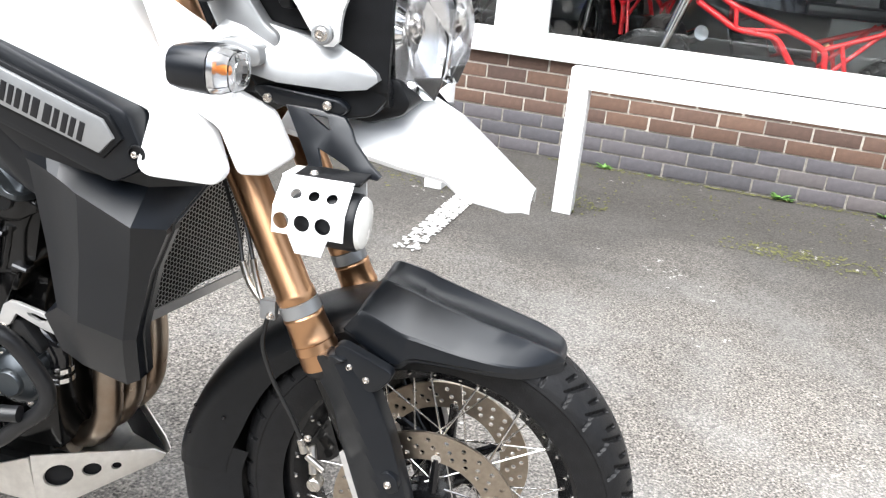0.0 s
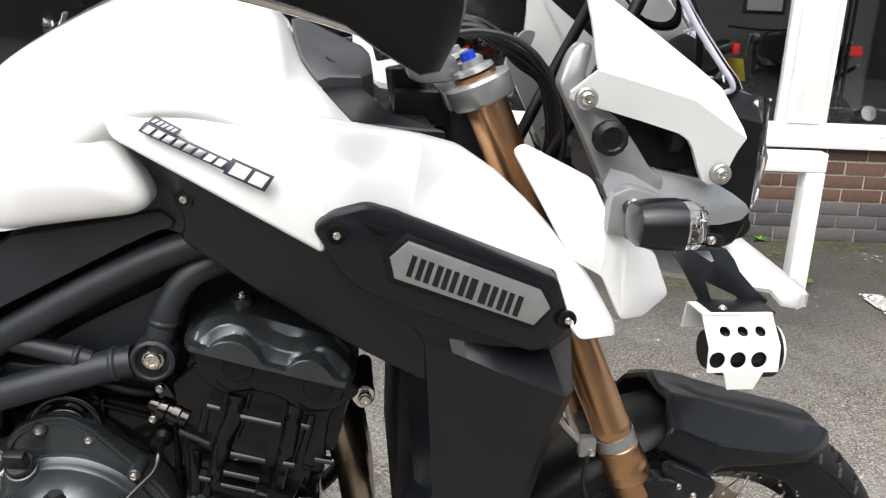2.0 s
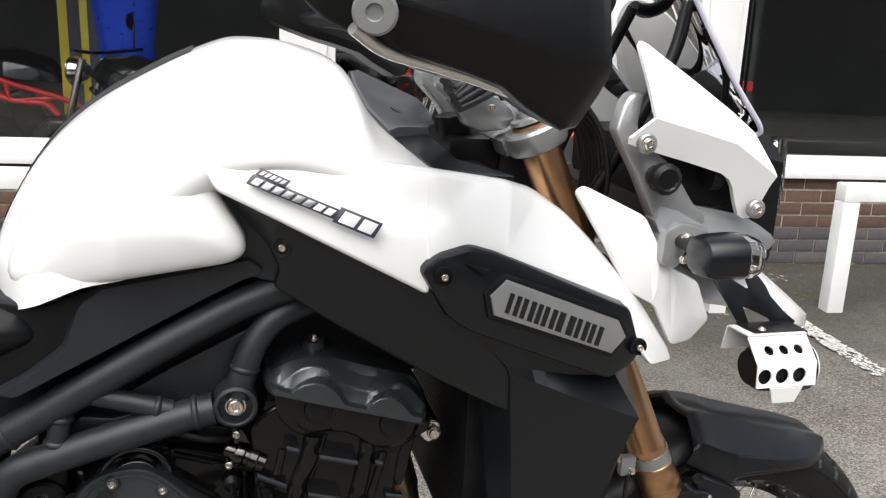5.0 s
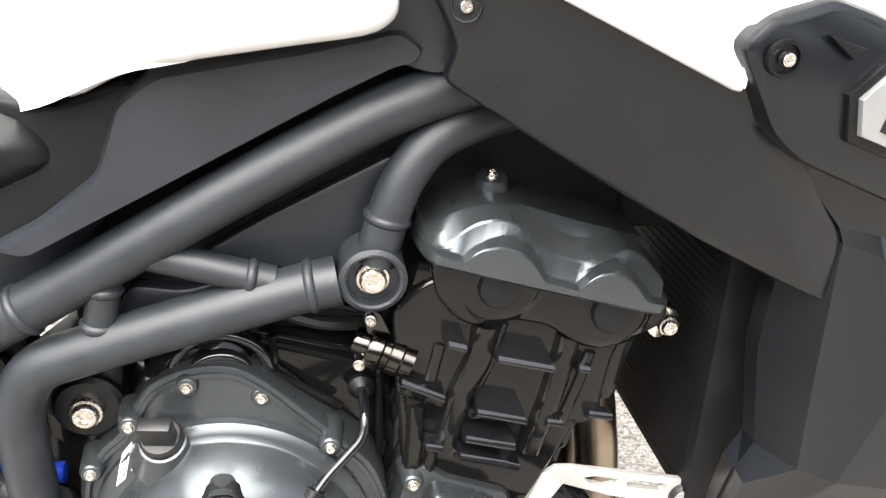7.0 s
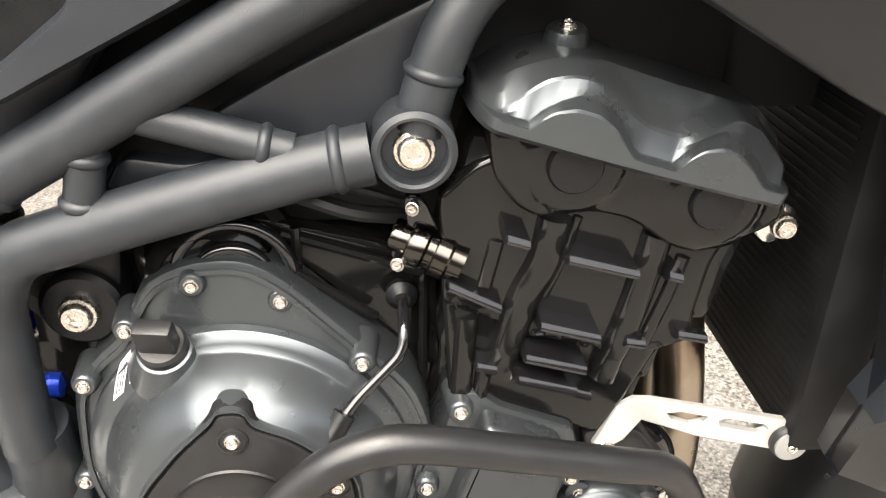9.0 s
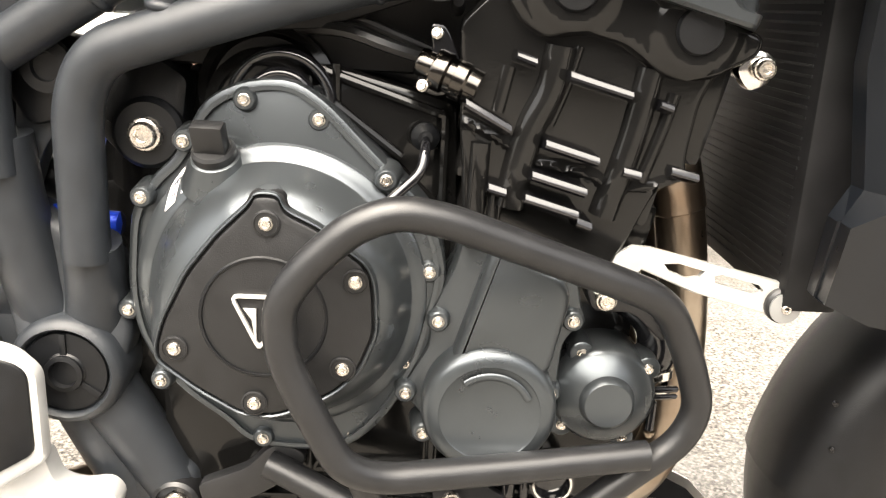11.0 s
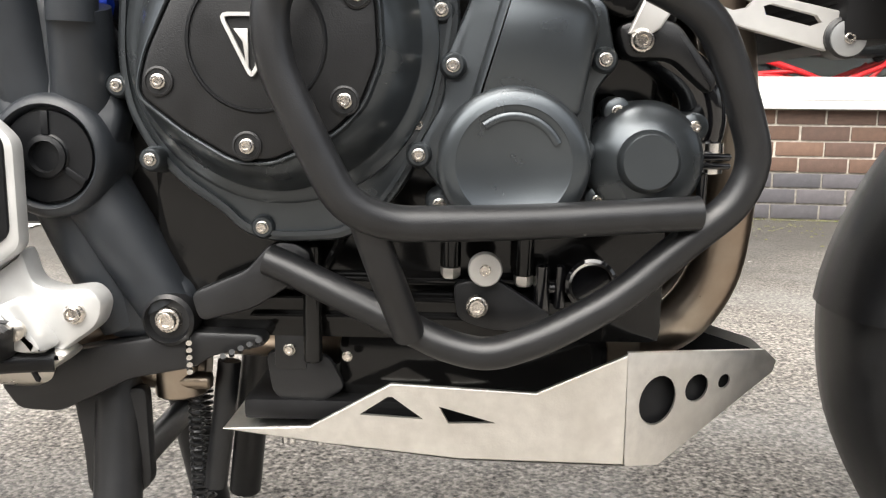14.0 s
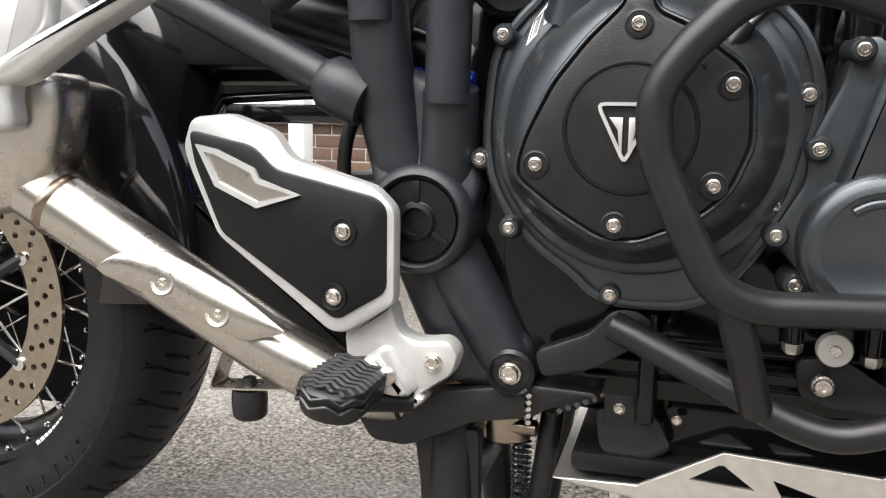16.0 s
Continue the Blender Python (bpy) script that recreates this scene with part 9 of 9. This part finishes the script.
def showroom_bike(u, v, turn, col, label, plate=False):
    """A motorcycle behind the glass: wheels, tubular chassis, engine and tail."""
    ob = new("showroom_motorcycle")
    ob.matrix_basis = WALL @ pose(u, v, 0.04, 0, 0, turn)
    tagged(ob, label, "motorcycle", group="motorcycles in the showroom")
    for x in (-0.70, 0.72):
        P("tyre", tyre_data(x, 0.31, 0.31, 0.07, 0.22), RUBBER, ob, "", 30)
        P("rim", ring_data(x, 0.31, [(-0.04, 0.222), (0.04, 0.222), (0.03, 0.195), (-0.03, 0.195)], 48), RIM, ob)
        for k in range(5):
            a = 2 * math.pi * k / 5
            P("wheel_spoke", tube([(x, 0, 0.31), (x + 0.2 * math.cos(a), 0, 0.31 + 0.2 * math.sin(a))], 0.014, 8), RIM, ob)
        P("brake_disc", ring_data(x, 0.31, [(-0.066, 0.14), (-0.060, 0.14), (-0.060, 0.09), (-0.066, 0.09)], 40), STEEL, ob)
    P("engine", joined(block(-0.20, 0.22, -0.15, 0.15, 0.28, 0.55, 0.03), moved(block(-0.09, 0.10, -0.14, 0.14, 0, 0.25, 0.02), Matrix.Translation((0.14, 0, 0.5)) @ pose(0, 0, 0, 0, 20, 0))), ENGINE_BLACK, ob)
    for s in (-0.16, 0.16):
        P("chassis_tube", joined(tube([(0.52, s * 0.4, 0.92), (0.30, s, 0.80), (-0.02, s, 0.70), (-0.22, s, 0.62), (-0.25, s, 0.40)], 0.018, 12, 0.05), tube([(0.50, s * 0.4, 0.80), (0.28, s, 0.68), (0.05, s, 0.66), (-0.10, s, 0.46)], 0.018, 12, 0.05), tube([(0.30, s, 0.80), (0.28, s, 0.68), (-0.02, s, 0.70)], 0.013, 10), tube([(-0.20, s, 0.62), (-0.75, s * 0.7, 0.83)], 0.015, 10), tube([(-0.25, s, 0.48), (-0.52, s * 0.8, 0.76)], 0.013, 10), tube([(-0.30, s, 0.65), (-0.38, s, 0.40)], 0.013, 10)), col, ob, "red painted trellis tubes" if col is RED else "")
        P("fork_leg", tube([(0.52, s * 0.7, 0.98), (0.72, s * 0.7, 0.31)], 0.026, 14), STEEL, ob)
    P("tank", loft([[(x, w * math.cos(a), z + h * math.sin(a)) for a in [math.pi * k / 10 for k in range(11)]] for x, w, z, h in ((-0.10, 0.06, 0.80, 0.05), (0.0, 0.13, 0.80, 0.16), (0.2, 0.16, 0.82, 0.2), (0.40, 0.13, 0.85, 0.16), (0.48, 0.06, 0.88, 0.08))], cap=True), GLOSS_BLACK if col is RED else col, ob, "", 50)
    P("seat", moved(block(-0.62, -0.08, -0.12, 0.12, 0.79, 0.86, 0.03), pose(0, 0, 0)), MATT, ob)
    P("tail", tube([(-0.50, 0, 0.84), (-0.85, 0, 0.95)], lambda t: 0.085 - 0.04 * t, 12), GLOSS_BLACK, ob)
    P("tail_light", block(-0.90, -0.86, -0.05, 0.05, 0.90, 0.97, 0.01), RED, ob, "red tail light")
    P("silencer", tube([(-0.25, -0.18, 0.34), (-0.55, -0.2, 0.42), (-0.85, -0.2, 0.52)], lambda t: 0.03 + 0.025 * min(1, t * 2), 14, 0.05), STEEL, ob)
    P("shock", rod((-0.30, -0.17, 0.62), (-0.22, -0.17, 0.55), 0.022), GOLD if col is RED else DARK, ob)
    P("handlebar", tube([(0.40, -0.36, 1.04), (0.46, -0.1, 1.02), (0.46, 0.1, 1.02), (0.40, 0.36, 1.04)], 0.012, 10), MATT, ob)
    P("headlight", lathe([(0.04, -0.1), (0.09, -0.03), (0.095, 0.0), (0.085, 0.01), (0.0001, 0.02)], (0.66, 0, 0.90), (1, 0, 0), 20), STEEL, ob)
    P("mirror", joined(tube([(0.42, -0.3, 1.04), (0.44, -0.34, 1.2)], 0.006, 8), lathe([(0.06, 0), (0.055, 0.02), (0.0001, 0.024)], (0.45, -0.35, 1.22), (1, 0, 0), 16)), MATT, ob)
    if plate:
        pl = P("number_plate", moved(block(-0.002, 0.002, -0.07, 0.07, -0.08, 0.08, 0.001), Matrix.Translation((-0.93, -0.05, 0.80)) @ pose(0, 0, 0, 0, 25, 35)), YELLOW, ob, "yellow number plate with dark bars")
        for zz in (-0.045, 0.035):
            P("plate_bar", moved(block(-0.004, -0.0025, -0.055, 0.055, zz - 0.022, zz + 0.022, 0), Matrix.Translation((-0.93, -0.05, 0.80)) @ pose(0, 0, 0, 0, 25, 35)), DECAL_DARK, pl)
    return ob


showroom_bike(-0.10, 0.95, 187, RED, "black motorcycle with a red trellis chassis behind the glass", True)
showroom_bike(-2.3, 0.9, 160, GLOSS_BLACK, "black motorcycle standing in the showroom")
showroom_bike(-3.2, 1.6, 200, RED, "red motorcycle standing in the showroom")
showroom_bike(1.6, 2.2, 95, GLOSS_BLACK, "black motorcycle facing the showroom window")
showroom_bike(-1.2, 2.6, 120, RED, "red motorcycle farther back in the showroom")


def simple_thing(name, data, mat, label, category, at, parts=()):
    ob = mesh_part(name, *data, mat, None, "")
    ob.matrix_basis = WALL @ at
    tagged(ob, label, category)
    for pn, pd, pm, pl in parts:
        P(pn, pd, pm, ob, pl)
    return ob


# things on show and on the walls
simple_thing("fire_extinguisher", lathe([(0.07, 0), (0.075, 0.01), (0.075, 0.40), (0.05, 0.46), (0.025, 0.49), (0.025, 0.52)], (0, 0, 0), (0, 0, 1), 24), RED, "red fire extinguisher on the showroom wall", "extinguisher", pose(0.46, 2.93, 0.98), [("bracket", block(-0.03, 0.03, 0.05, 0.079, 0.2, 0.4, 0.002), MATT, ""), ("horn", tube([(0.02, 0, 0.52), (0.12, 0, 0.50), (0.13, 0, 0.2)], 0.015, 10, 0.04), MATT, ""), ("band", lathe([(0.0765, 0.12), (0.0765, 0.24)], (0, 0, 0), (0, 0, 1), 24, False), PAPER, "")])
simple_thing("picture_frame", block(-0.18, 0.18, -0.02, 0.0, -0.22, 0.22, 0.003), GLOSS_BLACK, "black framed print of a machine drawing", "picture", pose(1.62, 3.0, 1.40), [("print", block(-0.15, 0.15, -0.024, -0.0205, -0.19, 0.19, 0), PAPER, "pale print"), ("drawing", joined(ring_data(-0.06, -0.02, [(-0.027, 0.05), (-0.0245, 0.05), (-0.0245, 0.042), (-0.027, 0.042)], 24), ring_data(0.06, -0.02, [(-0.027, 0.05), (-0.0245, 0.05), (-0.0245, 0.042), (-0.027, 0.042)], 24)), DECAL_DARK, "")])
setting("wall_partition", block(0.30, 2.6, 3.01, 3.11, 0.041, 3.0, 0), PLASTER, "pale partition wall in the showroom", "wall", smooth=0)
simple_thing("banner", block(-0.16, 0.16, -0.01, 0.0, 0.0, 1.5, 0.002), YELLOW, "yellow banner with dark print bars", "banner", pose(-2.95, 1.5, 0.35), [("print_bar", block(-0.10, -0.02, -0.013, -0.0105, 0.2, 1.2, 0), DECAL_DARK, ""), ("print_bar", block(0.03, 0.10, -0.013, -0.0105, 0.4, 1.1, 0), DECAL_DARK, "")])
suit = simple_thing("riding_suit", joined(*[loft([[(cx + w * math.cos(a), 0.6 * w * math.sin(a), z) for a in [2 * math.pi * k / 14 for k in range(14)]] for w, z in prof], closed=True, cap=True) for cx, prof in ((-0.1, ((0.06, 0.05), (0.07, 0.35), (0.09, 0.75), (0.10, 0.85))), (0.1, ((0.06, 0.05), (0.07, 0.35), (0.09, 0.75), (0.10, 0.85))), (0.0, ((0.19, 0.82), (0.18, 1.05), (0.22, 1.35), (0.10, 1.45))))]), BLUE, "blue and yellow leather riding suit on display", "clothing", pose(-2.68, 1.5, 0.05), [("knee_patch", ring_data(-0.1, 0.55, [(-0.062, 0.05), (-0.055, 0.05), (-0.055, 0.02), (-0.062, 0.02)], 20), YELLOW, ""), ("knee_patch", ring_data(0.1, 0.55, [(-0.062, 0.05), (-0.055, 0.05), (-0.055, 0.02), (-0.062, 0.02)], 20), YELLOW, "")])
setting("blind", joined(*[block(1.02 + 0.03 * k, 1.02 + 0.03 * k + 0.006, 0.30, 0.33, 0.66, 2.4, 0) for k in range(6)]), DARK, "dark vertical blind slats behind the glass", "blind", smooth=0)
